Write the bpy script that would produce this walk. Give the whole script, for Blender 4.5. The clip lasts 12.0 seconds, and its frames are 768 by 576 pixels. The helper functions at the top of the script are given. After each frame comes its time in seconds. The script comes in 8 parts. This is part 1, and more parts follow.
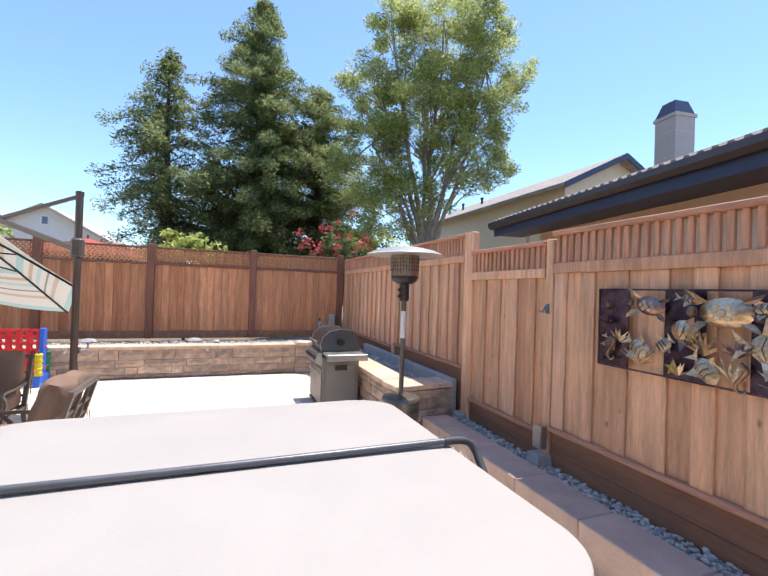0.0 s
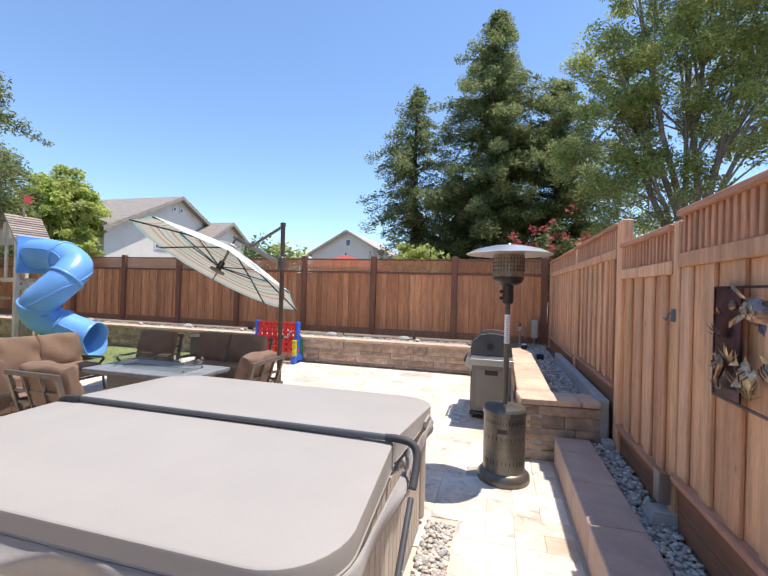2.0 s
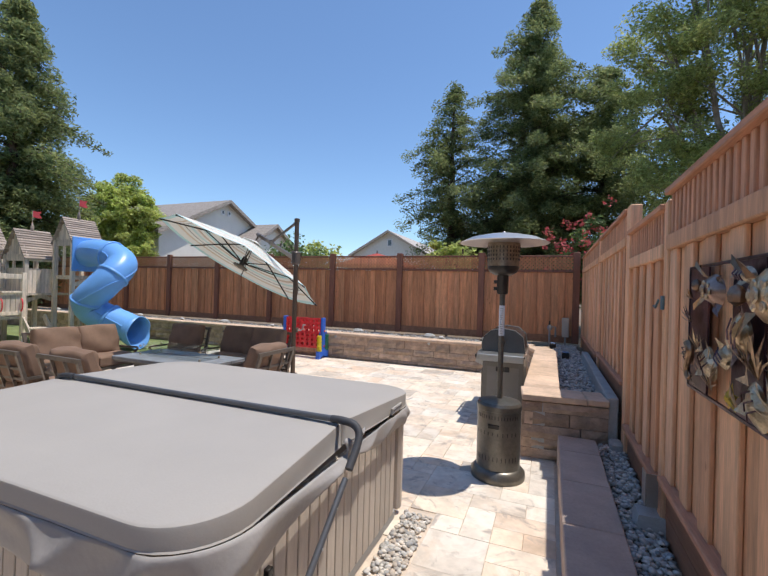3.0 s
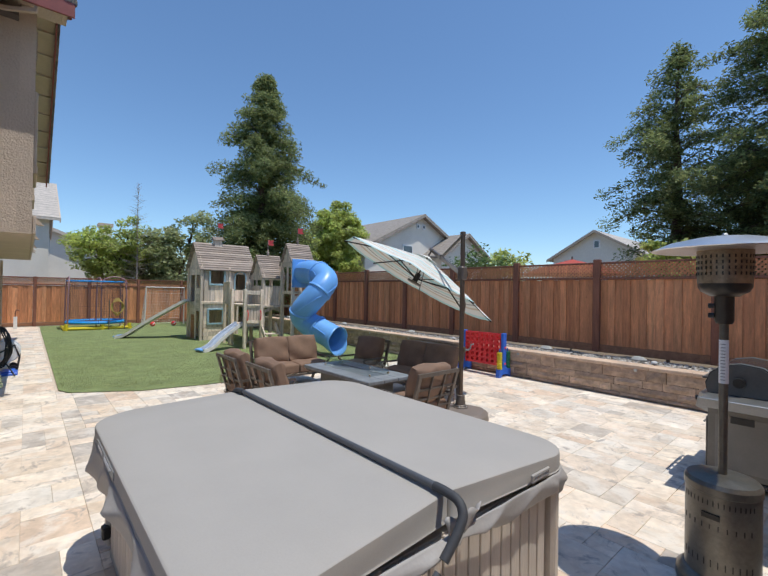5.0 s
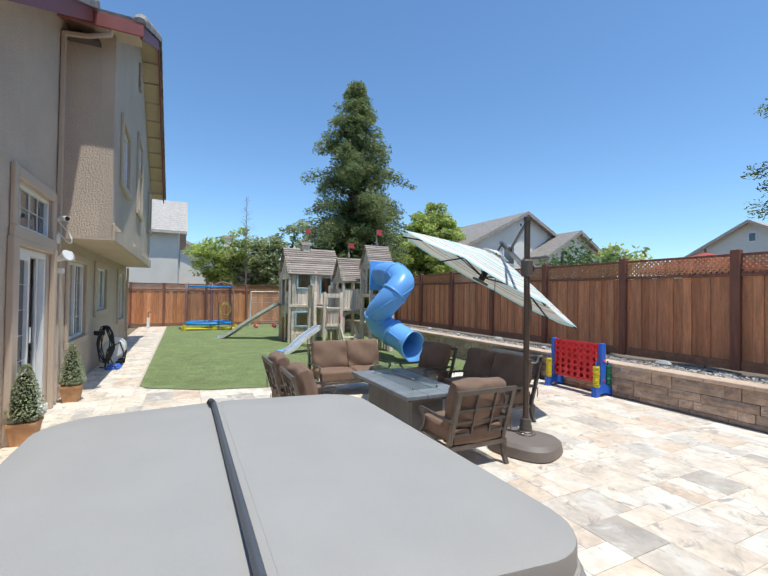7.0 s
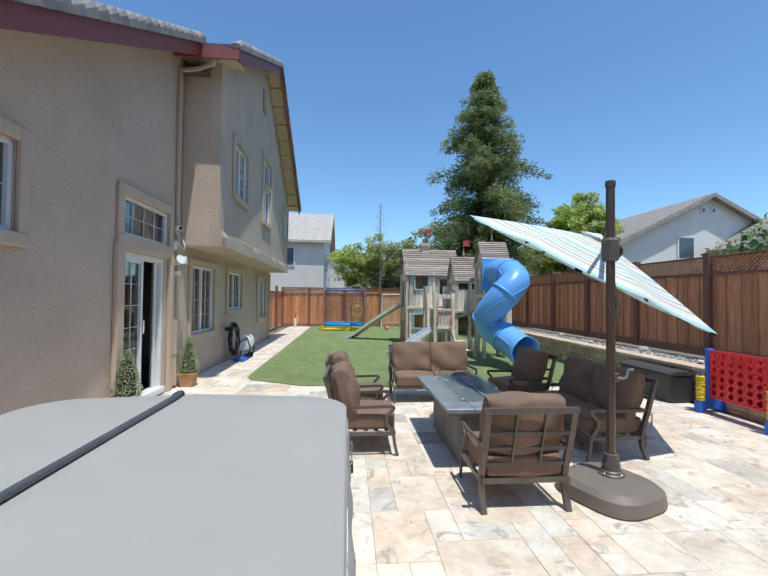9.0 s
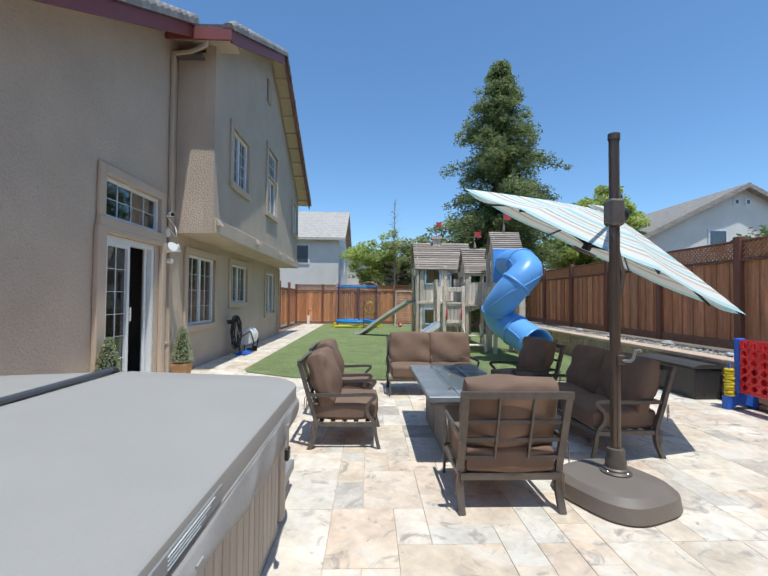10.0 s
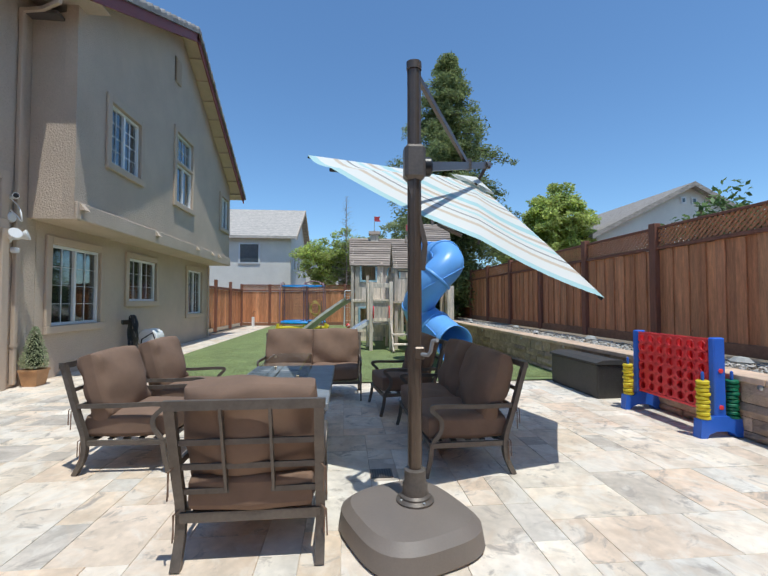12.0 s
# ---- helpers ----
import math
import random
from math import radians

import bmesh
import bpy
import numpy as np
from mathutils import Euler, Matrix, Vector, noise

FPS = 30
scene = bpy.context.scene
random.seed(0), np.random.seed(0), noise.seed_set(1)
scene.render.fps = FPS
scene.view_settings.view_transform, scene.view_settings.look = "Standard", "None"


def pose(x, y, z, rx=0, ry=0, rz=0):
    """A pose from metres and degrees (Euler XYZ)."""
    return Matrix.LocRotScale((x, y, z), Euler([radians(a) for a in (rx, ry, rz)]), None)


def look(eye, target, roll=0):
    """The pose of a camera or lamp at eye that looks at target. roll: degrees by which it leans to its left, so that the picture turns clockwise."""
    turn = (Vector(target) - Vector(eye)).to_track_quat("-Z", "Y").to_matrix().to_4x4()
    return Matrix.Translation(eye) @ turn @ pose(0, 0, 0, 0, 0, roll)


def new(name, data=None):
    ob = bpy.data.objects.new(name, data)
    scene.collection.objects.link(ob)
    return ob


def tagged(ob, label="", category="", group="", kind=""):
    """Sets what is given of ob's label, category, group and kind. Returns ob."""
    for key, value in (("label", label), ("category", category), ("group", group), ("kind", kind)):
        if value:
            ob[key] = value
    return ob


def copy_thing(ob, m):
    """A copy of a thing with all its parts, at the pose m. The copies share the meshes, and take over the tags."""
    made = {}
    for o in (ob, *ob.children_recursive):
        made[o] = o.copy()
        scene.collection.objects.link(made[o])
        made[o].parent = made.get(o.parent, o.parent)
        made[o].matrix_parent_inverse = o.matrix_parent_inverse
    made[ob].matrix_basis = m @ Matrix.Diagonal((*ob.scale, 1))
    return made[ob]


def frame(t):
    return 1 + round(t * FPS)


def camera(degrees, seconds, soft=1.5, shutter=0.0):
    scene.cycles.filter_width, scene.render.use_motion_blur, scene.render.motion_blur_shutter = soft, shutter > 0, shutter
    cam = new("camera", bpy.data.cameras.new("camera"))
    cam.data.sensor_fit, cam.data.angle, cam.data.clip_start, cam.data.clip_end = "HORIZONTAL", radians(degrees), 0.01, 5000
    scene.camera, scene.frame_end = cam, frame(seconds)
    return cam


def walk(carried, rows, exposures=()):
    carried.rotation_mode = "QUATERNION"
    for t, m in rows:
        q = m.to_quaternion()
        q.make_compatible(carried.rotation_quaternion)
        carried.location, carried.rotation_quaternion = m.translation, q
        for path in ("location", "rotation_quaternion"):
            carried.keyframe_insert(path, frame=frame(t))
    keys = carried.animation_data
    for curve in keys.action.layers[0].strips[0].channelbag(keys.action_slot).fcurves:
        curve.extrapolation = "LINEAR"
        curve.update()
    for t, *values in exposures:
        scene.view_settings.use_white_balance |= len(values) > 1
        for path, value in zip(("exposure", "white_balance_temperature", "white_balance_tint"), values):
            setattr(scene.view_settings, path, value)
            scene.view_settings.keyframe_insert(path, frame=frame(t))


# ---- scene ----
cam = camera(86.0, 12.0)
PATH = [
    (0, (0.61, 0.55, 1.707), (1.321, 2.419, 1.725), 1.9),
    (0.5, (1.018, 0.393, 1.737), (1.373, 2.361, 1.756), 1.8),
    (1, (1.441, 0.319, 1.757), (1.546, 2.316, 1.767), 1.4),
    (1.5, (1.816, 0.29, 1.743), (1.606, 2.279, 1.758), 1.6),
    (2, (2.182, 0.334, 1.721), (1.647, 2.261, 1.728), 1.6),
    (2.5, (2.473, 0.437, 1.64), (1.79, 2.316, 1.654), 1.5),
    (2.7, (2.574, 0.461, 1.628), (1.863, 2.331, 1.638), 1.6),
    (4.3, (2.78, 0.793, 1.74), (1.62, 2.422, 1.749), 1.1),
    (4.5, (2.81, 0.828, 1.751), (1.527, 2.361, 1.77), 1.3),
    (4.8, (2.829, 0.946, 1.785), (1.405, 2.349, 1.847), 2.6),
    (5, (2.815, 1.05, 1.784), (1.306, 2.362, 1.801), 1.0),
    (5.5, (2.792, 1.276, 1.761), (1.159, 2.431, 1.785), 1.1),
    (6, (2.757, 1.56, 1.725), (1.075, 2.641, 1.754), 0.9),
    (6.5, (2.739, 1.847, 1.751), (1.008, 2.849, 1.779), 0.9),
    (7, (2.663, 2.166, 1.729), (0.867, 3.045, 1.762), 0.8),
    (7.2, (2.642, 2.278, 1.697), (0.823, 3.108, 1.736), 0.8),
    (8.8, (2.487, 3.374, 1.654), (0.5, 3.604, 1.699), 0.6),
    (9, (2.457, 3.494, 1.631), (0.465, 3.668, 1.678), 0.6),
    (9.5, (2.304, 3.711, 1.505), (0.306, 3.796, 1.554), 0.6),
    (10, (2.096, 3.919, 1.411), (0.098, 3.99, 1.463), 0.5),
    (10.5, (1.851, 4.195, 1.369), (-0.147, 4.26, 1.422), 0.4),
    (11, (1.623, 4.473, 1.295), (-0.375, 4.537, 1.354), 0.4),
    (11.5, (1.509, 4.88, 1.278), (-0.489, 4.96, 1.339), 0.1),
    (12, (1.435, 5.333, 1.272), (-0.556, 5.518, 1.337), 0.0),
]
EXPOSURES = [(0, 0.93, 6650, 14), (0.5, 1.16, 6800, 14), (1.3, 1.24, 6800, 14), (2.2, 0.42, 6800, 13), (2.7, 0.23, 6700, 12), (4.5, -0.06, 6450, 9), (7, 0.2, 6200, 5), (9, 0.15, 6050, 4), (12, 0.0, 6050, 4)]
walk(cam, [(t, look(eye, target, roll)) for t, eye, target, roll in PATH], EXPOSURES)

SUN = Vector((0.275, 0.13, 1.0)).normalized()
world = bpy.data.worlds.new("world")
scene.world = world
world.use_nodes = True
wn = world.node_tree.nodes
wl = world.node_tree.links
sky = wn.new("ShaderNodeTexSky")
sky.sky_type, sky.sun_disc = "NISHITA", False
sky.sun_elevation = math.asin(SUN.z)
sky.sun_rotation = math.atan2(SUN.x, SUN.y)
sky.altitude, sky.air_density, sky.dust_density, sky.ozone_density = 60, 1.0, 0.15, 2.6
hue = wn.new("ShaderNodeVectorMath")
hue.operation = "MULTIPLY"
hue.inputs[1].default_value = (0.84, 0.965, 1.06)
wl.new(sky.outputs[0], hue.inputs[0])
wl.new(hue.outputs[0], wn["Background"].inputs[0])
wn["Background"].inputs[1].default_value = 0.15
sun = new("sun", bpy.data.lights.new("sun", "SUN"))
sun.data.energy, sun.data.angle, sun.data.color = 3.7, radians(0.53), (1.0, 0.95, 0.87)
sun.matrix_world = look(SUN * 50, (0, 0, 0))

# ---- materials ----
MATS = {}


def mat(name, color, rough=0.7, metal=0.0, var=0.15, scale=6.0, bump=0.3, bscale=60.0, spec=0.5, rnd=0.0, island=0.0, grain=None, tints=None, coat=0.0, dist=0.004):
    """A plain surface: base colour broken up at two scales, with fine relief."""
    if name in MATS:
        return MATS[name]
    m = bpy.data.materials.new(name)
    m.use_nodes = True
    nt = m.node_tree
    N, L = nt.nodes, nt.links
    b = N["Principled BSDF"]
    b.inputs["Roughness"].default_value = rough
    b.inputs["Metallic"].default_value = metal
    b.inputs["Specular IOR Level"].default_value = spec
    b.inputs["Coat Weight"].default_value = coat
    tc = N.new("ShaderNodeTexCoord")
    mp = N.new("ShaderNodeMapping")
    L.new(tc.outputs["Object"], mp.inputs["Vector"])
    if grain:
        mp.inputs["Scale"].default_value = grain
    oi = N.new("ShaderNodeObjectInfo")
    off = N.new("ShaderNodeVectorMath")
    off.operation = "MULTIPLY_ADD"
    L.new(oi.outputs["Random"], off.inputs[0])
    off.inputs[1].default_value = (37.0, 17.0, 23.0)
    L.new(mp.outputs[0], off.inputs[2])
    n1 = N.new("ShaderNodeTexNoise")
    n1.inputs["Scale"].default_value, n1.inputs["Detail"].default_value, n1.inputs["Roughness"].default_value = scale, 6.0, 0.6
    L.new(off.outputs[0], n1.inputs["Vector"])
    n2 = N.new("ShaderNodeTexNoise")
    n2.inputs["Scale"].default_value, n2.inputs["Detail"].default_value = bscale, 3.0
    L.new(off.outputs[0], n2.inputs["Vector"])
    rand = oi.outputs["Random"]
    if island:
        geo = N.new("ShaderNodeNewGeometry")
        ad = N.new("ShaderNodeMath")
        ad.operation = "ADD"
        L.new(oi.outputs["Random"], ad.inputs[0])
        L.new(geo.outputs["Random Per Island"], ad.inputs[1])
        fr = N.new("ShaderNodeMath")
        fr.operation = "FRACT"
        L.new(ad.outputs[0], fr.inputs[0])
        rand = fr.outputs[0]
    base = N.new("ShaderNodeValToRGB")
    cols = tints or [color, color]
    e = base.color_ramp.elements
    e[0].color, e[1].color = (*cols[0], 1), (*cols[-1], 1)
    for i, c in enumerate(cols[1:-1]):
        k = e.new((i + 1) / (len(cols) - 1))
        k.color = (*c, 1)
    base.color_ramp.interpolation = "LINEAR"
    L.new(rand, base.inputs[0])
    amt = N.new("ShaderNodeMapRange")
    amt.inputs[1].default_value, amt.inputs[2].default_value = 0.3, 0.7
    amt.inputs[3].default_value, amt.inputs[4].default_value = 1 - var, 1 + var
    L.new(n1.outputs[0], amt.inputs[0])
    amt2 = N.new("ShaderNodeMapRange")
    amt2.inputs[1].default_value, amt2.inputs[2].default_value = 0.25, 0.75
    amt2.inputs[3].default_value, amt2.inputs[4].default_value = 1 - var * 0.5, 1 + var * 0.5
    L.new(n2.outputs[0], amt2.inputs[0])
    mu = N.new("ShaderNodeMath")
    mu.operation = "MULTIPLY"
    L.new(amt.outputs[0], mu.inputs[0])
    L.new(amt2.outputs[0], mu.inputs[1])
    last = mu.outputs[0]
    if rnd:
        rr = N.new("ShaderNodeMapRange")
        rr.inputs[3].default_value, rr.inputs[4].default_value = 1 - rnd, 1 + rnd
        ml = N.new("ShaderNodeMath")
        ml.operation = "MULTIPLY_ADD"
        L.new(rand, ml.inputs[0])
        ml.inputs[1].default_value, ml.inputs[2].default_value = 7.31, 0.0
        f2 = N.new("ShaderNodeMath")
        f2.operation = "FRACT"
        L.new(ml.outputs[0], f2.inputs[0])
        L.new(f2.outputs[0], rr.inputs[0])
        m3 = N.new("ShaderNodeMath")
        m3.operation = "MULTIPLY"
        L.new(last, m3.inputs[0])
        L.new(rr.outputs[0], m3.inputs[1])
        last = m3.outputs[0]
    vm = N.new("ShaderNodeVectorMath")
    vm.operation = "SCALE"
    L.new(base.outputs[0], vm.inputs[0])
    L.new(last, vm.inputs["Scale"])
    L.new(vm.outputs[0], b.inputs["Base Color"])
    if bump:
        bp = N.new("ShaderNodeBump")
        bp.inputs["Strength"].default_value, bp.inputs["Distance"].default_value = bump, dist
        L.new(n2.outputs[0], bp.inputs["Height"])
        L.new(bp.outputs[0], b.inputs["Normal"])
    rm = N.new("ShaderNodeMapRange")
    rm.inputs[3].default_value, rm.inputs[4].default_value = max(0.03, rough - 0.08), min(1, rough + 0.08)
    L.new(n1.outputs[0], rm.inputs[0])
    L.new(rm.outputs[0], b.inputs["Roughness"])
    MATS[name] = m
    return m


def leafmat(name, cols, trans=0.35):
    m = mat(name, cols[0], 0.55, var=0.25, scale=0.8, bump=0, island=1, tints=cols, rnd=0.35, spec=0.3)
    nt = m.node_tree
    N, L = nt.nodes, nt.links
    b = N["Principled BSDF"]
    t = N.new("ShaderNodeBsdfTranslucent")
    mx = N.new("ShaderNodeMixShader")
    mx.inputs[0].default_value = trans
    src = b.inputs["Base Color"].links[0].from_socket
    L.new(src, t.inputs[0])
    L.new(b.outputs[0], mx.inputs[1])
    L.new(t.outputs[0], mx.inputs[2])
    L.new(mx.outputs[0], N["Material Output"].inputs["Surface"])
    return m


def glassmat(name, color=(0.9, 0.95, 0.95), alpha=0.25, rough=0.03):
    m = bpy.data.materials.new(name)
    m.use_nodes = True
    N, L = m.node_tree.nodes, m.node_tree.links
    N.remove(N["Principled BSDF"])
    g, t, mx, fr = N.new("ShaderNodeBsdfGlossy"), N.new("ShaderNodeBsdfTransparent"), N.new("ShaderNodeMixShader"), N.new("ShaderNodeLayerWeight")
    pw, ma = N.new("ShaderNodeMath"), N.new("ShaderNodeMath")
    pw.operation, ma.operation = "POWER", "MULTIPLY_ADD"
    g.inputs["Roughness"].default_value = rough
    t.inputs[0].default_value = (*color, 1)
    L.new(fr.outputs["Facing"], pw.inputs[0])
    pw.inputs[1].default_value = 4.0
    L.new(pw.outputs[0], ma.inputs[0])
    ma.inputs[1].default_value, ma.inputs[2].default_value = 0.7, alpha * 0.35
    L.new(ma.outputs[0], mx.inputs[0])
    L.new(t.outputs[0], mx.inputs[1])
    L.new(g.outputs[0], mx.inputs[2])
    L.new(mx.outputs[0], N["Material Output"].inputs["Surface"])
    return m


REDWOOD = mat("redwood_board", (0.3, 0.12, 0.05), 0.75, var=0.28, scale=3.5, bump=0.35, bscale=22, grain=(6, 6, 0.6), rnd=0.16,
              tints=[(0.5, 0.21, 0.095), (0.62, 0.28, 0.13), (0.56, 0.25, 0.12), (0.68, 0.33, 0.16)])
REDPOST = mat("redwood_dark", (0.25, 0.105, 0.065), 0.75, var=0.25, scale=3.5, bump=0.35, bscale=22, grain=(6, 6, 0.6), rnd=0.1)
CEDAR = mat("cedar_board", (0.5, 0.27, 0.13), 0.72, var=0.26, scale=3.2, bump=0.35, bscale=24, grain=(6, 6, 0.55), rnd=0.15,
            tints=[(0.6, 0.31, 0.175), (0.73, 0.43, 0.25), (0.68, 0.37, 0.2), (0.78, 0.48, 0.3)])
CEDARDK = mat("cedar_rail", (0.52, 0.26, 0.155), 0.75, var=0.25, scale=3.2, bump=0.35, bscale=24, grain=(6, 0.6, 6), rnd=0.12)
PICKET = mat("cedar_picket", (0.56, 0.29, 0.17), 0.75, var=0.25, scale=3.2, bump=0.35, bscale=24, grain=(6, 6, 0.6), rnd=0.15)
KICK = mat("kickboard_brown", (0.3, 0.15, 0.085), 0.8, var=0.25, scale=2, bump=0.3, bscale=20, grain=(6, 0.6, 6))
PLAYWOOD = mat("weathered_wood", (0.36, 0.3, 0.24), 0.85, var=0.3, scale=3, bump=0.5, bscale=20, grain=(6, 6, 0.7), rnd=0.2,
               tints=[(0.64, 0.55, 0.46), (0.8, 0.68, 0.55), (0.72, 0.62, 0.53), (0.84, 0.7, 0.55)])
ROOFWOOD = mat("grey_roof_board", (0.33, 0.27, 0.225), 0.9, var=0.3, scale=3, bump=0.5, bscale=20, grain=(6, 0.7, 6), rnd=0.25)
TRAV = mat("travertine", (0.6, 0.5, 0.4), 0.6, var=0.2, scale=3.2, bump=0.25, bscale=17, island=1, rnd=0.08, spec=0.3,
           tints=[(0.74, 0.59, 0.44), (0.79, 0.7, 0.58), (0.7, 0.53, 0.39), (0.8, 0.73, 0.63), (0.5, 0.44, 0.38), (0.77, 0.65, 0.51), (0.8, 0.72, 0.62), (0.74, 0.6, 0.46)])


def veins(m, color, scale, lo, hi, amount):
    """Thin wandering veins and blotches of another colour over a surface."""
    N, L = m.node_tree.nodes, m.node_tree.links
    b = N["Principled BSDF"]
    src = b.inputs["Base Color"].links[0].from_socket
    tc, nz, mr, mx = N.new("ShaderNodeTexCoord"), N.new("ShaderNodeTexNoise"), N.new("ShaderNodeMapRange"), N.new("ShaderNodeMix")
    oi, ad = N.new("ShaderNodeObjectInfo"), N.new("ShaderNodeVectorMath")
    ad.operation = "MULTIPLY_ADD"
    L.new(oi.outputs["Random"], ad.inputs[0])
    ad.inputs[1].default_value = (31.0, 13.0, 19.0)
    L.new(tc.outputs["Object"], ad.inputs[2])
    L.new(ad.outputs[0], nz.inputs["Vector"])
    nz.inputs["Scale"].default_value, nz.inputs["Detail"].default_value, nz.inputs["Roughness"].default_value, nz.inputs["Distortion"].default_value = scale, 7.0, 0.68, 1.6
    mr.inputs[1].default_value, mr.inputs[2].default_value, mr.inputs[3].default_value, mr.inputs[4].default_value = lo, hi, 0.0, amount
    L.new(nz.outputs[0], mr.inputs[0])
    mx.data_type = "RGBA"
    L.new(mr.outputs[0], mx.inputs[0])
    L.new(src, mx.inputs[6])
    mx.inputs[7].default_value = (*color, 1)
    L.new(mx.outputs[2], b.inputs["Base Color"])


def knots(m, color, scale, size):
    """Sparse dark knots in boards."""
    N, L = m.node_tree.nodes, m.node_tree.links
    b = N["Principled BSDF"]
    src = b.inputs["Base Color"].links[0].from_socket
    tc, mp, vo, mr, mx, oi, ad = (N.new(k) for k in ("ShaderNodeTexCoord", "ShaderNodeMapping", "ShaderNodeTexVoronoi", "ShaderNodeMapRange", "ShaderNodeMix", "ShaderNodeObjectInfo", "ShaderNodeVectorMath"))
    ad.operation = "MULTIPLY_ADD"
    L.new(oi.outputs["Random"], ad.inputs[0])
    ad.inputs[1].default_value = (19.0, 41.0, 29.0)
    mp.inputs["Scale"].default_value = (1.0, 1.0, 0.55)
    L.new(tc.outputs["Object"], mp.inputs["Vector"])
    L.new(mp.outputs[0], ad.inputs[2])
    L.new(ad.outputs[0], vo.inputs["Vector"])
    vo.inputs["Scale"].default_value = scale
    mr.inputs[1].default_value, mr.inputs[2].default_value, mr.inputs[3].default_value, mr.inputs[4].default_value = size * 0.4, size, 0.8, 0.0
    L.new(vo.outputs["Distance"], mr.inputs[0])
    mx.data_type = "RGBA"
    L.new(mr.outputs[0], mx.inputs[0])
    L.new(src, mx.inputs[6])
    mx.inputs[7].default_value = (*color, 1)
    L.new(mx.outputs[2], b.inputs["Base Color"])


knots(CEDAR, (0.3, 0.13, 0.06), 5.0, 0.085)
knots(REDWOOD, (0.26, 0.1, 0.05), 4.5, 0.07)
veins(TRAV, (0.82, 0.77, 0.69), 1.9, 0.5, 0.6, 0.5)
veins(TRAV, (0.62, 0.46, 0.33), 1.5, 0.52, 0.66, 0.45)
veins(TRAV, (0.36, 0.31, 0.27), 3.6, 0.55, 0.66, 0.8)
GROUT = mat("grout_sand", (0.62, 0.52, 0.42), 0.95, var=0.15, bump=0.5)
STONE = mat("wall_block", (0.33, 0.23, 0.16), 0.9, var=0.32, scale=5, bump=1.0, bscale=16, rnd=0.18, dist=0.02,
            tints=[(0.36, 0.25, 0.18), (0.5, 0.36, 0.26), (0.42, 0.31, 0.23), (0.58, 0.42, 0.3)])
CAPSTONE = mat("wall_cap_stone", (0.6, 0.44, 0.32), 0.85, var=0.2, scale=4, bump=0.6, bscale=20, rnd=0.1)
CURB = mat("curb_concrete", (0.5, 0.38, 0.31), 0.9, var=0.14, scale=4, bump=0.4, bscale=60, rnd=0.05)
CONC = mat("grey_concrete", (0.42, 0.42, 0.4), 0.9, var=0.15, bump=0.5)
PEBBLE = mat("river_pebble", (0.4, 0.4, 0.38), 0.75, var=0.25, scale=14, bump=0.2, island=1, rnd=0.3,
             tints=[(0.34, 0.34, 0.33), (0.54, 0.52, 0.48), (0.48, 0.41, 0.34), (0.64, 0.6, 0.54), (0.38, 0.38, 0.38)])
TURF = mat("turf_base", (0.235, 0.29, 0.115), 0.95, var=0.22, scale=3, bump=0.8, bscale=180, dist=0.02)
BLADE = leafmat("turf_blade", [(0.33, 0.37, 0.16), (0.39, 0.42, 0.19), (0.29, 0.34, 0.14), (0.5, 0.47, 0.29)], 0.4)
STUCCO = mat("tan_stucco", (0.57, 0.46, 0.36), 0.95, var=0.09, scale=1.2, bump=1.0, bscale=38, dist=0.016)
STUCTRIM = mat("stucco_trim", (0.57, 0.45, 0.345), 0.9, var=0.05, scale=1.2, bump=0.4, bscale=60)
SOFFIT = mat("soffit_cream", (0.6, 0.5, 0.36), 0.8, var=0.05)
FASCIA = mat("fascia_maroon", (0.26, 0.065, 0.055), 0.55, var=0.12)
TILE = mat("roof_tile_grey", (0.27, 0.25, 0.235), 0.85, var=0.25, scale=6, bump=0.4, rnd=0.25)
VINYL = mat("white_vinyl", (0.8, 0.8, 0.8), 0.4, var=0.03)
UNLITROOM = mat("unlit_room_gloom", (0.12, 0.1, 0.09), 0.9, var=0.2, scale=1)
BLACKMET = mat("black_metal", (0.035, 0.032, 0.03), 0.35, metal=0.4, var=0.2, scale=12, bump=0.1)
BRONZE = mat("bronze_frame", (0.15, 0.125, 0.105), 0.45, metal=0.3, var=0.2, scale=12, bump=0.15)
MAST = mat("mast_brown", (0.13, 0.095, 0.07), 0.35, metal=0.4, var=0.12, scale=6, bump=0.1)
CUSHION = mat("brown_cushion", (0.215, 0.135, 0.092), 0.9, var=0.14, scale=5, bump=0.4, bscale=260, dist=0.002)
VINYLCOVER = mat("grey_spa_vinyl", (0.39, 0.365, 0.335), 0.6, var=0.035, scale=2.5, bump=0.25, bscale=130, dist=0.002, spec=0.2)
VINYLSKIRT = mat("grey_spa_skirt", (0.34, 0.32, 0.305), 0.6, var=0.08, scale=4, bump=0.3, bscale=50)
SLATGREY = mat("spa_slat_grey", (0.5, 0.44, 0.38), 0.7, var=0.14, scale=3, bump=0.3, bscale=30, grain=(6, 6, 0.6), rnd=0.08)
PLASTGREY = mat("grey_plastic", (0.3, 0.3, 0.3), 0.5, var=0.06)
BASEBROWN = mat("umbrella_base_plastic", (0.2, 0.165, 0.14), 0.55, var=0.06, scale=5, bump=0.2, bscale=90)
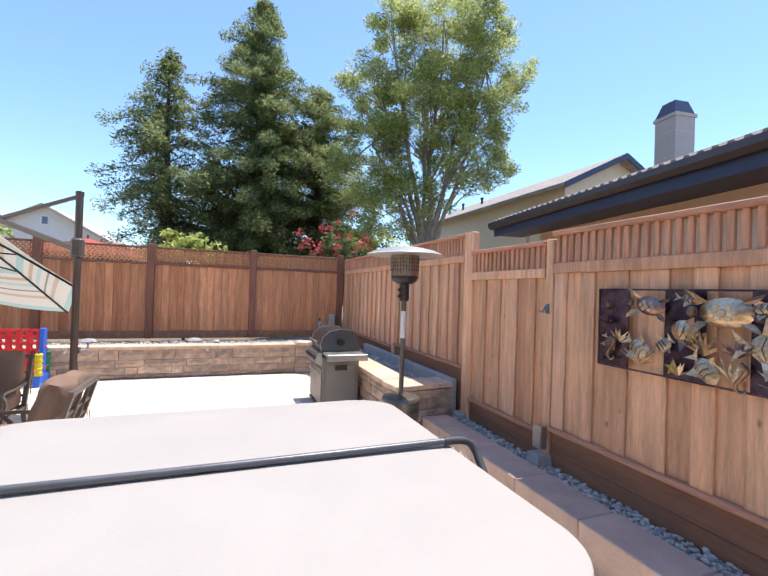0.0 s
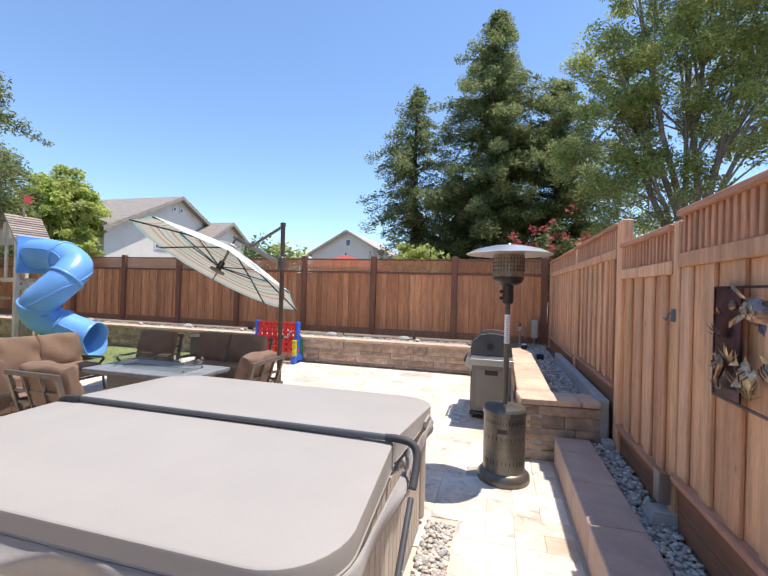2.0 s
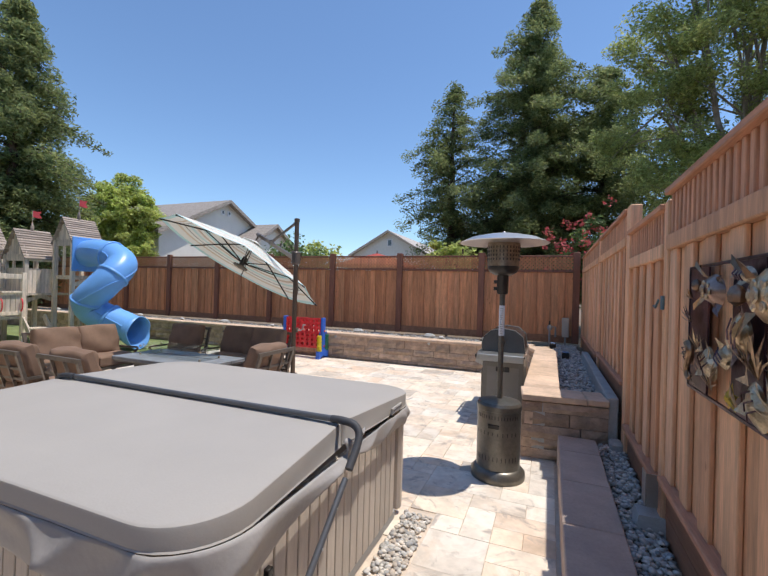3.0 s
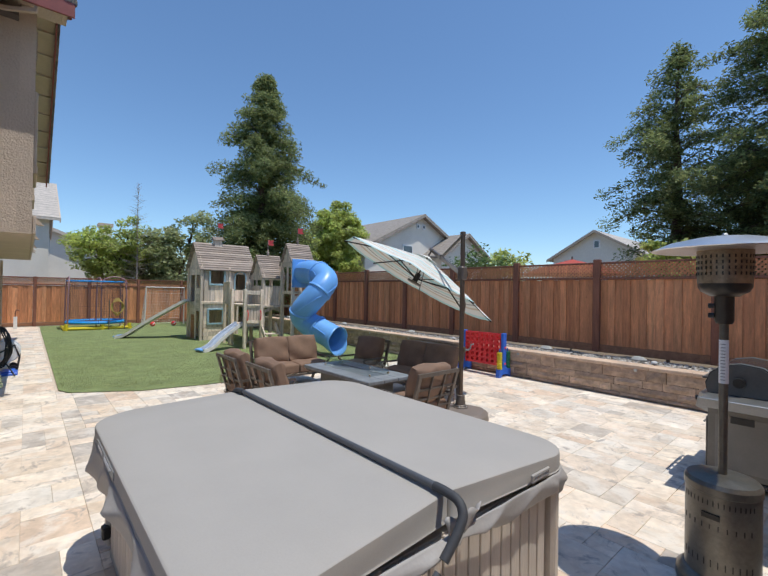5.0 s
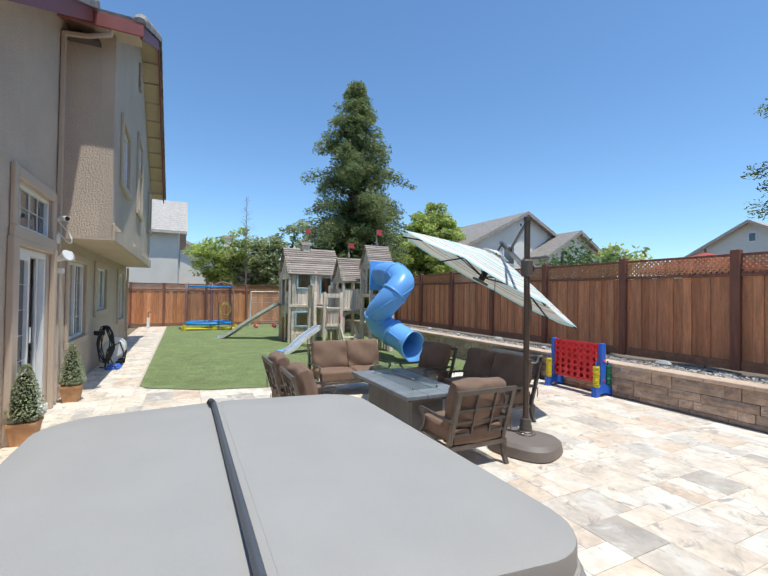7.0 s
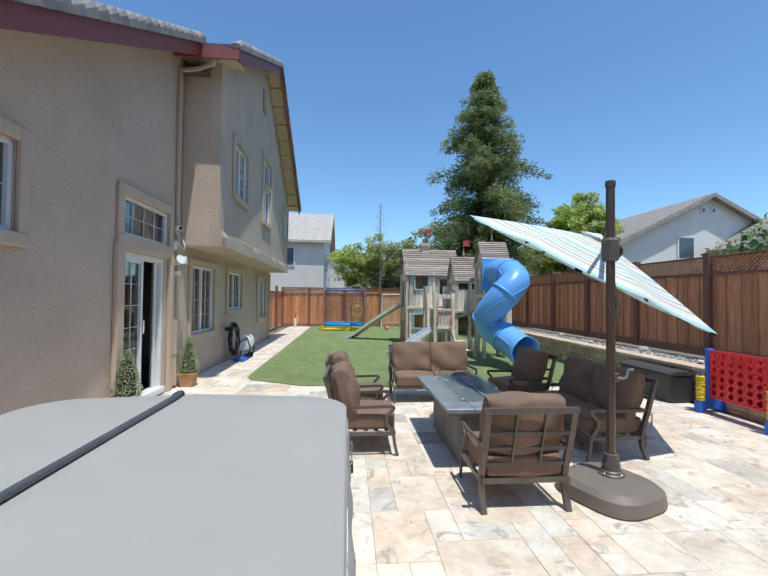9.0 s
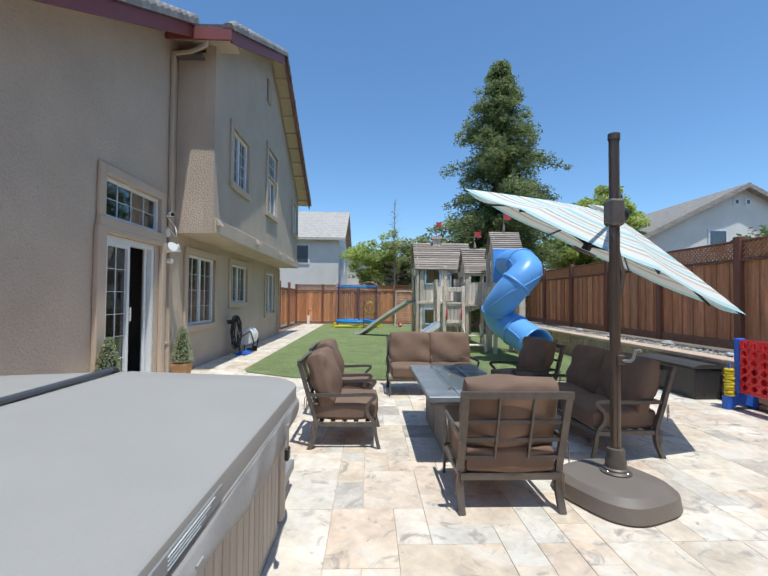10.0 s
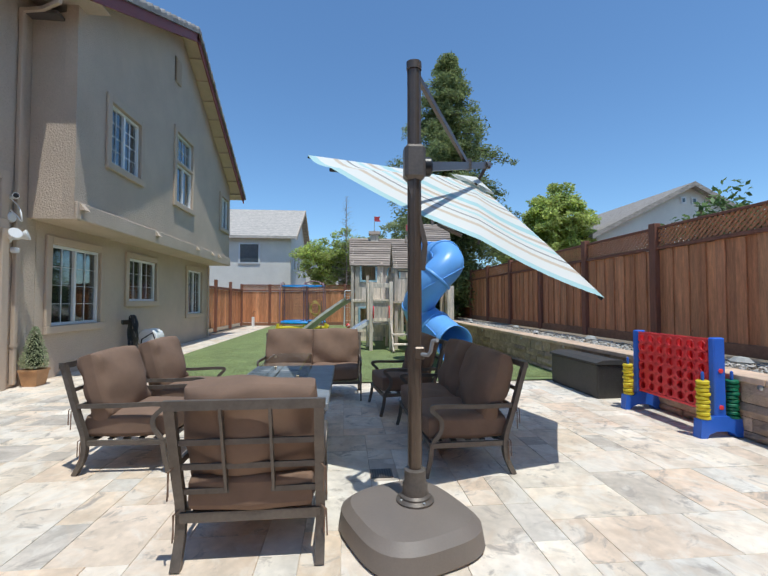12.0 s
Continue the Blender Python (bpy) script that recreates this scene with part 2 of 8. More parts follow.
STEEL = mat("stainless_steel", (0.5, 0.5, 0.48), 0.35, metal=0.9, var=0.1, scale=8, bump=0.05)
GUN = mat("hammered_bronze", (0.15, 0.14, 0.12), 0.35, metal=0.6, var=0.2, scale=9, bump=0.15)
GRILLGREY = mat("grill_grey_panel", (0.2, 0.19, 0.175), 0.45, metal=0.5, var=0.1)
GRILLBLK = mat("grill_black_enamel", (0.03, 0.03, 0.032), 0.25, var=0.1, spec=0.6)
ALU = mat("aluminium", (0.75, 0.75, 0.76), 0.32, metal=0.9, var=0.05)
BLUEP = mat("blue_slide_plastic", (0.17, 0.42, 0.86), 0.38, var=0.08, scale=1.5, bump=0.08)
BLUEG = mat("game_blue", (0.035, 0.14, 0.62), 0.4, var=0.06)
REDG = mat("game_red", (0.8, 0.05, 0.06), 0.4, var=0.06)
YELG = mat("game_yellow", (0.75, 0.6, 0.03), 0.4, var=0.06)
GREENG = mat("game_green", (0.01, 0.17, 0.08), 0.45, var=0.06)
LTBLUE = mat("painted_light_blue", (0.33, 0.5, 0.58), 0.7, var=0.12)
WICKER = mat("dark_resin_wicker", (0.06, 0.055, 0.05), 0.6, var=0.2, scale=20, bump=0.8, bscale=60)
SLATE = mat("slate_table_top", (0.22, 0.235, 0.25), 0.45, var=0.25, scale=4, bump=0.4, bscale=14)
BASEGREY = mat("fire_table_base", (0.2, 0.19, 0.175), 0.7, var=0.1)
TERRA = mat("terracotta", (0.5, 0.28, 0.14), 0.85, var=0.15)
BARK = mat("brown_bark", (0.12, 0.08, 0.06), 0.95, var=0.4, scale=6, bump=1, bscale=14, dist=0.03)
PALEBARK = mat("pale_bark", (0.3, 0.25, 0.2), 0.9, var=0.3, scale=4, bump=0.8, bscale=10, dist=0.02)
RED_LEAF = leafmat("redwood_needle", [(0.16, 0.215, 0.095), (0.23, 0.28, 0.11), (0.32, 0.34, 0.14), (0.175, 0.235, 0.105)], 0.5)
EUC_LEAF = leafmat("eucalyptus_leaf", [(0.36, 0.42, 0.14), (0.47, 0.5, 0.17), (0.3, 0.37, 0.13), (0.58, 0.57, 0.23)], 0.55)
GRN_LEAF = leafmat("green_leaf", [(0.42, 0.51, 0.14), (0.52, 0.58, 0.18), (0.6, 0.63, 0.22), (0.34, 0.43, 0.13)], 0.55)
OLIVE_LEAF = leafmat("olive_leaf", [(0.38, 0.43, 0.21), (0.48, 0.5, 0.25), (0.3, 0.37, 0.19), (0.5, 0.5, 0.28)], 0.5)
DARK_LEAF = leafmat("dark_green_leaf", [(0.12, 0.2, 0.07), (0.18, 0.26, 0.09), (0.14, 0.22, 0.08)], 0.4)
PINK = leafmat("oleander_flower", [(0.55, 0.09, 0.1), (0.65, 0.16, 0.15), (0.5, 0.12, 0.1)], 0.3)
TOPI_LEAF = leafmat("topiary_leaf", [(0.34, 0.4, 0.22), (0.46, 0.5, 0.3), (0.58, 0.6, 0.4), (0.24, 0.3, 0.16)], 0.3)
HOUSEWHITE = mat("pale_stucco", (0.8, 0.76, 0.69), 0.95, var=0.06, scale=1)
NAVY = mat("navy_fascia", (0.03, 0.045, 0.09), 0.5, var=0.08)
BEIGEWALL = mat("beige_siding", (0.68, 0.58, 0.44), 0.9, var=0.06)
BROWNTILE = mat("brown_roof_tile", (0.31, 0.27, 0.235), 0.85, var=0.25, scale=5, bump=0.4)
GREYTILE = mat("pale_roof_tile", (0.47, 0.42, 0.37), 0.85, var=0.2, scale=5, bump=0.4)


def courses(m, step):
    """Overlapping rows of tiles, one row every step of height, with shade at each lap painted into the colour."""
    N, L = m.node_tree.nodes, m.node_tree.links
    b = N["Principled BSDF"]
    src = b.inputs["Base Color"].links[0].from_socket
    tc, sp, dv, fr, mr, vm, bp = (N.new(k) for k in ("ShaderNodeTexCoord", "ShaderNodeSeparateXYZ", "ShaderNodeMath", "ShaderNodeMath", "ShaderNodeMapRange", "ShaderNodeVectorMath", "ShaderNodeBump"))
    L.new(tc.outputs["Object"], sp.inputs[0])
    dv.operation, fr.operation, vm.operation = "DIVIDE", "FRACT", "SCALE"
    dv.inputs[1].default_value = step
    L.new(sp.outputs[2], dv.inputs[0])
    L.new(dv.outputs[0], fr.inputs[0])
    # lap shade in the base colour: each row darkens towards its lower edge
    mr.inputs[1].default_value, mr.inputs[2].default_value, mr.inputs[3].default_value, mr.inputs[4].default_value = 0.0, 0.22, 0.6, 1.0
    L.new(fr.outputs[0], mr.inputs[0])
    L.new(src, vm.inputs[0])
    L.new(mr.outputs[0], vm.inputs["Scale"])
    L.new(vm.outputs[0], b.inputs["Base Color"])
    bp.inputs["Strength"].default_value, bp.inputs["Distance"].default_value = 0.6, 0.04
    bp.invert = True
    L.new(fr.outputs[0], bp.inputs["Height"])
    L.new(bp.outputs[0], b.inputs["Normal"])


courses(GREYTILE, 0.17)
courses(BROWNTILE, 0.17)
EARTH = mat("earth", (0.2, 0.15, 0.1), 0.95, var=0.25, scale=0.6, bump=0.6)
GLASS = glassmat("window_glass", (0.6, 0.66, 0.68), 0.5)
CLEAR = glassmat("clear_glass", (0.93, 0.96, 0.96), 0.12)
COPPER = mat("patinated_copper", (0.2, 0.12, 0.07), 0.3, metal=0.85, var=0.5, scale=9, bump=0.5, bscale=40,
             tints=[(0.3, 0.16, 0.08), (0.5, 0.38, 0.24), (0.2, 0.14, 0.14), (0.38, 0.24, 0.14)], rnd=0.3)
COPPERDK = mat("dark_copper_sheet", (0.09, 0.06, 0.08), 0.3, metal=0.8, var=0.6, scale=5, bump=0.4, bscale=30)
BRASS = mat("pale_brass", (0.56, 0.46, 0.32), 0.34, metal=0.8, var=0.45, scale=14, bump=0.9, bscale=45, dist=0.01)
HOSE = mat("black_hose", (0.03, 0.03, 0.03), 0.5, var=0.1)
NET = mat("black_net", (0.05, 0.04, 0.06), 0.8, var=0.1)
TRAMPBLUE = mat("trampoline_blue", (0.02, 0.32, 0.85), 0.5, var=0.1)
PINKFRAME = mat("trampoline_frame", (0.3, 0.17, 0.18), 0.5, var=0.1)
REDCLOTH = mat("faded_red_cloth", (0.45, 0.08, 0.06), 0.9, var=0.2)
WHITEP = mat("white_plastic", (0.8, 0.79, 0.77), 0.4, var=0.03)


# ---- building blocks ----
def mesh(name, vs, fs, material, smooth=False):
    me = bpy.data.meshes.new(name)
    me.from_pydata([tuple(v) for v in vs], [], fs)
    if material is not None:
        me.materials.append(material)
    if smooth:
        me.polygons.foreach_set("use_smooth", [True] * len(me.polygons))
    me.update()
    return me


class Shape:
    """Collects vertices and faces of one mesh."""

    def __init__(self):
        self.v, self.f = [], []

    def add(self, vs, fs, m=None):
        k = len(self.v)
        self.v += [tuple(m @ Vector(p)) if m else tuple(p) for p in vs]
        self.f += [tuple(i + k for i in f) for f in fs]
        return self

    def box(self, x0, x1, y0, y1, z0, z1, r=0.0, m=None):
        if r <= 0:
            vs = [(x, y, z) for x in (x0, x1) for y in (y0, y1) for z in (z0, z1)]
            return self.add(vs, [(0, 1, 3, 2), (4, 6, 7, 5), (0, 4, 5, 1), (2, 3, 7, 6), (0, 2, 6, 4), (1, 5, 7, 3)], m)
        vs, idx = [], {}
        X, Y, Z = (x0, x1), (y0, y1), (z0, z1)
        for i in (0, 1):
            for j in (0, 1):
                for k in (0, 1):
                    sx, sy, sz = 1 - 2 * i, 1 - 2 * j, 1 - 2 * k
                    for a in range(3):
                        p = [X[i] + sx * r, Y[j] + sy * r, Z[k] + sz * r]
                        p[a] = (X[i], Y[j], Z[k])[a]
                        idx[i, j, k, a] = len(vs)
                        vs.append(p)
        fs = []
        for i in (0, 1):
            fs.append([idx[i, j, k, 0] for j, k in ((0, 0), (0, 1), (1, 1), (1, 0))][:: 1 if i == 0 else -1])
            fs.append([idx[j, i, k, 1] for j, k in ((0, 0), (1, 0), (1, 1), (0, 1))][:: 1 if i == 0 else -1])
            fs.append([idx[j, k, i, 2] for j, k in ((0, 0), (0, 1), (1, 1), (1, 0))][:: 1 if i == 0 else -1])
        for i in (0, 1):
            for j in (0, 1):
                s = (i + j) % 2 == 0
                q = [idx[i, j, 0, 0], idx[i, j, 0, 1], idx[i, j, 1, 1], idx[i, j, 1, 0]]
                fs.append(q[:: 1 if s else -1])
                q = [idx[i, 0, j, 0], idx[i, 1, j, 0], idx[i, 1, j, 2], idx[i, 0, j, 2]]
                fs.append(q[:: 1 if s else -1])
                q = [idx[0, i, j, 1], idx[0, i, j, 2], idx[1, i, j, 2], idx[1, i, j, 1]]
                fs.append(q[:: 1 if s else -1])
                for k in (0, 1):
                    q = [idx[i, j, k, 0], idx[i, j, k, 1], idx[i, j, k, 2]]
                    fs.append(q[:: -1 if (i + j + k) % 2 == 0 else 1])
        return self.add(vs, fs, m)

    def prism(self, pts, a, b, axis="y"):
        """A polygon pushed from a to b along an axis; pts in the other two axes, in order."""
        n = len(pts)

        def put(p, c):
            return {"x": (c, p[0], p[1]), "y": (p[0], c, p[1]), "z": (p[0], p[1], c)}[axis]
        vs = [put(p, a) for p in pts] + [put(p, b) for p in pts]
        fs = [tuple(range(n)), tuple(range(2 * n - 1, n - 1, -1))] + [(i, (i + 1) % n + 0, (i + 1) % n + n, i + n)[::-1] for i in range(n)]
        return self.add(vs, fs)

    def lathe(self, prof, seg=24, c=(0, 0, 0), m=None, squash=(1, 1)):
        vs, fs = [], []
        for r, z in prof:
            for s in range(seg):
                a = 2 * math.pi * s / seg
                vs.append((c[0] + r * squash[0] * math.cos(a), c[1] + r * squash[1] * math.sin(a), c[2] + z))
        for i in range(len(prof) - 1):
            for s in range(seg):
                t = (s + 1) % seg
                fs.append((i * seg + s, i * seg + t, (i + 1) * seg + t, (i + 1) * seg + s))
        fs.append(tuple(range(seg))[::-1])
        fs.append(tuple((len(prof) - 1) * seg + s for s in range(seg)))
        return self.add(vs, fs, m)

    def tube(self, pts, r, seg=8, flat=None, caps=True):
        """A round bar through points; r a radius or one for each; flat=(a, b) gives a rectangular bar of half sizes a (sideways), b (up)."""
        pts = [Vector(p) for p in pts]
        n = len(pts)
        rs = r if isinstance(r, (list, tuple)) else [r] * n
        if flat:
            seg = 4
        vs, fs = [], []
        up = Vector((0, 0, 1))
        d0 = (pts[1] - pts[0]).normalized()
        if abs(d0.z) > 0.95:
            up = Vector((1, 0, 0))
        for i, p in enumerate(pts):
            d = (pts[min(i + 1, n - 1)] - pts[max(i - 1, 0)]).normalized()
            side = d.cross(up)
            if side.length < 1e-4:
                side = d.cross(Vector((0, 1, 0)))
            side.normalize()
            u = side.cross(d).normalized()
            if abs(d.z) <= 0.95 or n > 2:
                up = u if abs(d0.z) > 0.95 or n > 2 else up
            for s in range(seg):
                if flat:
                    a, b = ((-1, -1), (1, -1), (1, 1), (-1, 1))[s]
                    vs.append(p + side * a * flat[0] + u * b * flat[1])
                else:
                    a = 2 * math.pi * s / seg
                    vs.append(p + side * math.cos(a) * rs[i] + u * math.sin(a) * rs[i])
        for i in range(n - 1):
            for s in range(seg):
                t = (s + 1) % seg
                fs.append((i * seg + s, i * seg + t, (i + 1) * seg + t, (i + 1) * seg + s))
        if caps:
            fs.append(tuple(range(seg))[::-1])
            fs.append(tuple((n - 1) * seg + s for s in range(seg)))
        return self.add(vs, fs)

    def done(self, name, material, parent=None, label="", kind="", smooth=False, loc=None, sharp=None):
        me = mesh(name, self.v, self.f, material, smooth)
        if smooth:
            me.set_sharp_from_angle(angle=radians(sharp or 40))
        return put(name, me, parent, label, kind, loc)


def put(name, me, parent=None, label="", kind="", loc=None):
    ob = new(name, me)
    ob.parent = parent
    if loc:
        ob.location = loc
    return tagged(ob, label=label, kind=kind)


def thing(name, loc=(0, 0, 0), label="", category="", group="", rz=0.0):
    ob = new(name)
    ob.location = loc
    ob.rotation_euler = (0, 0, radians(rz))
    ob.empty_display_size = 0.1
    return tagged(ob, label, category, group)


def setting(ob, label=""):
    return tagged(ob, label=label, kind="structure")


def arc(c, r, a0, a1, n, plane="xz"):
    out = []
    for i in range(n + 1):
        a = radians(a0 + (a1 - a0) * i / n)
        p = [c[0], c[1], c[2]]
        p["xyz".index(plane[0])] += r * math.cos(a)
        p["xyz".index(plane[1])] += r * math.sin(a)
        out.append(p)
    return out


def smoothpath(pts, k=6):
    """A Catmull-Rom line through the points."""
    P = [Vector(p) for p in pts]
    P = [2 * P[0] - P[1]] + P + [2 * P[-1] - P[-2]]
    out = []
    for i in range(1, len(P) - 2):
        a, b, c, d = P[i - 1], P[i], P[i + 1], P[i + 2]
        for j in range(k):
            t = j / k
            out.append(0.5 * ((2 * b) + (c - a) * t + (2 * a - 5 * b + 4 * c - d) * t * t + (3 * b - a - 3 * c + d) * t ** 3))
    out.append(P[-2])
    return out


rng = random.Random(7)

# ---- ground, patio, lawn ----
def ground():
    s = Shape()
    for a0, a1, b0, b1 in ((-300, 300, -300, 300),):
        s.add([(a0, b0, -0.05), (a1, b0, -0.05), (a1, b1, -0.05), (a0, b1, -0.05)], [(0, 1, 2, 3)])
    setting(s.done("ground", EARTH), "bare brown earth round the yards")
    s = Shape()
    s.box(-20.6, 3.1, 0.3, 9.1, -0.045, -0.008)
    setting(s.done("patio_bed", GROUT), "sandy grout bed under the patio stones")
    s = Shape()
    s.add([(-20.5, 1.52, 0.012), (-6.1, 1.5, 0.012), (-5.78, 1.62, 0.012), (-5.25, 2.6, 0.012), (-5.08, 3.6, 0.012), (-5.0, 9.05, 0.012), (-20.5, 9.05, 0.012)], [(0, 1, 2, 3, 4, 5, 6)])
    s.add([(-20.5, 1.52, -0.01), (-6.1, 1.5, -0.01), (-5.78, 1.62, -0.01), (-5.25, 2.6, -0.01), (-5.08, 3.6, -0.01), (-5.0, 9.05, -0.01), (-20.5, 9.05, -0.01)], [(6, 5, 4, 3, 2, 1, 0)])
    setting(s.done("lawn", TURF), "green artificial turf lawn beside the patio")
    vs, fs = [], []
    r = np.random.RandomState(3)
    n = 90000
    u = r.rand(n)
    x = -5.2 - 15.2 * u ** 1.7
    y = 1.55 + 7.4 * r.rand(n)
    ok = ~((x > -6.1) & (y < 1.6 + (x + 6.1) * 2.1)) & ~((x > -5.3) & (y < 3.4))
    x, y = x[ok], y[ok]
    n = len(x)
    a, h, w = r.rand(n) * 6.28, 0.007 + 0.01 * r.rand(n), 0.0035 + 0.003 * r.rand(n)
    tx, ty = (r.rand(n) - 0.5) * 0.03, (r.rand(n) - 0.5) * 0.03
    v = np.empty((n, 3, 3))
    v[:, 0] = np.stack([x - w * np.cos(a), y - w * np.sin(a), np.full(n, 0.01)], 1)
    v[:, 1] = np.stack([x + w * np.cos(a), y + w * np.sin(a), np.full(n, 0.01)], 1)
    v[:, 2] = np.stack([x + tx, y + ty, 0.01 + h], 1)
    put("turf_blades", soup("turf_blades", v.reshape(-1, 3), 3, BLADE), label="short green artificial turf blades of the lawn", kind="stuff")["category"] = "grass"


def soup(name, v, k, material):
    """A mesh of separate k-sided faces."""
    me = bpy.data.meshes.new(name)
    n = len(v) // k
    me.vertices.add(n * k)
    me.vertices.foreach_set("co", np.ascontiguousarray(v, dtype=np.float32).ravel())
    me.loops.add(n * k)
    me.loops.foreach_set("vertex_index", np.arange(n * k, dtype=np.int32))
    me.polygons.add(n)
    me.polygons.foreach_set("loop_start", np.arange(0, n * k, k, dtype=np.int32))
    me.materials.append(material)
    me.update(calc_edges=True)
    return me


ground()


# ---- fences ----
def board_mesh(name, w, h, t, material, r=0.004):
    s = Shape()
    s.box(-w / 2, w / 2, -t / 2, t / 2, 0, h, r)
    return mesh(name, s.v, s.f, material)


def lattice_fence():
    """The fence with lattice tops along the back of the raised bed, a panel between every two posts."""
    wall = setting(thing("fence_north"), "redwood board fence with a lattice top behind the gravel bed")
    posts = [3.3 - 0.1, 1.15, -0.91, -2.86, -4.93, -6.92, -8.95, -10.95, -13.0, -15.0, -17.0, -19.0, -20.95]
    ps = Shape().box(-0.07, 0.07, -0.06, 0.06, 0, 2.0, 0.008)
    pm = mesh("post", ps.v, ps.f, REDPOST)
    bm_ = [board_mesh("board", w, 1.425, 0.022, REDWOOD) for w in (0.19, 0.14, 0.185)]
    for i, x in enumerate(posts):
        put("post", pm, wall, loc=(x, 10.44, 0.56))
        if i == len(posts) - 1:
            break
        a, b = posts[i + 1] + 0.07, x - 0.07
        s = Shape().box(a, b, 10.43, 10.52, 2.46, 2.5, 0.005)
        s.done("top_rail", REDPOST, wall)
        s = Shape().box(a, b, 10.41, 10.48, 2.12, 2.17, 0.005)
        s.done("middle_rail", REDPOST, wall)
        s = Shape().box(a, b, 10.42, 10.47, 0.56, 0.72, 0.005)
        s.done("kickboard", KICK, wall)
        s = Shape()
        n = int((b - a) / 0.085)
        for k in range(-4, n + 1):
            for sgn, yy in ((1, 10.452), (-1, 10.464)):
                x0 = a + k * 0.085
                x1 = x0 + 0.3
                z0, z1 = (2.17, 2.46) if sgn > 0 else (2.46, 2.17)
                lo, hi = max(a, x0), min(b, x1)
                if hi - lo < 0.02:
                    continue
                za, zb = z0 + (z1 - z0) * (lo - x0) / 0.3, z0 + (z1 - z0) * (hi - x0) / 0.3
                s.tube([(lo, yy, za), (hi, yy, zb)], 0.01, flat=(0.005, 0.017))
        s.done("lattice", REDWOOD, wall)
        x, j = a, 0
        nb = round((b - a) / 0.145)
        for k in range(nb):
            put("board", bm_[k % 2], wall, loc=(a + (k + 0.5) * (b - a) / nb, 10.462 + (-0.012 if k % 2 else 0.012), 0.69 + 0.012 * ((k * 5) % 3)))


def far_fence():
    wall = setting(thing("fence_west"), "redwood board fence with a lattice top across the far yard")
    posts = [-0.1, 1.35, 3.3, 5.3, 7.3, 9.2]
    pm = mesh("post", *(lambda q: (q.v, q.f))(Shape().box(-0.06, 0.06, -0.06, 0.06, 0, 2.18, 0.008)), REDPOST)
    bm_ = [board_mesh("board", w, 1.62, 0.022, REDWOOD) for w in (0.2, 0.155)]
    for i, y in enumerate(posts):
        put("post", pm, wall, loc=(-20.75, y, 0))
        if i == len(posts) - 1:
            break
        a, b = y + 0.06, posts[i + 1] - 0.06
        Shape().box(-20.8, -20.7, a, b, 2.12, 2.16, 0.005).done("top_rail", REDPOST, wall)
        Shape().box(-20.79, -20.72, a, b, 1.8, 1.86, 0.005).done("middle_rail", REDPOST, wall)
        Shape().box(-20.78, -20.73, a, b, 0.02, 0.16, 0.005).done("kickboard", KICK, wall)
        s = Shape()
        n = int((b - a) / 0.1)
        for k in range(-3, n + 1):
            for sgn, xx in ((1, -20.752), (-1, -20.764)):
                y0 = a + k * 0.1
                lo, hi = max(a, y0), min(b, y0 + 0.27)
                if hi - lo < 0.02:
                    continue
                z0, z1 = (1.86, 2.12) if sgn > 0 else (2.12, 1.86)
                s.tube([(xx, lo, z0 + (z1 - z0) * (lo - y0) / 0.27), (xx, hi, z0 + (z1 - z0) * (hi - y0) / 0.27)], 0.01, flat=(0.005, 0.018))
        s.done("lattice", REDWOOD, wall)
        nb = round((b - a) / 0.165)
        for k in range(nb):
            o = put("board", bm_[k % 2], wall, loc=(-20.76 + (0.012 if k % 2 else -0.012), a + (k + 0.5) * (b - a) / nb, 0.17))
            o.rotation_euler = (0, 0, radians(90))
    # short return of the fence from the house corner
    side = setting(thing("fence_return"), "redwood board gate panel between the house corner and the far fence")
    for k in range(40):
        put("board", bm_[k % 2], side, loc=(-14.1 - 0.165 * k, -0.12 + (0.012 if k % 2 else -0.012), 0.17))
    Shape().box(-20.7, -14.0, -0.17, -0.07, 1.8, 1.9, 0.005).done("top_rail", REDPOST, side)
    for x in (-14.1, -16.3, -18.5):
        put("post", pm, side, loc=(x, -0.06, 0))


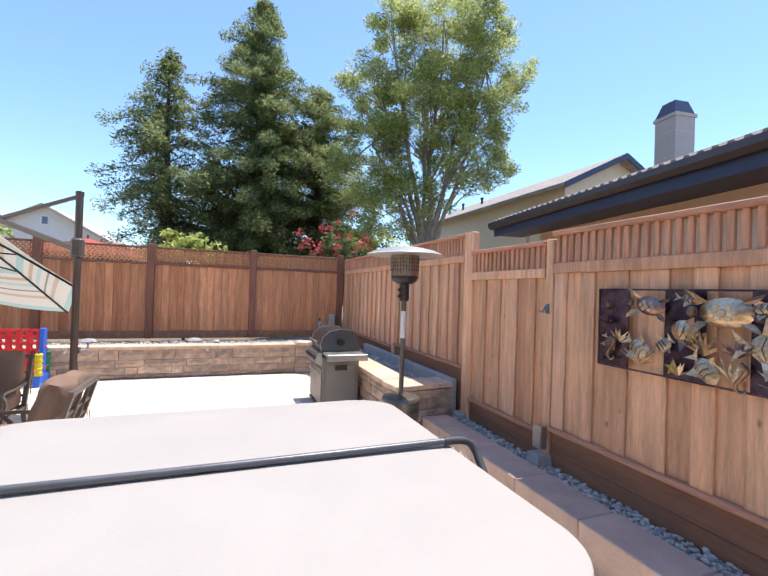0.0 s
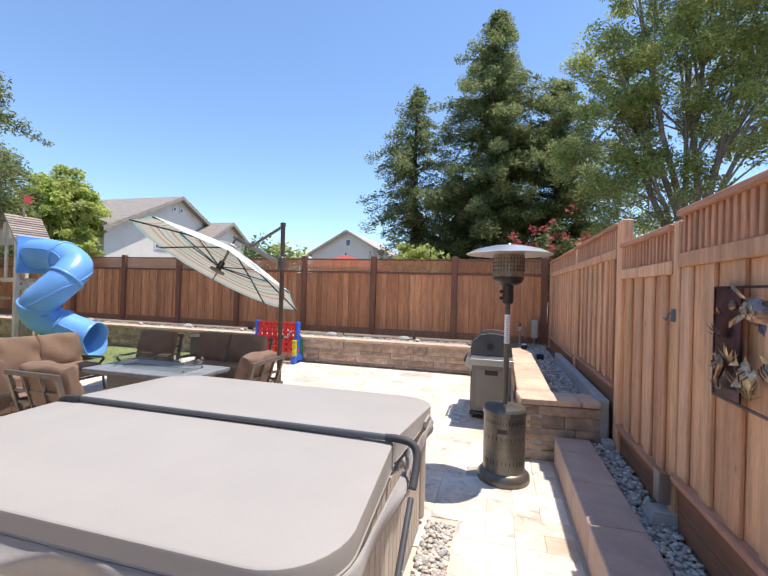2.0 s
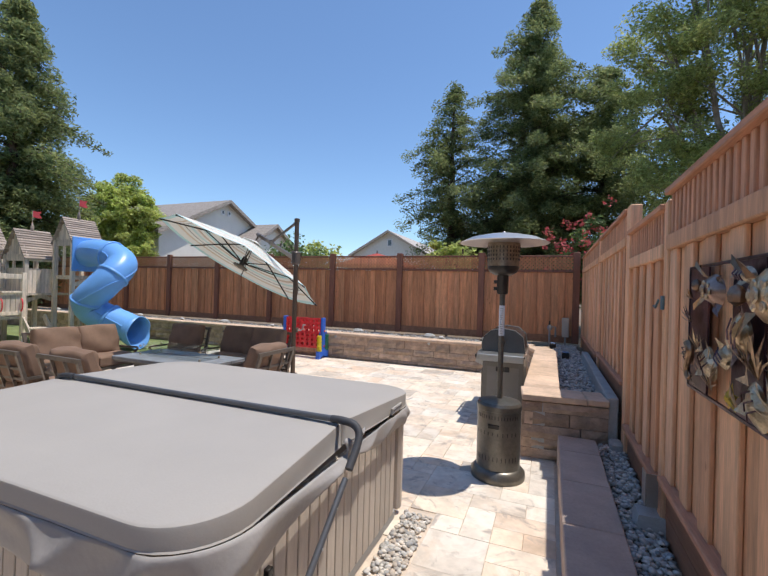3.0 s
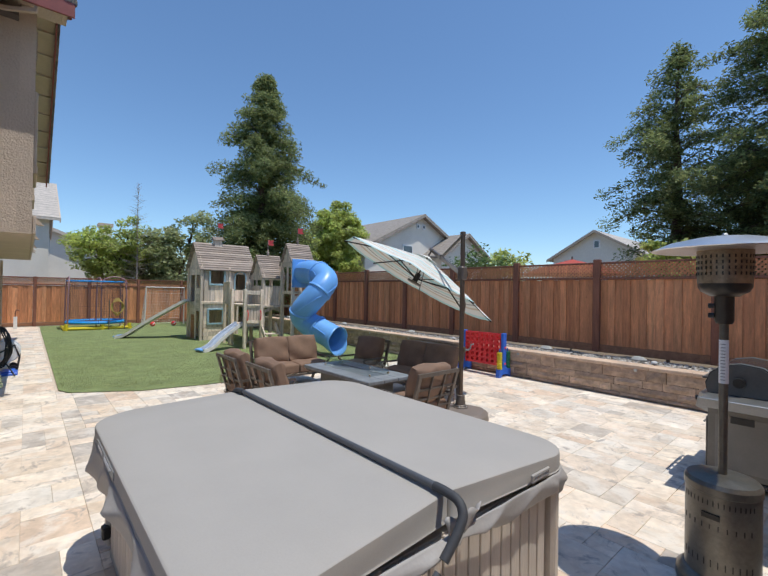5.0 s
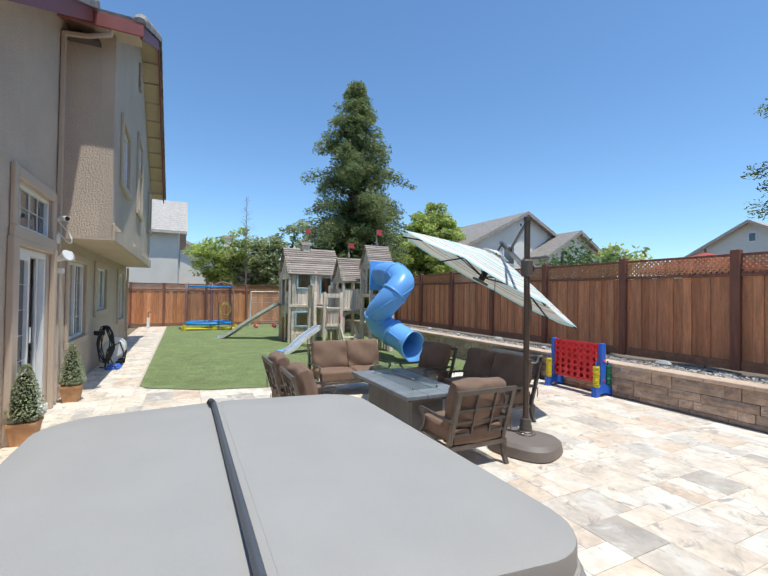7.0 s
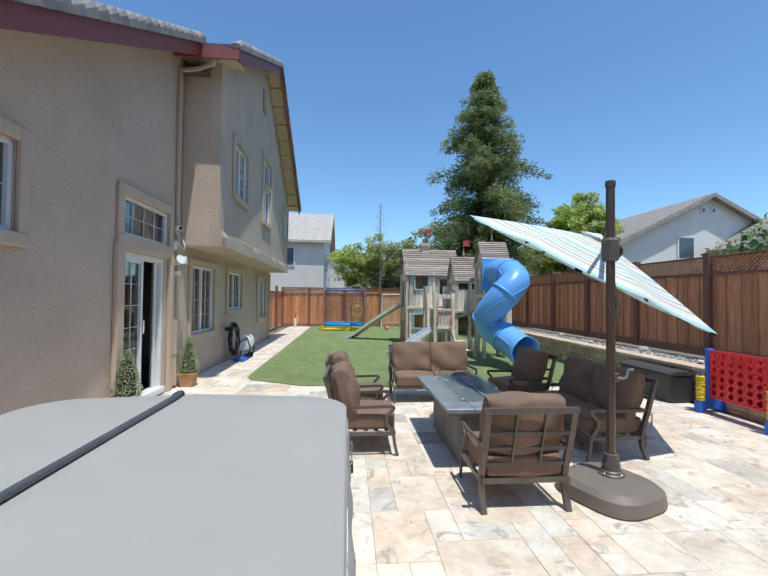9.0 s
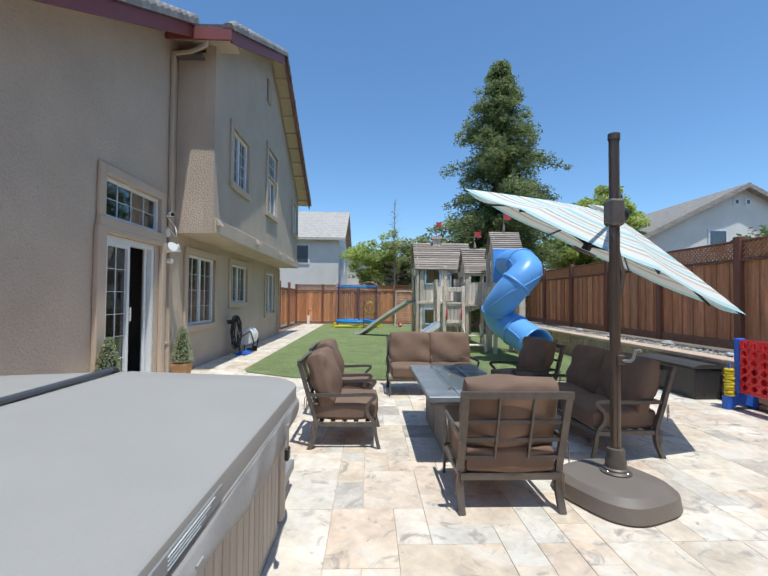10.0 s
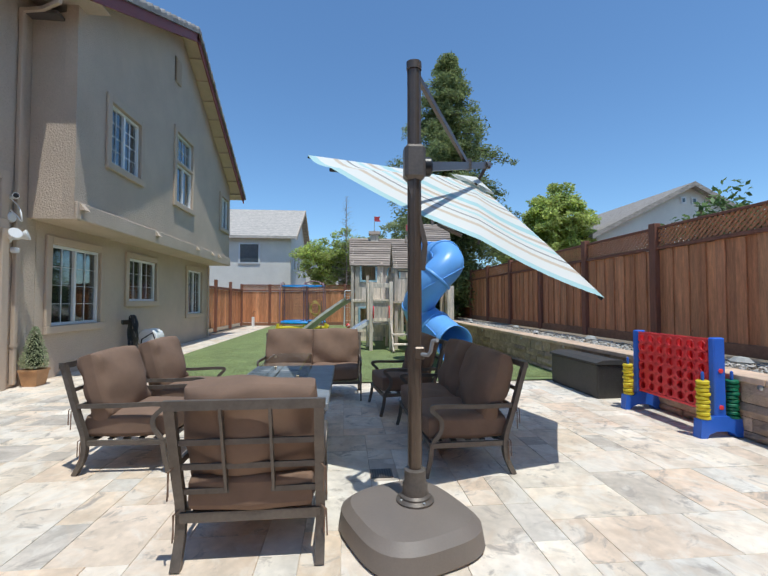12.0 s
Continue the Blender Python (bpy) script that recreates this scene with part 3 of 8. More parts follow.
def right_fence():
    """Tall cedar board-and-batten fence with a picket strip on top; it steps up past the gate."""
    f = setting(thing("fence_east"), "cedar board and batten fence with short pickets along the top")
    X = 3.36

    def section(y0, y1, zk, zb, zr, zt, bw=0.27):
        Shape().box(X - 0.02, X + 0.03, y0, y1, zk, zb, 0.006).done("kickboard", KICK, f)
        Shape().box(X - 0.07, X + 0.0, y0, y1, zb, zb + 0.035, 0.006).done("lower_rail", CEDARDK, f)
        Shape().box(X - 0.055, X + 0.02, y0, y1, zr, zr + 0.09, 0.006).done("picket_rail", CEDAR, f)
        Shape().box(X - 0.07, X + 0.05, y0, y1, zt - 0.04, zt, 0.006).done("cap_rail", CEDARDK, f)
        n = max(1, round((y1 - y0) / (bw / 2)))
        w = (y1 - y0) / n
        bmh = [mesh("board", *(lambda q: (q.v, q.f))(Shape().box(-0.011, 0.011, -q2 / 2, q2 / 2, 0, zr - zb - 0.035, 0.004)), CEDAR) for q2 in (w * 1.5, w * 0.92)]
        for k in range(n):
            put("board", bmh[k % 2], f, loc=(X - (0.022 if k % 2 else -0.002), y0 + (k + 0.5) * w, zb + 0.035))
        pk = mesh("picket", *(lambda q: (q.v, q.f))(Shape().box(-0.016, 0.016, -0.02, 0.02, 0, zt - zr - 0.13, 0.004)), PICKET)
        m = int((y1 - y0) / 0.074)
        for k in range(m):
            put("picket", pk, f, loc=(X - 0.02, y0 + (k + 0.5) * (y1 - y0) / m, zr + 0.09))

    section(-3.0, 3.44, 0.34, 0.53, 1.92, 2.29, 0.294)
    section(3.54, 4.74, 0.34, 0.46, 1.88, 2.22)
    section(4.92, 7.1, 0.55, 0.8, 2.1, 2.45)
    section(7.22, 10.4, 0.55, 0.74, 2.1, 2.45)
    for y, z0, z1, w in ((3.49, 0.3, 2.23, 0.045), (4.83, 0.2, 2.46, 0.088), (7.16, 0.5, 2.5, 0.06), (10.42, 0.5, 2.46, 0.06)):
        Shape().box(X - 0.045, X + 0.05, y - w, y + w, z0, z1, 0.008).done("post", CEDAR, f)
    Shape().box(X - 0.02, X + 0.03, -3.0, 4.8, -0.04, 0.34).done("foot_board", KICK, f)
    Shape().box(X - 0.02, X + 0.03, 4.9, 10.45, -0.04, 0.55).done("foot_board", KICK, f)
    lt = thing("gate_latch", (X - 0.055, 3.49, 1.6), "small blue-grey metal latch on the cedar gate post", "latch")
    Shape().box(-0.008, 0.008, -0.018, 0.018, -0.04, 0.045, 0.003).done("plate", mat("latch_blue", (0.15, 0.25, 0.3), 0.4, 0.6), lt)
    Shape().tube([(-0.02, 0.0, 0.02), (-0.03, 0.03, -0.03), (-0.03, 0.07, -0.02)], 0.007).done("lever", mat("latch_blue", (0.15, 0.25, 0.3), 0.4, 0.6), lt)


lattice_fence()
far_fence()
right_fence()


# ---- retaining walls ----
def blockwall(name, label, runs, z1, capw=0.32, cap_in=0.02):
    """Split-faced blocks in courses, on runs (x0, y0, x1, y1) whose left side is the face; a stone cap lies on top."""
    w = setting(thing(name), label)
    rr = random.Random(len(name))
    courses = [0.0]
    while courses[-1] < z1 - 0.06 - 0.09:
        courses.append(courses[-1] + rr.choice((0.07, 0.1, 0.13)))
    courses[-1] = z1 - 0.06
    kinds = {}
    for nr, (x0, y0, x1, y1, *nocap) in enumerate(runs):
        L = math.hypot(x1 - x0, y1 - y0)
        ang = math.atan2(y1 - y0, x1 - x0)
        core = Shape().box(0.02, L - 0.02, 0.07, 0.2, -0.04, z1 - 0.07)
        o = core.done("wall_core", CONC, w)
        o.location, o.rotation_euler = (x0, y0, 0), (0, 0, ang)
        for a, b in zip(courses, courses[1:]):
            t = 0.0
            while t < L - 0.01:
                l = rr.choice((0.2, 0.3, 0.45, 0.55, 0.7))
                if L - t - l < 0.15:
                    l = L - t
                key = (round(l, 3), round(b - a, 3), rr.randint(0, 2))
                if key not in kinds:
                    s = Shape()
                    nx, nz = max(2, int(l / 0.13)), 2
                    d = 0.02
                    g = [[(0.004 + (l - 0.008) * i / nx, (0.012 if i in (0, nx) or k in (0, nz) else -rr.random() * d), 0.003 + (b - a - 0.006) * k / nz) for i in range(nx + 1)] for k in range(nz + 1)]
                    vs = [p for row in g for p in row]
                    fs = [(k * (nx + 1) + i, k * (nx + 1) + i + 1, (k + 1) * (nx + 1) + i + 1, (k + 1) * (nx + 1) + i) for k in range(nz) for i in range(nx)]
                    k0 = len(vs)
                    vs += [(0.004, 0.09, 0.003), (l - 0.004, 0.09, 0.003), (l - 0.004, 0.09, b - a - 0.003), (0.004, 0.09, b - a - 0.003)]
                    bl, br, tr, tl = 0, nx, (nz + 1) * (nx + 1) - 1, nz * (nx + 1)
                    fs += [(k0, k0 + 1, br, bl), (k0 + 1, k0 + 2, tr, br), (k0 + 2, k0 + 3, tl, tr), (k0 + 3, k0, bl, tl)]
                    kinds[key] = mesh("block", vs, fs, STONE)
                o = put("block", kinds[key], w)
                off = rr.random() * 0.02
                o.location = (x0 + t * math.cos(ang) + off * math.sin(ang), y0 + t * math.sin(ang) - off * math.cos(ang), a)
                o.rotation_euler = (0, 0, ang)
                t += l
        t = 0.0
        while t < L - 0.01 and not nocap:
            l = min(0.6, L - t)
            s = Shape().box(0.003, l - 0.003, -0.03, capw, z1 - 0.06, z1, 0.008)
            o = s.done("cap_stone", CAPSTONE, w)
            o.location, o.rotation_euler = (x0 + t * math.cos(ang), y0 + t * math.sin(ang), nr * 0.003), (0, 0, ang)
            t += l
    return w


blockwall("retaining_wall", "tan split-faced block wall with a stone cap holding the gravel bed", [(-20.5, 9.05, 1.95, 9.05)], 0.58, 0.3)
blockwall("planter_wall", "tan split-faced block planter wall with a stone cap beside the grill",
          [(1.95, 9.05, 2.3, 8.9), (2.3, 8.9, 2.47, 8.4), (2.47, 8.4, 2.45, 5.24), (2.45, 5.24, 2.45, 4.88, 0), (2.43, 4.88, 3.22, 4.96)], 0.62, 0.34)

s = Shape()
s.box(-20.5, 2.35, 9.2, 10.5, -0.04, 0.49)
s.box(2.62, 3.34, 5.1, 10.5, -0.04, 0.5)
setting(s.done("bed_soil", EARTH), "soil under the gravel of the raised bed")
s = Shape().box(3.2, 3.3, 4.98, 8.4, 0.0, 0.66, 0.01)
setting(s.done("concrete_edging", CONC), "grey concrete edging beside the cedar fence")


def curb():
    c = setting(thing("curb"), "tan concrete seat curb along the cedar fence gravel")
    y = -3.0
    while y < 4.8:
        l = min(0.62, 4.84 - y)
        Shape().box(2.77, 3.1, y + 0.002, y + l - 0.002, 0.0, 0.28, 0.008).done("curb_stone", CURB, c)
        y += l


curb()


# ---- pebbles ----
def pebbles(name, label, spots, size, seed, flat=0.6):
    ico_v, ico_f = [], []
    t = (1 + 5 ** 0.5) / 2
    for a, b in ((-1, t), (1, t), (-1, -t), (1, -t)):
        ico_v += [(a, b, 0)]
    for a, b in ((-1, t), (1, t), (-1, -t), (1, -t)):
        ico_v += [(0, a, b)]
    for a, b in ((t, -1), (t, 1), (-t, -1), (-t, 1)):
        ico_v += [(a, 0, b)]
    ico_f = [(0, 11, 5), (0, 5, 1), (0, 1, 7), (0, 7, 10), (0, 10, 11), (1, 5, 9), (5, 11, 4), (11, 10, 2), (10, 7, 6), (7, 1, 8), (3, 9, 4), (3, 4, 2), (3, 2, 6), (3, 6, 8), (3, 8, 9), (4, 9, 5), (2, 4, 11), (6, 2, 10), (8, 6, 7), (9, 8, 1)]
    iv = np.array(ico_v) / math.sqrt(1 + t * t)
    if size > 0.02:
        # one more level for the large ones
        vs, cache, fs = [tuple(p) for p in iv], {}, []
        def mid(a, b):
            k = (min(a, b), max(a, b))
            if k not in cache:
                p = (np.array(vs[a]) + np.array(vs[b])) / 2
                vs.append(tuple(p / np.linalg.norm(p)))
                cache[k] = len(vs) - 1
            return cache[k]
        for a, b, c in ico_f:
            ab, bc, ca = mid(a, b), mid(b, c), mid(c, a)
            fs += [(a, ab, ca), (b, bc, ab), (c, ca, bc), (ab, bc, ca)]
        iv, ico_f = np.array(vs), fs
    r = np.random.RandomState(seed)
    P = np.array(spots)
    n = len(P)
    sc = size * (0.6 + 0.8 * r.rand(n, 1)) * np.stack([1 + 0.4 * r.rand(n), 0.75 + 0.3 * r.rand(n), flat * (0.7 + 0.5 * r.rand(n))], 1)
    a = r.rand(n) * 6.28
    v = iv[None] * sc[:, None]
    x = v[..., 0] * np.cos(a)[:, None] - v[..., 1] * np.sin(a)[:, None]
    y = v[..., 0] * np.sin(a)[:, None] + v[..., 1] * np.cos(a)[:, None]
    v = np.stack([x, y, v[..., 2]], 2) + P[:, None]
    f = np.array(ico_f)[None] + (np.arange(n) * len(iv))[:, None, None]
    me = bpy.data.meshes.new(name)
    me.from_pydata(v.reshape(-1, 3).tolist(), [], f.reshape(-1, 3).tolist())
    me.polygons.foreach_set("use_smooth", [True] * len(me.polygons))
    me.materials.append(PEBBLE)
    put(name, me, label=label, kind="stuff")["category"] = "gravel"


r = np.random.RandomState(5)
pebbles("river_stones", "grey river stones between the curb and the cedar fence", [(3.12 + 0.2 * r.rand(), -2.5 + 7.4 * r.rand(), 0.21 + 0.03 * r.rand() ** 2) for _ in range(4200)], 0.0175, 1)
pebbles("spa_stones", "pale river stones round the foot of the spa", [(1.72 + 0.19 * r.rand(), 0.5 + 2.9 * r.rand(), 0.0 + 0.01 * r.rand()) for _ in range(1300)], 0.0165, 2)
pebbles("bed_gravel", "grey gravel of the raised bed along the lattice fence", [(2.3 - 22.7 * r.rand() ** 1.3, 9.33 + 1.05 * r.rand() ** 1.0, 0.5 + 0.02 * r.rand()) for _ in range(9000)], 0.019, 3)
pebbles("planter_gravel", "grey gravel in the corner planter", [(2.75 + 0.47 * r.rand(), 5.2 + 5.2 * r.rand(), 0.505 + 0.02 * r.rand()) for _ in range(2600)], 0.019, 4)
s = Shape().box(3.08, 3.34, -3.0, 4.9, -0.04, 0.2)
setting(s.done("stone_bed", EARTH), "earth under the river stones")


# ---- the house ----
def house():
    h = setting(thing("house_wall_south"), "tan stucco two-storey house with a jettied upper floor")
    # near wall with the patio door and the window over it
    def wall_with_holes(name, x0, x1, y_out, th, z0, z1top, holes, parent=h):
        """A wall facing +y; z1top(x) its upper edge; holes (xa, xb, za, zb)."""
        xs = sorted({x0, x1, *[v for q in holes for v in q[:2]]})
        for a, b in zip(xs, xs[1:]):
            cuts = sorted([(q[2], q[3]) for q in holes if q[0] <= a + 1e-6 and q[1] >= b - 1e-6])
            z = z0
            for c, d in cuts + [(None, None)]:
                ta, tb = (z1top(a), z1top(b)) if c is None else (c, c)
                if ta - z > 0.001:
                    s_.prism([(a, z), (b, z), (b, tb), (a, ta)][::-1], y_out - th, y_out)
                if d is not None:
                    z = d
        return s_
    roof1 = lambda x: 3.3 - 0.55 * x
    door = (-4.72, -3.4, 0.1, 2.24)
    tran = (-4.84, -3.4, 2.46, 3.02)
    nearwin = (-1.6, -0.68, 2.2, 3.05)
    low = [(-7.28, -5.9, 0.86, 2.24), (-9.72, -8.36, 1.28, 2.26), (-13.1, -11.85, 0.88, 2.26)]
    s_ = Shape()
    wall_with_holes("w", -5.57, -0.35, 0.42, 0.2, 0.0, lambda x: min(roof1(x), 6.05) - 0.02, [door, tran, nearwin])
    s_.box(-0.56, -0.36, -8, 0.22, 0, 3.2)
    s_.done("near_wall", STUCCO, h, "tan stucco wall with a sliding door")
    s_ = Shape()
    wall_with_holes("w", -13.9, -5.58, 0.42, 0.2, 0.0, lambda x: 2.58, low)
    s_.done("lower_wall", STUCCO, h)
    s_ = Shape()
    ups = [(-7.37, -6.3, 3.77, 4.87), (-10.24, -9.16, 3.77, 4.75), (-10.24, -9.16, 4.83, 5.53), (-13.7, -12.86, 3.8, 4.85)]
    r2 = lambda x: 6.14 + 0.485 * (-5.38 - x) if x > -9.46 else 8.11 - 0.605 * (-9.45 - x)
    xs_ = sorted({-13.95, -5.38, -9.45, *[v for q in ups for v in q[:2]]})
    for a, b in zip(xs_, xs_[1:]):
        cuts = sorted([(q[2], q[3]) for q in ups if q[0] <= a + 1e-6 and q[1] >= b - 1e-6])
        z = 2.6
        for c, d in cuts + [(None, None)]:
            ta, tb = (r2(a), r2(b)) if c is None else (c, c)
            s_.prism([(a, z), (b, z), (b, tb), (a, ta)][::-1], 0.92, 1.1)
            if d is not None:
                z = d
    s_.done("upper_wall", STUCCO, h)
    Shape().prism([(0.43, 2.6), (0.92, 2.6), (0.92, 5.85), (0.43, 5.85)], -5.56, -5.38, "x").done("bay_side", STUCCO, h)
    Shape().prism([(0.43, 2.6), (0.92, 2.6), (0.92, 5.2), (0.43, 5.2)], -13.95, -13.78, "x").done("bay_end", STUCCO, h)
    Shape().box(-13.95, -5.38, 0.425, 1.1, 2.56, 2.598).done("bay_underside", STUCCO, h)
    Shape().box(-13.97, -5.37, 1.104, 1.15, 2.56, 2.84, 0.012).done("bay_band", STUCCO, h)
    # end wall and back
    Shape().box(-13.95, -13.75, -8, 0.22, 0, 5.2).done("end_wall", STUCCO, h)
    # rooms behind the windows, their unlit gloom put into a dark colour
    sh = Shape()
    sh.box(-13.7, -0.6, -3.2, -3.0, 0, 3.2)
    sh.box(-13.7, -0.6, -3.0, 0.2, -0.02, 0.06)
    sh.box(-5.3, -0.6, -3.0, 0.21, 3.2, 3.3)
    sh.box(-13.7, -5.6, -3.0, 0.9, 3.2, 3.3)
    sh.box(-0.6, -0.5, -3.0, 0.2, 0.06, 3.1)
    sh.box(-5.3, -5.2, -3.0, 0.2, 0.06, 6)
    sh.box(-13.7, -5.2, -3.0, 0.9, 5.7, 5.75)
    sh.done("rooms", UNLITROOM, h)
    # trims
    def trim(a, b, c, d, y=0.42, w=0.13, sill=True, lab=""):
        t = Shape()
        t.box(a - w, a, y + 0.002, y + 0.05, c, d + w, 0.01)
        t.box(b, b + w, y + 0.002, y + 0.05, c, d + w, 0.01)
        t.box(a, b, y + 0.002, y + 0.05, d, d + w, 0.01)
        if sill:
            t.box(a - w, b + w, y + 0.002, y + 0.06, c - w, c, 0.01)
        t.done("window_trim", STUCTRIM, h)
    def window(a, b, c, d, y, cols, rows, name="window", lab="white vinyl window with a grid of panes", split=True):
        win = thing(name, ((a + b) / 2, y - 0.05, c), kind_label(lab), "window")
        tagged(win, kind="structure")
        W, Hh = (b - a) / 2, d - c
        s = Shape()
        s.box(-W, -W + 0.05, -0.04, 0.03, 0, Hh, 0.006)
        s.box(W - 0.05, W, -0.04, 0.03, 0, Hh, 0.006)
        s.box(-W + 0.05, W - 0.05, -0.04, 0.03, 0, 0.05, 0.006)
        s.box(-W + 0.05, W - 0.05, -0.04, 0.03, Hh - 0.05, Hh, 0.006)
        if split:
            s.box(-0.03, 0.03, -0.03, 0.028, 0.05, Hh - 0.05, 0.004)
        s.done("window_frame", VINYL, win)
        g = Shape()
        for i in range(1, cols):
            x = -W + 0.05 + (2 * W - 0.1) * i / cols
            if not (split and abs(x) < 0.03):
                g.box(x - 0.0035, x + 0.0035, -0.012, 0.004, 0.05, Hh - 0.05)
        for j in range(1, rows):
            z = 0.05 + (Hh - 0.1) * j / rows
            g.box(-W + 0.05, W - 0.05, -0.011, 0.003, z - 0.0035, z + 0.0035)
        if g.v:
            g.done("muntins", VINYL, win)
        for k, (p, q) in enumerate(((-W + 0.05, -0.0), (0.0, W - 0.05)) if split else ((-W + 0.05, W - 0.05),)):
            Shape().box(p, q, -0.022, -0.016, 0.05, Hh - 0.05).done("pane", GLASS, win).visible_shadow = False
        return win
    def kind_label(x):
        return x
    for q in low:
        trim(*q)
        window(*q, 0.42, 4, 4 if q[2] < 1 else 3)
    trim(*ups[0], y=1.1)
    window(*ups[0], 1.1, 4, 4)
    trim(-10.24, -9.16, 3.77, 5.53, y=1.1)
    Shape().box(-10.24, -9.16, 1.0, 1.14, 4.755, 4.825, 0.01).done("window_trim", STUCTRIM, h)
    window(*ups[1], 1.1, 2, 1)
    window(*ups[2], 1.1, 4, 2, split=False)
    trim(*ups[3], y=1.1)
    window(*ups[3], 1.1, 2, 1)
    trim(*tran, y=0.42, w=0.14)
    window(*tran, 0.42, 4, 2, split=False)
    trim(*nearwin)
    window(*nearwin, 0.42, 2, 2)
    t = Shape()
    t.box(-4.98, -4.85, 0.422, 0.49, 0, 2.33, 0.01)
    t.box(-3.4, -3.22, 0.422, 0.49, 0, 2.33, 0.01)
    t.box(-4.84, -3.4, 0.422, 0.48, 2.25, 2.33, 0.01)
    t.done("door_trim", STUCTRIM, h)
    # patio door
    d = thing("door_patio", (-4.06, 0.38, 0.1), "white vinyl sliding patio door, half open, with gridded glass", "door")
    tagged(d, kind="structure")
    s = Shape()
    s.box(-0.66, -0.6, -0.1, 0.03, 0, 2.14, 0.006)
    s.box(0.6, 0.66, -0.1, 0.03, 0, 2.14, 0.006)
    s.box(-0.6, 0.6, -0.1, 0.03, 2.06, 2.14, 0.006)
    s.box(-0.66, 0.66, -0.1, 0.1, -0.06, 0.03, 0.006)
    s.done("door_frame", VINYL, d)
    for nm, a, b, yy in (("fixed_leaf", 0.0, 0.58, 0.0),):
        s = Shape()
        s.box(a, a + 0.06, yy - 0.02, yy + 0.03, 0.03, 2.06, 0.005)
        s.box(b - 0.06, b, yy - 0.02, yy + 0.03, 0.03, 2.06, 0.005)
        s.box(a + 0.06, b - 0.06, yy - 0.02, yy + 0.03, 0.03, 0.11, 0.005)
        s.box(a + 0.06, b - 0.06, yy - 0.02, yy + 0.03, 2.0, 2.06, 0.005)
        s.done(nm, VINYL, d)
        g = Shape()
        g.box(0.289, 0.296, -0.008, 0.006, 0.11, 2.0)
        for k in range(1, 6):
            g.box(0.06, 0.52, -0.007, 0.005, 0.114 + k * 0.315, 0.121 + k * 0.315)
        g.done("muntins", VINYL, d)
        Shape().box(0.06, 0.52, -0.02, -0.014, 0.11, 2.0).done("pane", GLASS, d).visible_shadow = False
    Shape().box(-0.56, -0.5, -0.06, -0.03, 0.03, 2.06, 0.005).done("screen_edge", VINYL, d)
    Shape().box(-0.025, -0.0, 0.032, 0.05, 0.95, 1.15, 0.004).done("door_handle", VINYL, d)
    # roofs: rake edges with fascia, tiles and soffit
    def rake(x0, z0, x1, z1, ya, yb, n, nm):
        dx, dz = x1 - x0, z1 - z0
        L = math.hypot(dx, dz)
        ang = math.atan2(dz, dx)
        M = Matrix.Translation((x0, 0, z0)) @ Matrix.Rotation(-ang, 4, "Y")
        up = 1 if dx > 0 else -1
        s1 = Shape()
        s1.box(0, L, ya - 0.03, ya + 0.002, *(sorted((-0.2 * up, 0.0))), 0.0, M)
        s1.done(nm + "_fascia", FASCIA, h)
        s2 = Shape()
        s2.box(0, L, yb, ya - 0.03, *(sorted((-0.03 * up, 0.02 * up))), 0.0, M)
        s2.done(nm + "_deck", SOFFIT, h)
        s4 = Shape()
        k = 0.0
        while k < L and nm == "rake":
            s4.box(k, k + 0.07, yb, ya - 0.035, *(sorted((-0.09 * up, -0.031 * up))), 0.0, M)
            k += 0.62
        if s4.v:
            s4.done("lookouts", SOFFIT, h)
        step = L / n
        tm = Shape()
        sec = [(-0.15, 0.0), (-0.15, 0.05), (-0.11, 0.1), (-0.03, 0.125), (0.04, 0.105), (0.065, 0.06), (0.065, -0.035), (0.045, -0.035), (0.045, 0.0)]
        tm.prism([(p, q * up) for p, q in sec], -0.03, step * 1.03, "x")
        tm.v = [(p, q * (1.0 if (p < 0) == (dz < 0) else 0.86), w * (1.1 if (p < 0) == (dz < 0) else 0.72)) for p, q, w in tm.v]
        me = mesh("rake_tile", tm.v, tm.f, TILE)
        for i in range(n):
            o = put("rake_tile", me, h)
            o.matrix_local = M @ Matrix.Translation((i * step, ya, 0.022 * up)) @ Matrix.Rotation(radians(4.5) * (1 if dz < 0 else -1) * up, 4, "Y")
        sr = Shape().box(0, L, -5, ya - 0.13, *(sorted((0.025 * up, 0.08 * up))), 0.0, M)
        sr.done("roof", TILE, h, "grey tiled roof")
    rake(0.0, 3.4, -5.05, 6.14, 0.86, 0.3, 26, "low_rake")
    Shape().box(-4.94, -4.9, 0.3, 1.53, 5.8, 6.01, 0.004).done("eave_fascia", FASCIA, h)
    rake(-4.95, 6.0, -9.45, 8.22, 1.5, 0.9, 16, "rake")
    rake(-9.45, 8.22, -14.48, 5.12, 1.5, 0.9, 22, "rake")
    v = thing("gable_vent", (-9.2, 1.12, 6.75), "dark louvred gable vent in the stucco wall", "vent")
    s = Shape()
    for k in range(9):
        s.box(-0.16, 0.16, -0.01, 0.03, k * 0.07, k * 0.07 + 0.045)
    s.done("louvres", STUCTRIM, v)
    Shape().box(-0.17, 0.17, -0.02, -0.012, 0, 0.63).done("backing", BLACKMET, v)
    # boxed eave over the jettied corner
    Shape().box(-5.6, -4.945, 0.3, 1.46, 5.975, 5.995).done("eave_soffit", STUCCO, h)
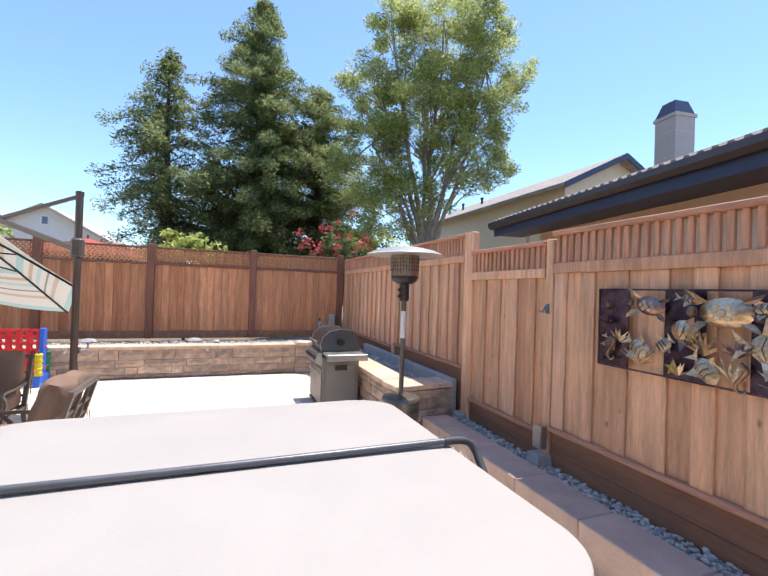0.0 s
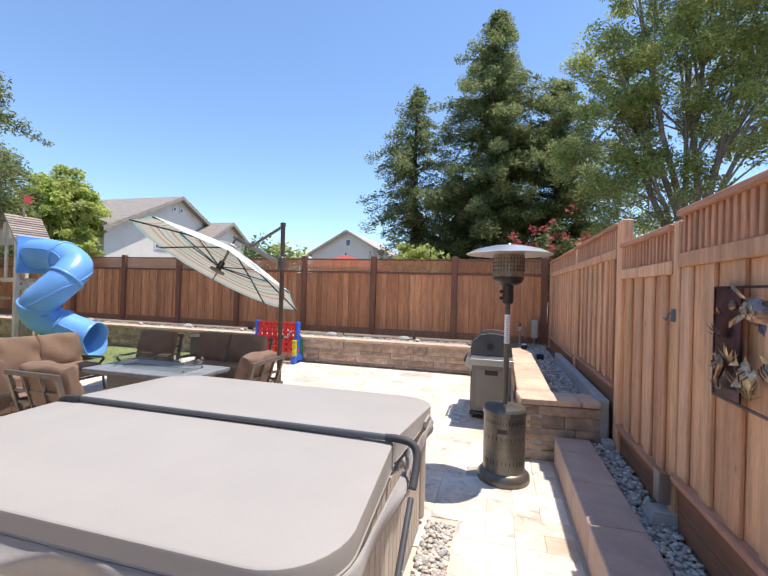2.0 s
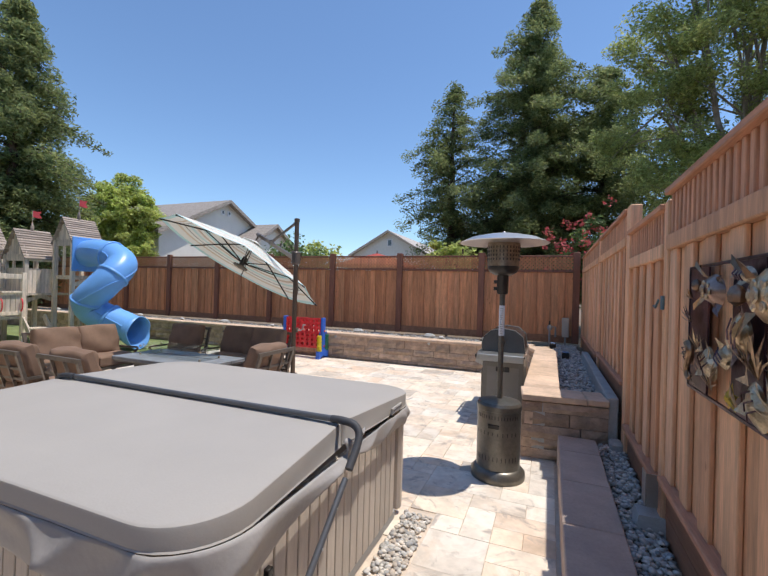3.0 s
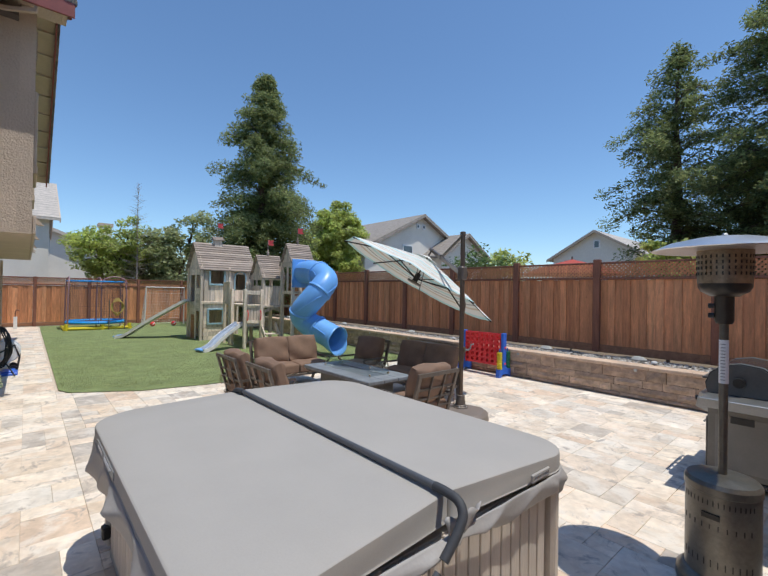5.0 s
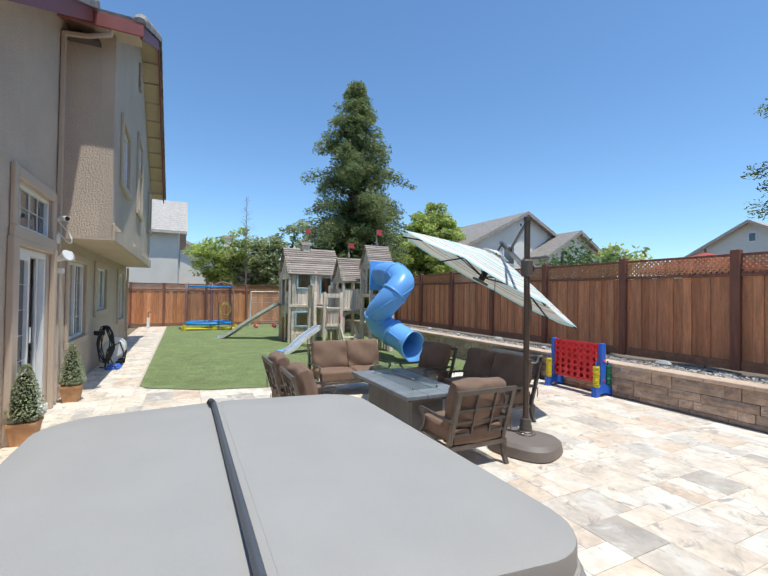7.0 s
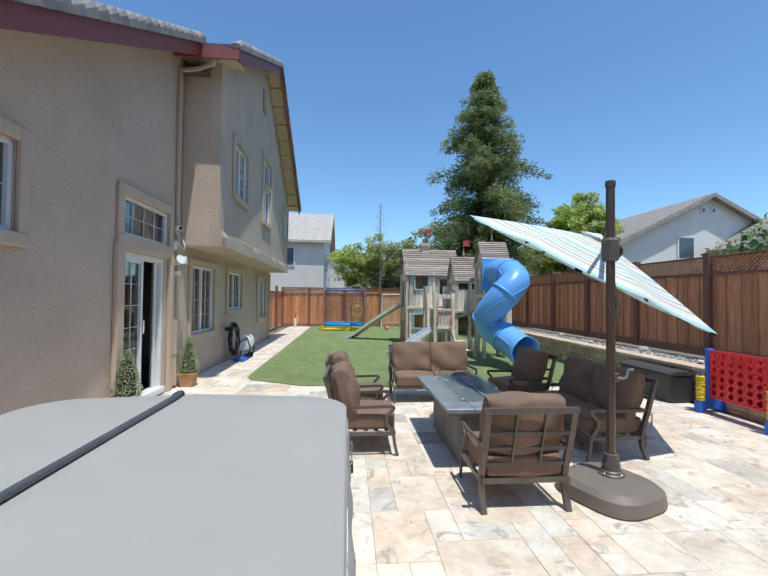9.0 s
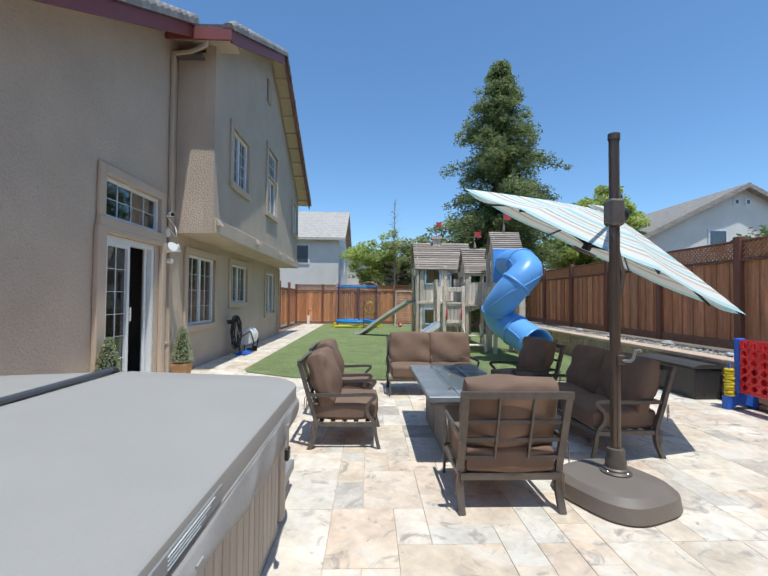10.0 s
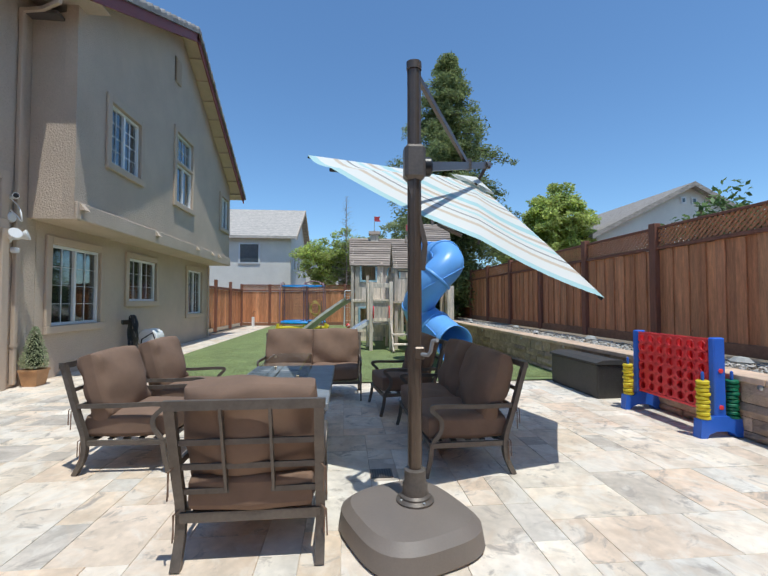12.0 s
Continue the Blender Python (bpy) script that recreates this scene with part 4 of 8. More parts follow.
    # downspouts
    for x, y, z in ((-5.13, 0.46, 5.7), (-13.6, 0.5, 2.5)):
        dsp = thing("downspout", (x, y, 0), "stucco-coloured square downspout fixed to the wall", "downspout")
        Shape().box(-0.032, 0.032, -0.03, 0.03, 0.05, z, 0.008).done("pipe", STUCTRIM, dsp)
        if z > 4:
            Shape().tube([(0, 0, z - 0.03), (0.02, 0.3, z + 0.0), (0.16, 0.62, z + 0.03), (0.16, 0.64, z + 0.16)], 0.03, flat=(0.026, 0.026)).done("elbow", STUCTRIM, dsp)
        for k in (0.6, 2.2):
            Shape().box(-0.045, 0.045, -0.035, 0.036, k, k + 0.03).done("strap", STUCTRIM, dsp)
    # small bird-stop tabs along the band
    for x in (-5.5, -8.1, -10.6, -11.9, -12.6):
        tb = thing("band_corbel", (x, 1.15, 2.72), "small stucco ledge peg on the wall band", "corbel")
        Shape().prism([(0, 0), (0.09, -0.01), (0.0, 0.1)], -0.06, 0.06, "x").done("peg", STUCTRIM, tb)


house()


# ---- neighbouring houses ----
def gable_house(name, x0, x1, y0, y1, zw, zr, wall, roof, label, ridge="y", over=0.5, trimc=None, wins=()):
    """A simple house with a gabled roof; the ridge runs along x or y."""
    h = thing(name, (0, 0, 0), label, "house")
    Shape().box(x0, x1, y0, y1, -0.05, zw).done("wall", wall, h)
    g, rf, ed = Shape(), Shape(), Shape()
    if ridge == "y":
        c = (x0 + x1) / 2
        g.prism([(x0, zw), (x1, zw), (c, zr)][::-1], y0 + 0.003, y1 - 0.003)
        sl = (zr - zw) / (c - x0)
        for a, sg in ((x0, -1), (x1, 1)):
            e = a + sg * over
            p = [(e, zw - sl * over), (c, zr), (c, zr + 0.15), (e, zw - sl * over + 0.15)]
            rf.prism(p if sg > 0 else p[::-1], y0 - over, y1 + over)
            q = [(e, zw - sl * over - 0.1), (c, zr - 0.1), (c, zr + 0.16), (e, zw - sl * over + 0.16)]
            for ya in (y0 - over - 0.05, y1 + over):
                Shape().prism(q if sg > 0 else q[::-1], ya, ya + 0.05).done("rake_board", trimc or roof, h)
    else:
        c = (y0 + y1) / 2
        g.prism([(y0, zw), (y1, zw), (c, zr)], x0 + 0.003, x1 - 0.003, "x")
        sl = (zr - zw) / (c - y0)
        for a, sg in ((y0, -1), (y1, 1)):
            e = a + sg * over
            p = [(e, zw - sl * over), (c, zr), (c, zr + 0.15), (e, zw - sl * over + 0.15)]
            rf.prism(p if sg < 0 else p[::-1], x0 - over, x1 + over, "x")
            q = [(e, zw - sl * over - 0.1), (c, zr - 0.1), (c, zr + 0.16), (e, zw - sl * over + 0.16)]
            for xa in (x0 - over - 0.05, x1 + over):
                Shape().prism(q if sg < 0 else q[::-1], xa, xa + 0.05, "x").done("rake_board", trimc or roof, h)
    g.done("gable", wall, h)
    rf.done("roof", roof, h)
    for (x, y, z, w, hh, face) in wins:
        wn_ = Shape()
        t = 0.06
        if face in "+x-x":
            sg = 1 if face == "+x" else -1
            wn_.box(x - t, x + t, y - w / 2, y + w / 2, z, z + hh)
            o = wn_.done("window", VINYL, h)
            Shape().box(x + sg * (t + 0.002) - 0.01, x + sg * (t + 0.002) + 0.01, y - w / 2 + 0.1, y + w / 2 - 0.1, z + 0.1, z + hh - 0.1).done("pane", DARKGLASS, o)
        else:
            sg = 1 if face == "+y" else -1
            wn_.box(x - w / 2, x + w / 2, y - t, y + t, z, z + hh)
            o = wn_.done("window", VINYL, h)
            Shape().box(x - w / 2 + 0.1, x + w / 2 - 0.1, y + sg * (t + 0.002) - 0.01, y + sg * (t + 0.002) + 0.01, z + 0.1, z + hh - 0.1).done("pane", DARKGLASS, o)
    return h


DARKGLASS = mat("dark_glazing", (0.08, 0.1, 0.12), 0.08, var=0.1, bump=0, spec=0.8)

# ---- the spa ----
def spa():
    t = thing("hot_tub", (0.57, 2.445, 0), "square grey slatted hot tub under a grey vinyl cover", "hot tub")
    t.scale = (1.05, 1.05, 1)
    hx, hy = 1.07, 0.915

    def ring(ex, ey, r, n=6):
        out = []
        for cx, cy, a0 in ((ex - r, ey - r, 0), (-ex + r, ey - r, 90), (-ex + r, -ey + r, 180), (ex - r, -ey + r, 270)):
            out += [(cx + r * math.cos(radians(a0 + 90 * i / n)), cy + r * math.sin(radians(a0 + 90 * i / n))) for i in range(n + 1)]
        return out

    def stack(levels):
        vs, fs = [], []
        n = None
        for ex, ey, r, z in levels:
            q = ring(ex, ey, r)
            n = len(q)
            vs += [(x, y, z) for x, y in q]
        for i in range(len(levels) - 1):
            for k in range(n):
                fs.append((i * n + k, i * n + (k + 1) % n, (i + 1) * n + (k + 1) % n, (i + 1) * n + k))
        fs.append(tuple((len(levels) - 1) * n + k for k in range(n)))
        fs.append(tuple(range(n))[::-1])
        return vs, fs
    s = Shape()
    s.add(*stack([(hx - 0.03, hy - 0.03, 0.12, 0.03), (hx - 0.03, hy - 0.03, 0.12, 0.76)]))
    s.done("shell", SLATGREY, t)
    Shape().add(*stack([(hx - 0.02, hy - 0.02, 0.1, 0.0), (hx - 0.02, hy - 0.02, 0.1, 0.05)])).done("plinth", PLASTGREY, t)
    sl = Shape().box(-0.036, 0.036, -0.007, 0.007, 0.05, 0.75, 0.003)
    sm = mesh("slat", sl.v, sl.f, SLATGREY)
    for side in range(4):
        L = 2 * (hx if side % 2 == 0 else hy) - 0.26
        n = int(L / 0.079)
        for k in range(n):
            o = put("slat", sm, t)
            u = -L / 2 + (k + 0.5) * L / n
            o.location = ((u, -hy + 0.026, 0), (hx - 0.026, u, 0), (u, hy - 0.026, 0), (-hx + 0.026, u, 0))[side]
            o.rotation_euler = (0, 0, radians(90 * (side % 2)))
    for a in (-1, 1):
        for b in (-1, 1):
            c = Shape()
            c.box(a * hx - 0.07 * (a > 0), a * hx + 0.07 * (a < 0), b * hy - 0.07 * (b > 0), b * hy + 0.07 * (b < 0), 0.03, 0.77, 0.02)
            c.done("corner_post", SLATGREY, t)
    # cover in two foam halves that meet over the middle
    rr = np.random.RandomState(4)
    for nm, y0, y1 in (("cover_near", -1.0, -0.023), ("cover_far", -0.0225, 1.0)):
        ex = 1.115
        vs, fs = [], []
        rad = 0.25
        out = []
        front = y0 < -0.5
        n = 8
        corners = [((ex - rad, y1 - (rad if not front else 0.03)), 0, rad if not front else 0.03), ((-ex + rad, y1 - (rad if not front else 0.03)), 90, rad if not front else 0.03),
                   ((-ex + rad, y0 + (rad if front else 0.03)), 180, rad if front else 0.03), ((ex - rad, y0 + (rad if front else 0.03)), 270, rad if front else 0.03)]
        for (px_, py_), a0, q in corners:
            sx = px_ + (0.17 * (1 if px_ > 0 else -1) if q < 0.1 else 0)
            out += [(sx + q * math.cos(radians(a0 + 90 * i / n)), py_ + q * math.sin(radians(a0 + 90 * i / n))) for i in range(n + 1)]
        cxx = sum(p[0] for p in out) / len(out)
        m = len(out)
        prof = [(0.985, 0.805), (1.0, 0.812), (1.004, 0.816), (1.0, 0.821), (1.0, 0.88), (0.9975, 0.891), (0.994, 0.8935), (0.988, 0.896), (0.8, 0.8975), (0.5, 0.899), (0.25, 0.9)]
        for f, z in prof:
            for (x, y) in out:
                seam = y1 if front else y0
                yy = seam + (y - seam) * f
                zz = z + (0.05 * (1 - abs(yy)) if z > 0.885 else 0.04 * (1 - abs(yy)) * (z - 0.805) / 0.08)
                vs.append((x * f, yy, zz))
        for i in range(len(prof) - 1):
            for k in range(m):
                fs.append((i * m + k, i * m + (k + 1) % m, (i + 1) * m + (k + 1) % m, (i + 1) * m + k))
        fs.append(tuple((len(prof) - 1) * m + k for k in range(m)))
        fs.append(tuple(range(m))[::-1])
        me = mesh(nm, vs, fs, VINYLCOVER, True)
        me.set_sharp_from_angle(angle=radians(32))
        put(nm, me, t, "grey vinyl foam cover half with rounded corners")
    # hanging skirt: a loose flap that bulges at the corners, is gathered at the lifter arms and sags in slanting folds
    out = ring(1.112, 0.998, 0.24, 10)
    pts = []
    for i in range(len(out)):
        a, b = Vector(out[i]), Vector(out[(i + 1) % len(out)])
        k = max(1, int((b - a).length / 0.018))
        pts += [a + (b - a) * j / k for j in range(k)]
    n = len(pts)
    vs, fs = [], []
    rows = 14
    run = 0.0
    for i, p in enumerate(pts):
        run += (pts[i] - pts[i - 1]).length
        near_arm = max(0.0, 1 - abs(p.y + 0.05) / 0.42) if abs(p.x) > 0.9 else 0.0
        if p.y > 0.93:
            hang, deep = 0.16 + 0.02 * math.sin(run * 5), 0.018
        elif abs(p.x) > 1.05 and p.y > -0.05:
            hang, deep = 0.13 - 0.085 * near_arm, 0.02
        elif abs(p.x) > 1.05:
            hang, deep = 0.07 + 0.19 * min(1.0, max(0.0, (-p.y - 0.15) / 0.75)) + 0.015 * math.sin(run * 9), 0.034
        else:
            hang, deep = 0.2 + 0.04 * math.sin(run * 4.3 + 1.1), 0.038
        corner = min(abs(p.x) / 1.1, abs(p.y) / 0.98) ** 6
        nrm = Vector(((p.x / 1.1) ** 5, (p.y / 0.98) ** 5))
        nrm.normalize()
        for j in range(rows):
            dn = j / (rows - 1)
            ph = run * 15 + dn * 5.0 + 1.6 * math.sin(run * 4.1)
            ridge = 1 - abs(math.sin(ph * 0.5)) ** 0.7
            ph2 = run * 6.5 - dn * 3.2 + math.sin(run * 2.3) * 2
            ridge2 = 1 - abs(math.sin(ph2 * 0.5)) ** 0.8
            belly = math.sin(math.pi * min(1.0, dn * 0.92 + 0.04))
            o_ = 0.004 + 0.024 * belly + 0.008 * corner * belly + deep * (ridge - 0.35) * belly + deep * 1.2 * (ridge2 - 0.4) * belly - 0.03 * dn * dn
            q = p + nrm * o_
            vs.append((q.x, q.y, 0.812 - hang * dn - 0.012 * ridge2 * dn))
    for i in range(n):
        k = (i + 1) % n
        for j in range(rows - 1):
            fs.append((i * rows + j, i * rows + j + 1, k * rows + j + 1, k * rows + j))
    me = mesh("skirt", vs, fs, VINYLSKIRT, True)
    o = put("skirt", me, t, "wrinkled grey vinyl skirt hanging under the cover")
    md = o.modifiers.new("thick", "SOLIDIFY")
    md.thickness = 0.004
    # seam flap between the halves, tucked ends beside the lifter arms
    for sg in (-1, 1):
        f = Shape()
        for k, (ya, yb, zt) in enumerate(((-0.13, -0.03, 0.885), (0.0, 0.1, 0.88))):
            vv = []
            for i in range(7):
                for j in range(5):
                    u, w = i / 6, j / 4
                    vv.append((sg * (1.122 + 0.02 * math.sin(3.1 * w + 2 * u + k) * (0.4 + u) + 0.012 * w), ya + (yb - ya) * u + 0.02 * w * (1 - 2 * k), zt - 0.09 * w + 0.012 * math.sin(u * 7 + w * 4)))
            ff = [(i * 5 + j, (i + 1) * 5 + j, (i + 1) * 5 + j + 1, i * 5 + j + 1) for i in range(6) for j in range(4)]
            f.add(vv, ff)
        o = f.done("seam_flap", VINYLSKIRT, t, "crumpled vinyl flap tucked beside the lifter arm", smooth=True)
        o.modifiers.new("thick", "SOLIDIFY").thickness = 0.005
    for x, y, rz in ((0.9, -0.985, 70), (-0.5, 1.03, 90), (0.5, 1.03, 90)):
        o = Shape().box(-0.003, 0.003, -0.018, 0.018, 0.68, 0.79, 0.001).done("strap", VINYLCOVER, t, "grey webbing strap")
        o.location, o.rotation_euler = (x, y, 0), (0, 0, radians(rz))
        b = Shape().box(-0.01, 0.01, -0.024, 0.024, 0.62, 0.68, 0.005).done("buckle", BLACKMET, t)
        b.location, b.rotation_euler = (x, y, 0), (0, 0, radians(rz))
    lock = Shape().tube(smoothpath([(1.09, -0.62, 0.55), (1.11, -0.61, 0.49), (1.1, -0.63, 0.44), (1.11, -0.66, 0.38), (1.1, -0.64, 0.33)], 4), 0.007, 6)
    lock.box(1.075, 1.1, -0.635, -0.605, 0.53, 0.58, 0.004)
    lock.done("tie_down", BLACKMET, t, "black tie-down clip with a hanging strap end", smooth=True)
    for x, y in ((1.118, 0.6), (-1.118, 0.3), (-1.118, -0.45)):
        sg = 1 if x > 0 else -1
        h_ = Shape().box(-0.007, 0.007, -0.085, 0.085, 0.828, 0.872, 0.004)
        o = h_.done("handle_patch", VINYLCOVER, t, "grey stitched carrying handle")
        o.location = (x, y, 0)
        g = Shape()
        for k in range(9):
            g.tube([(sg * 0.0085, -0.07 + k * 0.016, 0.838), (sg * 0.0105, -0.064 + k * 0.016, 0.85), (sg * 0.0085, -0.066 + k * 0.016, 0.862)], 0.0035, 5)
        g.done("print_bars", VINYLSKIRT, t, "raised wrinkles of the handle webbing").location = (x, y, 0)
    o = Shape().box(-0.5, 0.06, -0.003, 0.003, 0.828, 0.872, 0.002).done("warning_label", PLASTGREY, t, "grey warning strip with pale lettering")
    o.location = (-0.2, -1.002, 0.0)
    cu = bpy.data.curves.new("warning_text", "FONT")
    cu.body, cu.size, cu.align_x = "WARNING:", 0.032, "LEFT"
    cu.extrude = 0.0006
    tx = new("warning_text", cu)
    tx.data.materials.append(VINYL)
    tx.parent = t
    tx.location, tx.rotation_euler = (-0.66, -1.006, 0.837), (radians(90), 0, 0)
    b = Shape()
    for k in range(3):
        b.box(-0.43, -0.2 - 0.03 * k, -1.0075, -1.0052, 0.856 - k * 0.01, 0.86 - k * 0.01)
    b.done("label_lines", VINYL, t)
    o = Shape().box(-0.5, 0.06, -0.003, 0.003, 0.828, 0.872, 0.002).done("warning_label", PLASTGREY, t, "grey warning strip with pale lettering")
    o.location, o.rotation_euler = (0.35, 1.002, 0.0), (0, 0, radians(180))
    tx2 = new("warning_text", cu)
    tx2.parent = t
    tx2.location, tx2.rotation_euler = (0.81, 1.006, 0.837), (radians(90), 0, radians(180))
    b = Shape()
    for k in range(4):
        b.box(0.35 + 0.03 * k, 0.6, 1.0052, 1.0075, 0.862 - k * 0.009, 0.865 - k * 0.009)
    b.done("label_lines", VINYL, t)
    # cover lifter bar
    bar = thing("cover_lifter", (0.61, 2.36, 0), "dark grey tubular cover lifter bar lying across the spa cover", "cover lifter")
    z = 0.965
    LIFT = mat("lifter_grey", (0.12, 0.125, 0.135), 0.4, 0.3, var=0.1)
    Shape().tube(smoothpath([(1.08, 0.005, z + 0.004), (0.9, 0.01, z + 0.002), (0, 0.012, z), (-0.9, 0.014, z + 0.002), (-1.06, 0.01, z + 0.004)], 5), 0.0165, 12).done("bar", LIFT, bar, smooth=True)
    for sg in (1, -0.955):
        Shape().tube([(sg * 1.21, -0.16, 0.765), (sg * 1.21, -0.44, 0.52), (sg * 1.205, -0.87, 0.16)], 0.0145, 10).done("arm", LIFT, bar, smooth=True)
        Shape().tube(smoothpath([(sg * 1.21, -0.13, 0.795), (sg * 1.212, -0.06, 0.865), (sg * 1.205, -0.015, 0.92), (sg * 1.17, 0.0, 0.958), (sg * 1.1, 0.004, z + 0.004), (sg * 1.04, 0.006, z + 0.003)], 5), 0.0195, 12).done("grip", mat("black_foam_sleeve", (0.05, 0.052, 0.058), 0.65, var=0.1), bar, "black foam sleeve round the bend", smooth=True)
        for k in range(3):
            Shape().tube([(sg * 1.2225, -0.26 - 0.12 * k, 0.677 - 0.105 * k), (sg * 1.228, -0.26 - 0.12 * k, 0.677 - 0.105 * k)], 0.005, 8).done("button", STEEL, bar)
        Shape().box(min(sg * 1.1, sg * 1.19), max(sg * 1.1, sg * 1.19), -0.9, -0.85, 0.1, 0.18, 0.01).done("bracket", BLACKMET, bar)
    st = thing("spa_steps", (-0.49, 2.98, 0), "grey moulded plastic steps with dark pads beside the hot tub", "steps")
    pad = mat("tread_pad", (0.07, 0.075, 0.085), 0.75, var=0.15, bump=0.6, bscale=120)

    def tread(nm, x0, x1, z):
        s = Shape()
        prof = smoothpath([(x0 - 0.03, 0, z - 0.075), (x0 - 0.045, 0, z - 0.03), (x0 - 0.02, 0, z - 0.004), (x0 + 0.05, 0, z), (x1 - 0.03, 0, z)], 4)
        s.prism([(q.x, q.z) for q in prof] + [(x1, z), (x1, z - 0.075)], -0.39, 0.39)
        tr = s.done(nm, PLASTGREY, st, smooth=True)
        Shape().box(x0 + 0.03, x1 - 0.02, -0.34, 0.34, z + 0.001, z + 0.008, 0.002).done("tread_pad", pad, tr, "dark ribbed anti-slip pad")
    tread("upper_tread", -0.2, 0.0, 0.42)
    tread("lower_tread", -0.5, -0.2, 0.22)
    for y in (-0.37, 0.31):
        s = Shape()
        s.prism([(-0.5, 0), (-0.02, 0), (-0.02, 0.35), (-0.19, 0.35), (-0.2, 0.24), (-0.24, 0.15), (-0.42, 0.15), (-0.47, 0.08)], y, y + 0.06)
        s.done("side_panel", mat("dark_grey_plastic", (0.13, 0.13, 0.13), 0.55, var=0.06), st)
    Shape().box(-0.2, -0.17, -0.31, 0.31, 0.0, 0.345, 0.0).done("riser", mat("dark_grey_plastic", (0.13, 0.13, 0.13), 0.55, var=0.06), st)
    Shape().box(-0.47, -0.44, -0.31, 0.31, 0.0, 0.145, 0.0).done("riser", mat("dark_grey_plastic", (0.13, 0.13, 0.13), 0.55, var=0.06), st)


spa()


# ---- the umbrella ----
def umbrella():
    u = thing("cantilever_umbrella", (-0.865, 5.72, 0), "tilted cantilever umbrella with striped canopy on a brown weighted base", "umbrella")
    # base: a rounded square of moulded plastic
    prof = [(0.362, 0.0), (0.375, 0.02), (0.36, 0.11), (0.31, 0.15), (0.22, 0.165), (0.0, 0.17)]
    vs, fs = [], []
    seg = 48
    for r, z in prof:
        for k in range(seg):
            a = 2 * math.pi * k / seg
            c, s_ = math.cos(a), math.sin(a)
            q = (abs(c) ** 3.2 + abs(s_) ** 3.2) ** (-1 / 3.2)
            vs.append((r * q * c, r * q * s_ * 0.92, z))
    for i in range(len(prof) - 1):
        for k in range(seg):
            fs.append((i * seg + k, i * seg + (k + 1) % seg, (i + 1) * seg + (k + 1) % seg, (i + 1) * seg + k))
    fs.append(tuple(range(seg))[::-1])
    me = mesh("base", vs, fs, BASEBROWN, True)
    me.set_sharp_from_angle(angle=radians(24))
    b = put("base", me, u, "brown moulded plastic base")
    b.location, b.rotation_euler = (0.03, -0.04, 0), (0, 0, radians(22))
    s = Shape()
    s.lathe([(0.105, 0.165), (0.105, 0.178), (0.085, 0.19), (0.085, 0.2), (0.07, 0.21), (0.07, 0.26), (0.06, 0.275), (0.06, 0.34), (0.05, 0.345)], 24)
    s.done("collar", BRONZE, u, smooth=True)
    for k in range(4):
        a = k * math.pi / 2 + 0.4
        Shape().lathe([(0.009, 0.178), (0.009, 0.19), (0.004, 0.194)], 8, (0.09 * math.cos(a), 0.09 * math.sin(a), 0)).done("bolt", STEEL, u)
    s = Shape().lathe([(0.031, 0.3), (0.031, 2.6), (0.038, 2.6), (0.038, 2.645), (0.02, 2.655)], 20, squash=(1.0, 1.15))
    s.done("mast", MAST, u, smooth=True)
    s = Shape()
    for a in (0.0, 1.57, 3.14, 4.71):
        s.box(0.029 * math.cos(a) - 0.005, 0.029 * math.cos(a) + 0.005, 0.034 * math.sin(a) - 0.005, 0.034 * math.sin(a) + 0.005, 0.36, 2.6)
    s.done("mast_ribs", MAST, u)
    # crank
    s = Shape()
    s.tube([(0.03, 0.02, 0.98), (0.08, 0.06, 0.98), (0.1, 0.07, 1.0), (0.11, 0.08, 1.06), (0.14, 0.1, 1.065)], 0.011, 8)
    s.done("crank_handle", PLASTGREY, u, smooth=True)
    Shape().box(-0.02, 0.05, -0.01, 0.05, 0.95, 1.02, 0.008).done("crank_box", MAST, u)
    # slide bracket
    s = Shape()
    s.box(-0.055, 0.05, -0.06, 0.06, 1.96, 2.16, 0.02)
    s.done("bracket", BRONZE, u)
    Shape().lathe([(0.045, -0.03), (0.055, -0.02), (0.055, 0.02), (0.045, 0.03)], 16, m=Matrix.Translation((-0.03, 0.075, 2.05)) @ Matrix.Rotation(radians(90), 4, "X")).done("knob", BLACKMET, u, smooth=True)
    Shape().tube([(0.02, -0.03, 1.95), (0.0, 0.06, 1.6), (-0.02, 0.05, 1.45)], 0.012, flat=(0.014, 0.012)).done("grip_lever", BRONZE, u)
    O = Vector((-0.865, 5.72, 0))
    end = Vector((-2.32, 6.66, 2.56)) - O
    a0 = Vector((-0.06, 0.04, 2.06))
    mid = a0 + (end - a0) * 0.62
    Shape().tube([a0, end], 0.024, 10, flat=(0.018, 0.028)).done("arm", MAST, u)
    Shape().tube([(0, 0, 2.6), mid], 0.012, flat=(0.012, 0.018)).done("strut", MAST, u)
    Shape().tube([mid + Vector((0, 0, -0.03)), mid + Vector((0, 0, 0.05))], 0.03, 10).done("pivot", BRONZE, u)
    Shape().tube([end - (end - a0).normalized() * 0.1, end + (end - a0).normalized() * 0.06], 0.035, 12).done("arm_head", BRONZE, u, smooth=True)
    # canopy
    c = Vector((-2.42, 6.355, 2.015)) - O
    ax = Vector((1.457, -0.218, -0.374)).normalized()
    nrm = Vector((0.281, 0.395, 0.875))
    nrm = (nrm - ax * nrm.dot(ax)).normalized()
    ay = nrm.cross(ax)
    R = 1.525
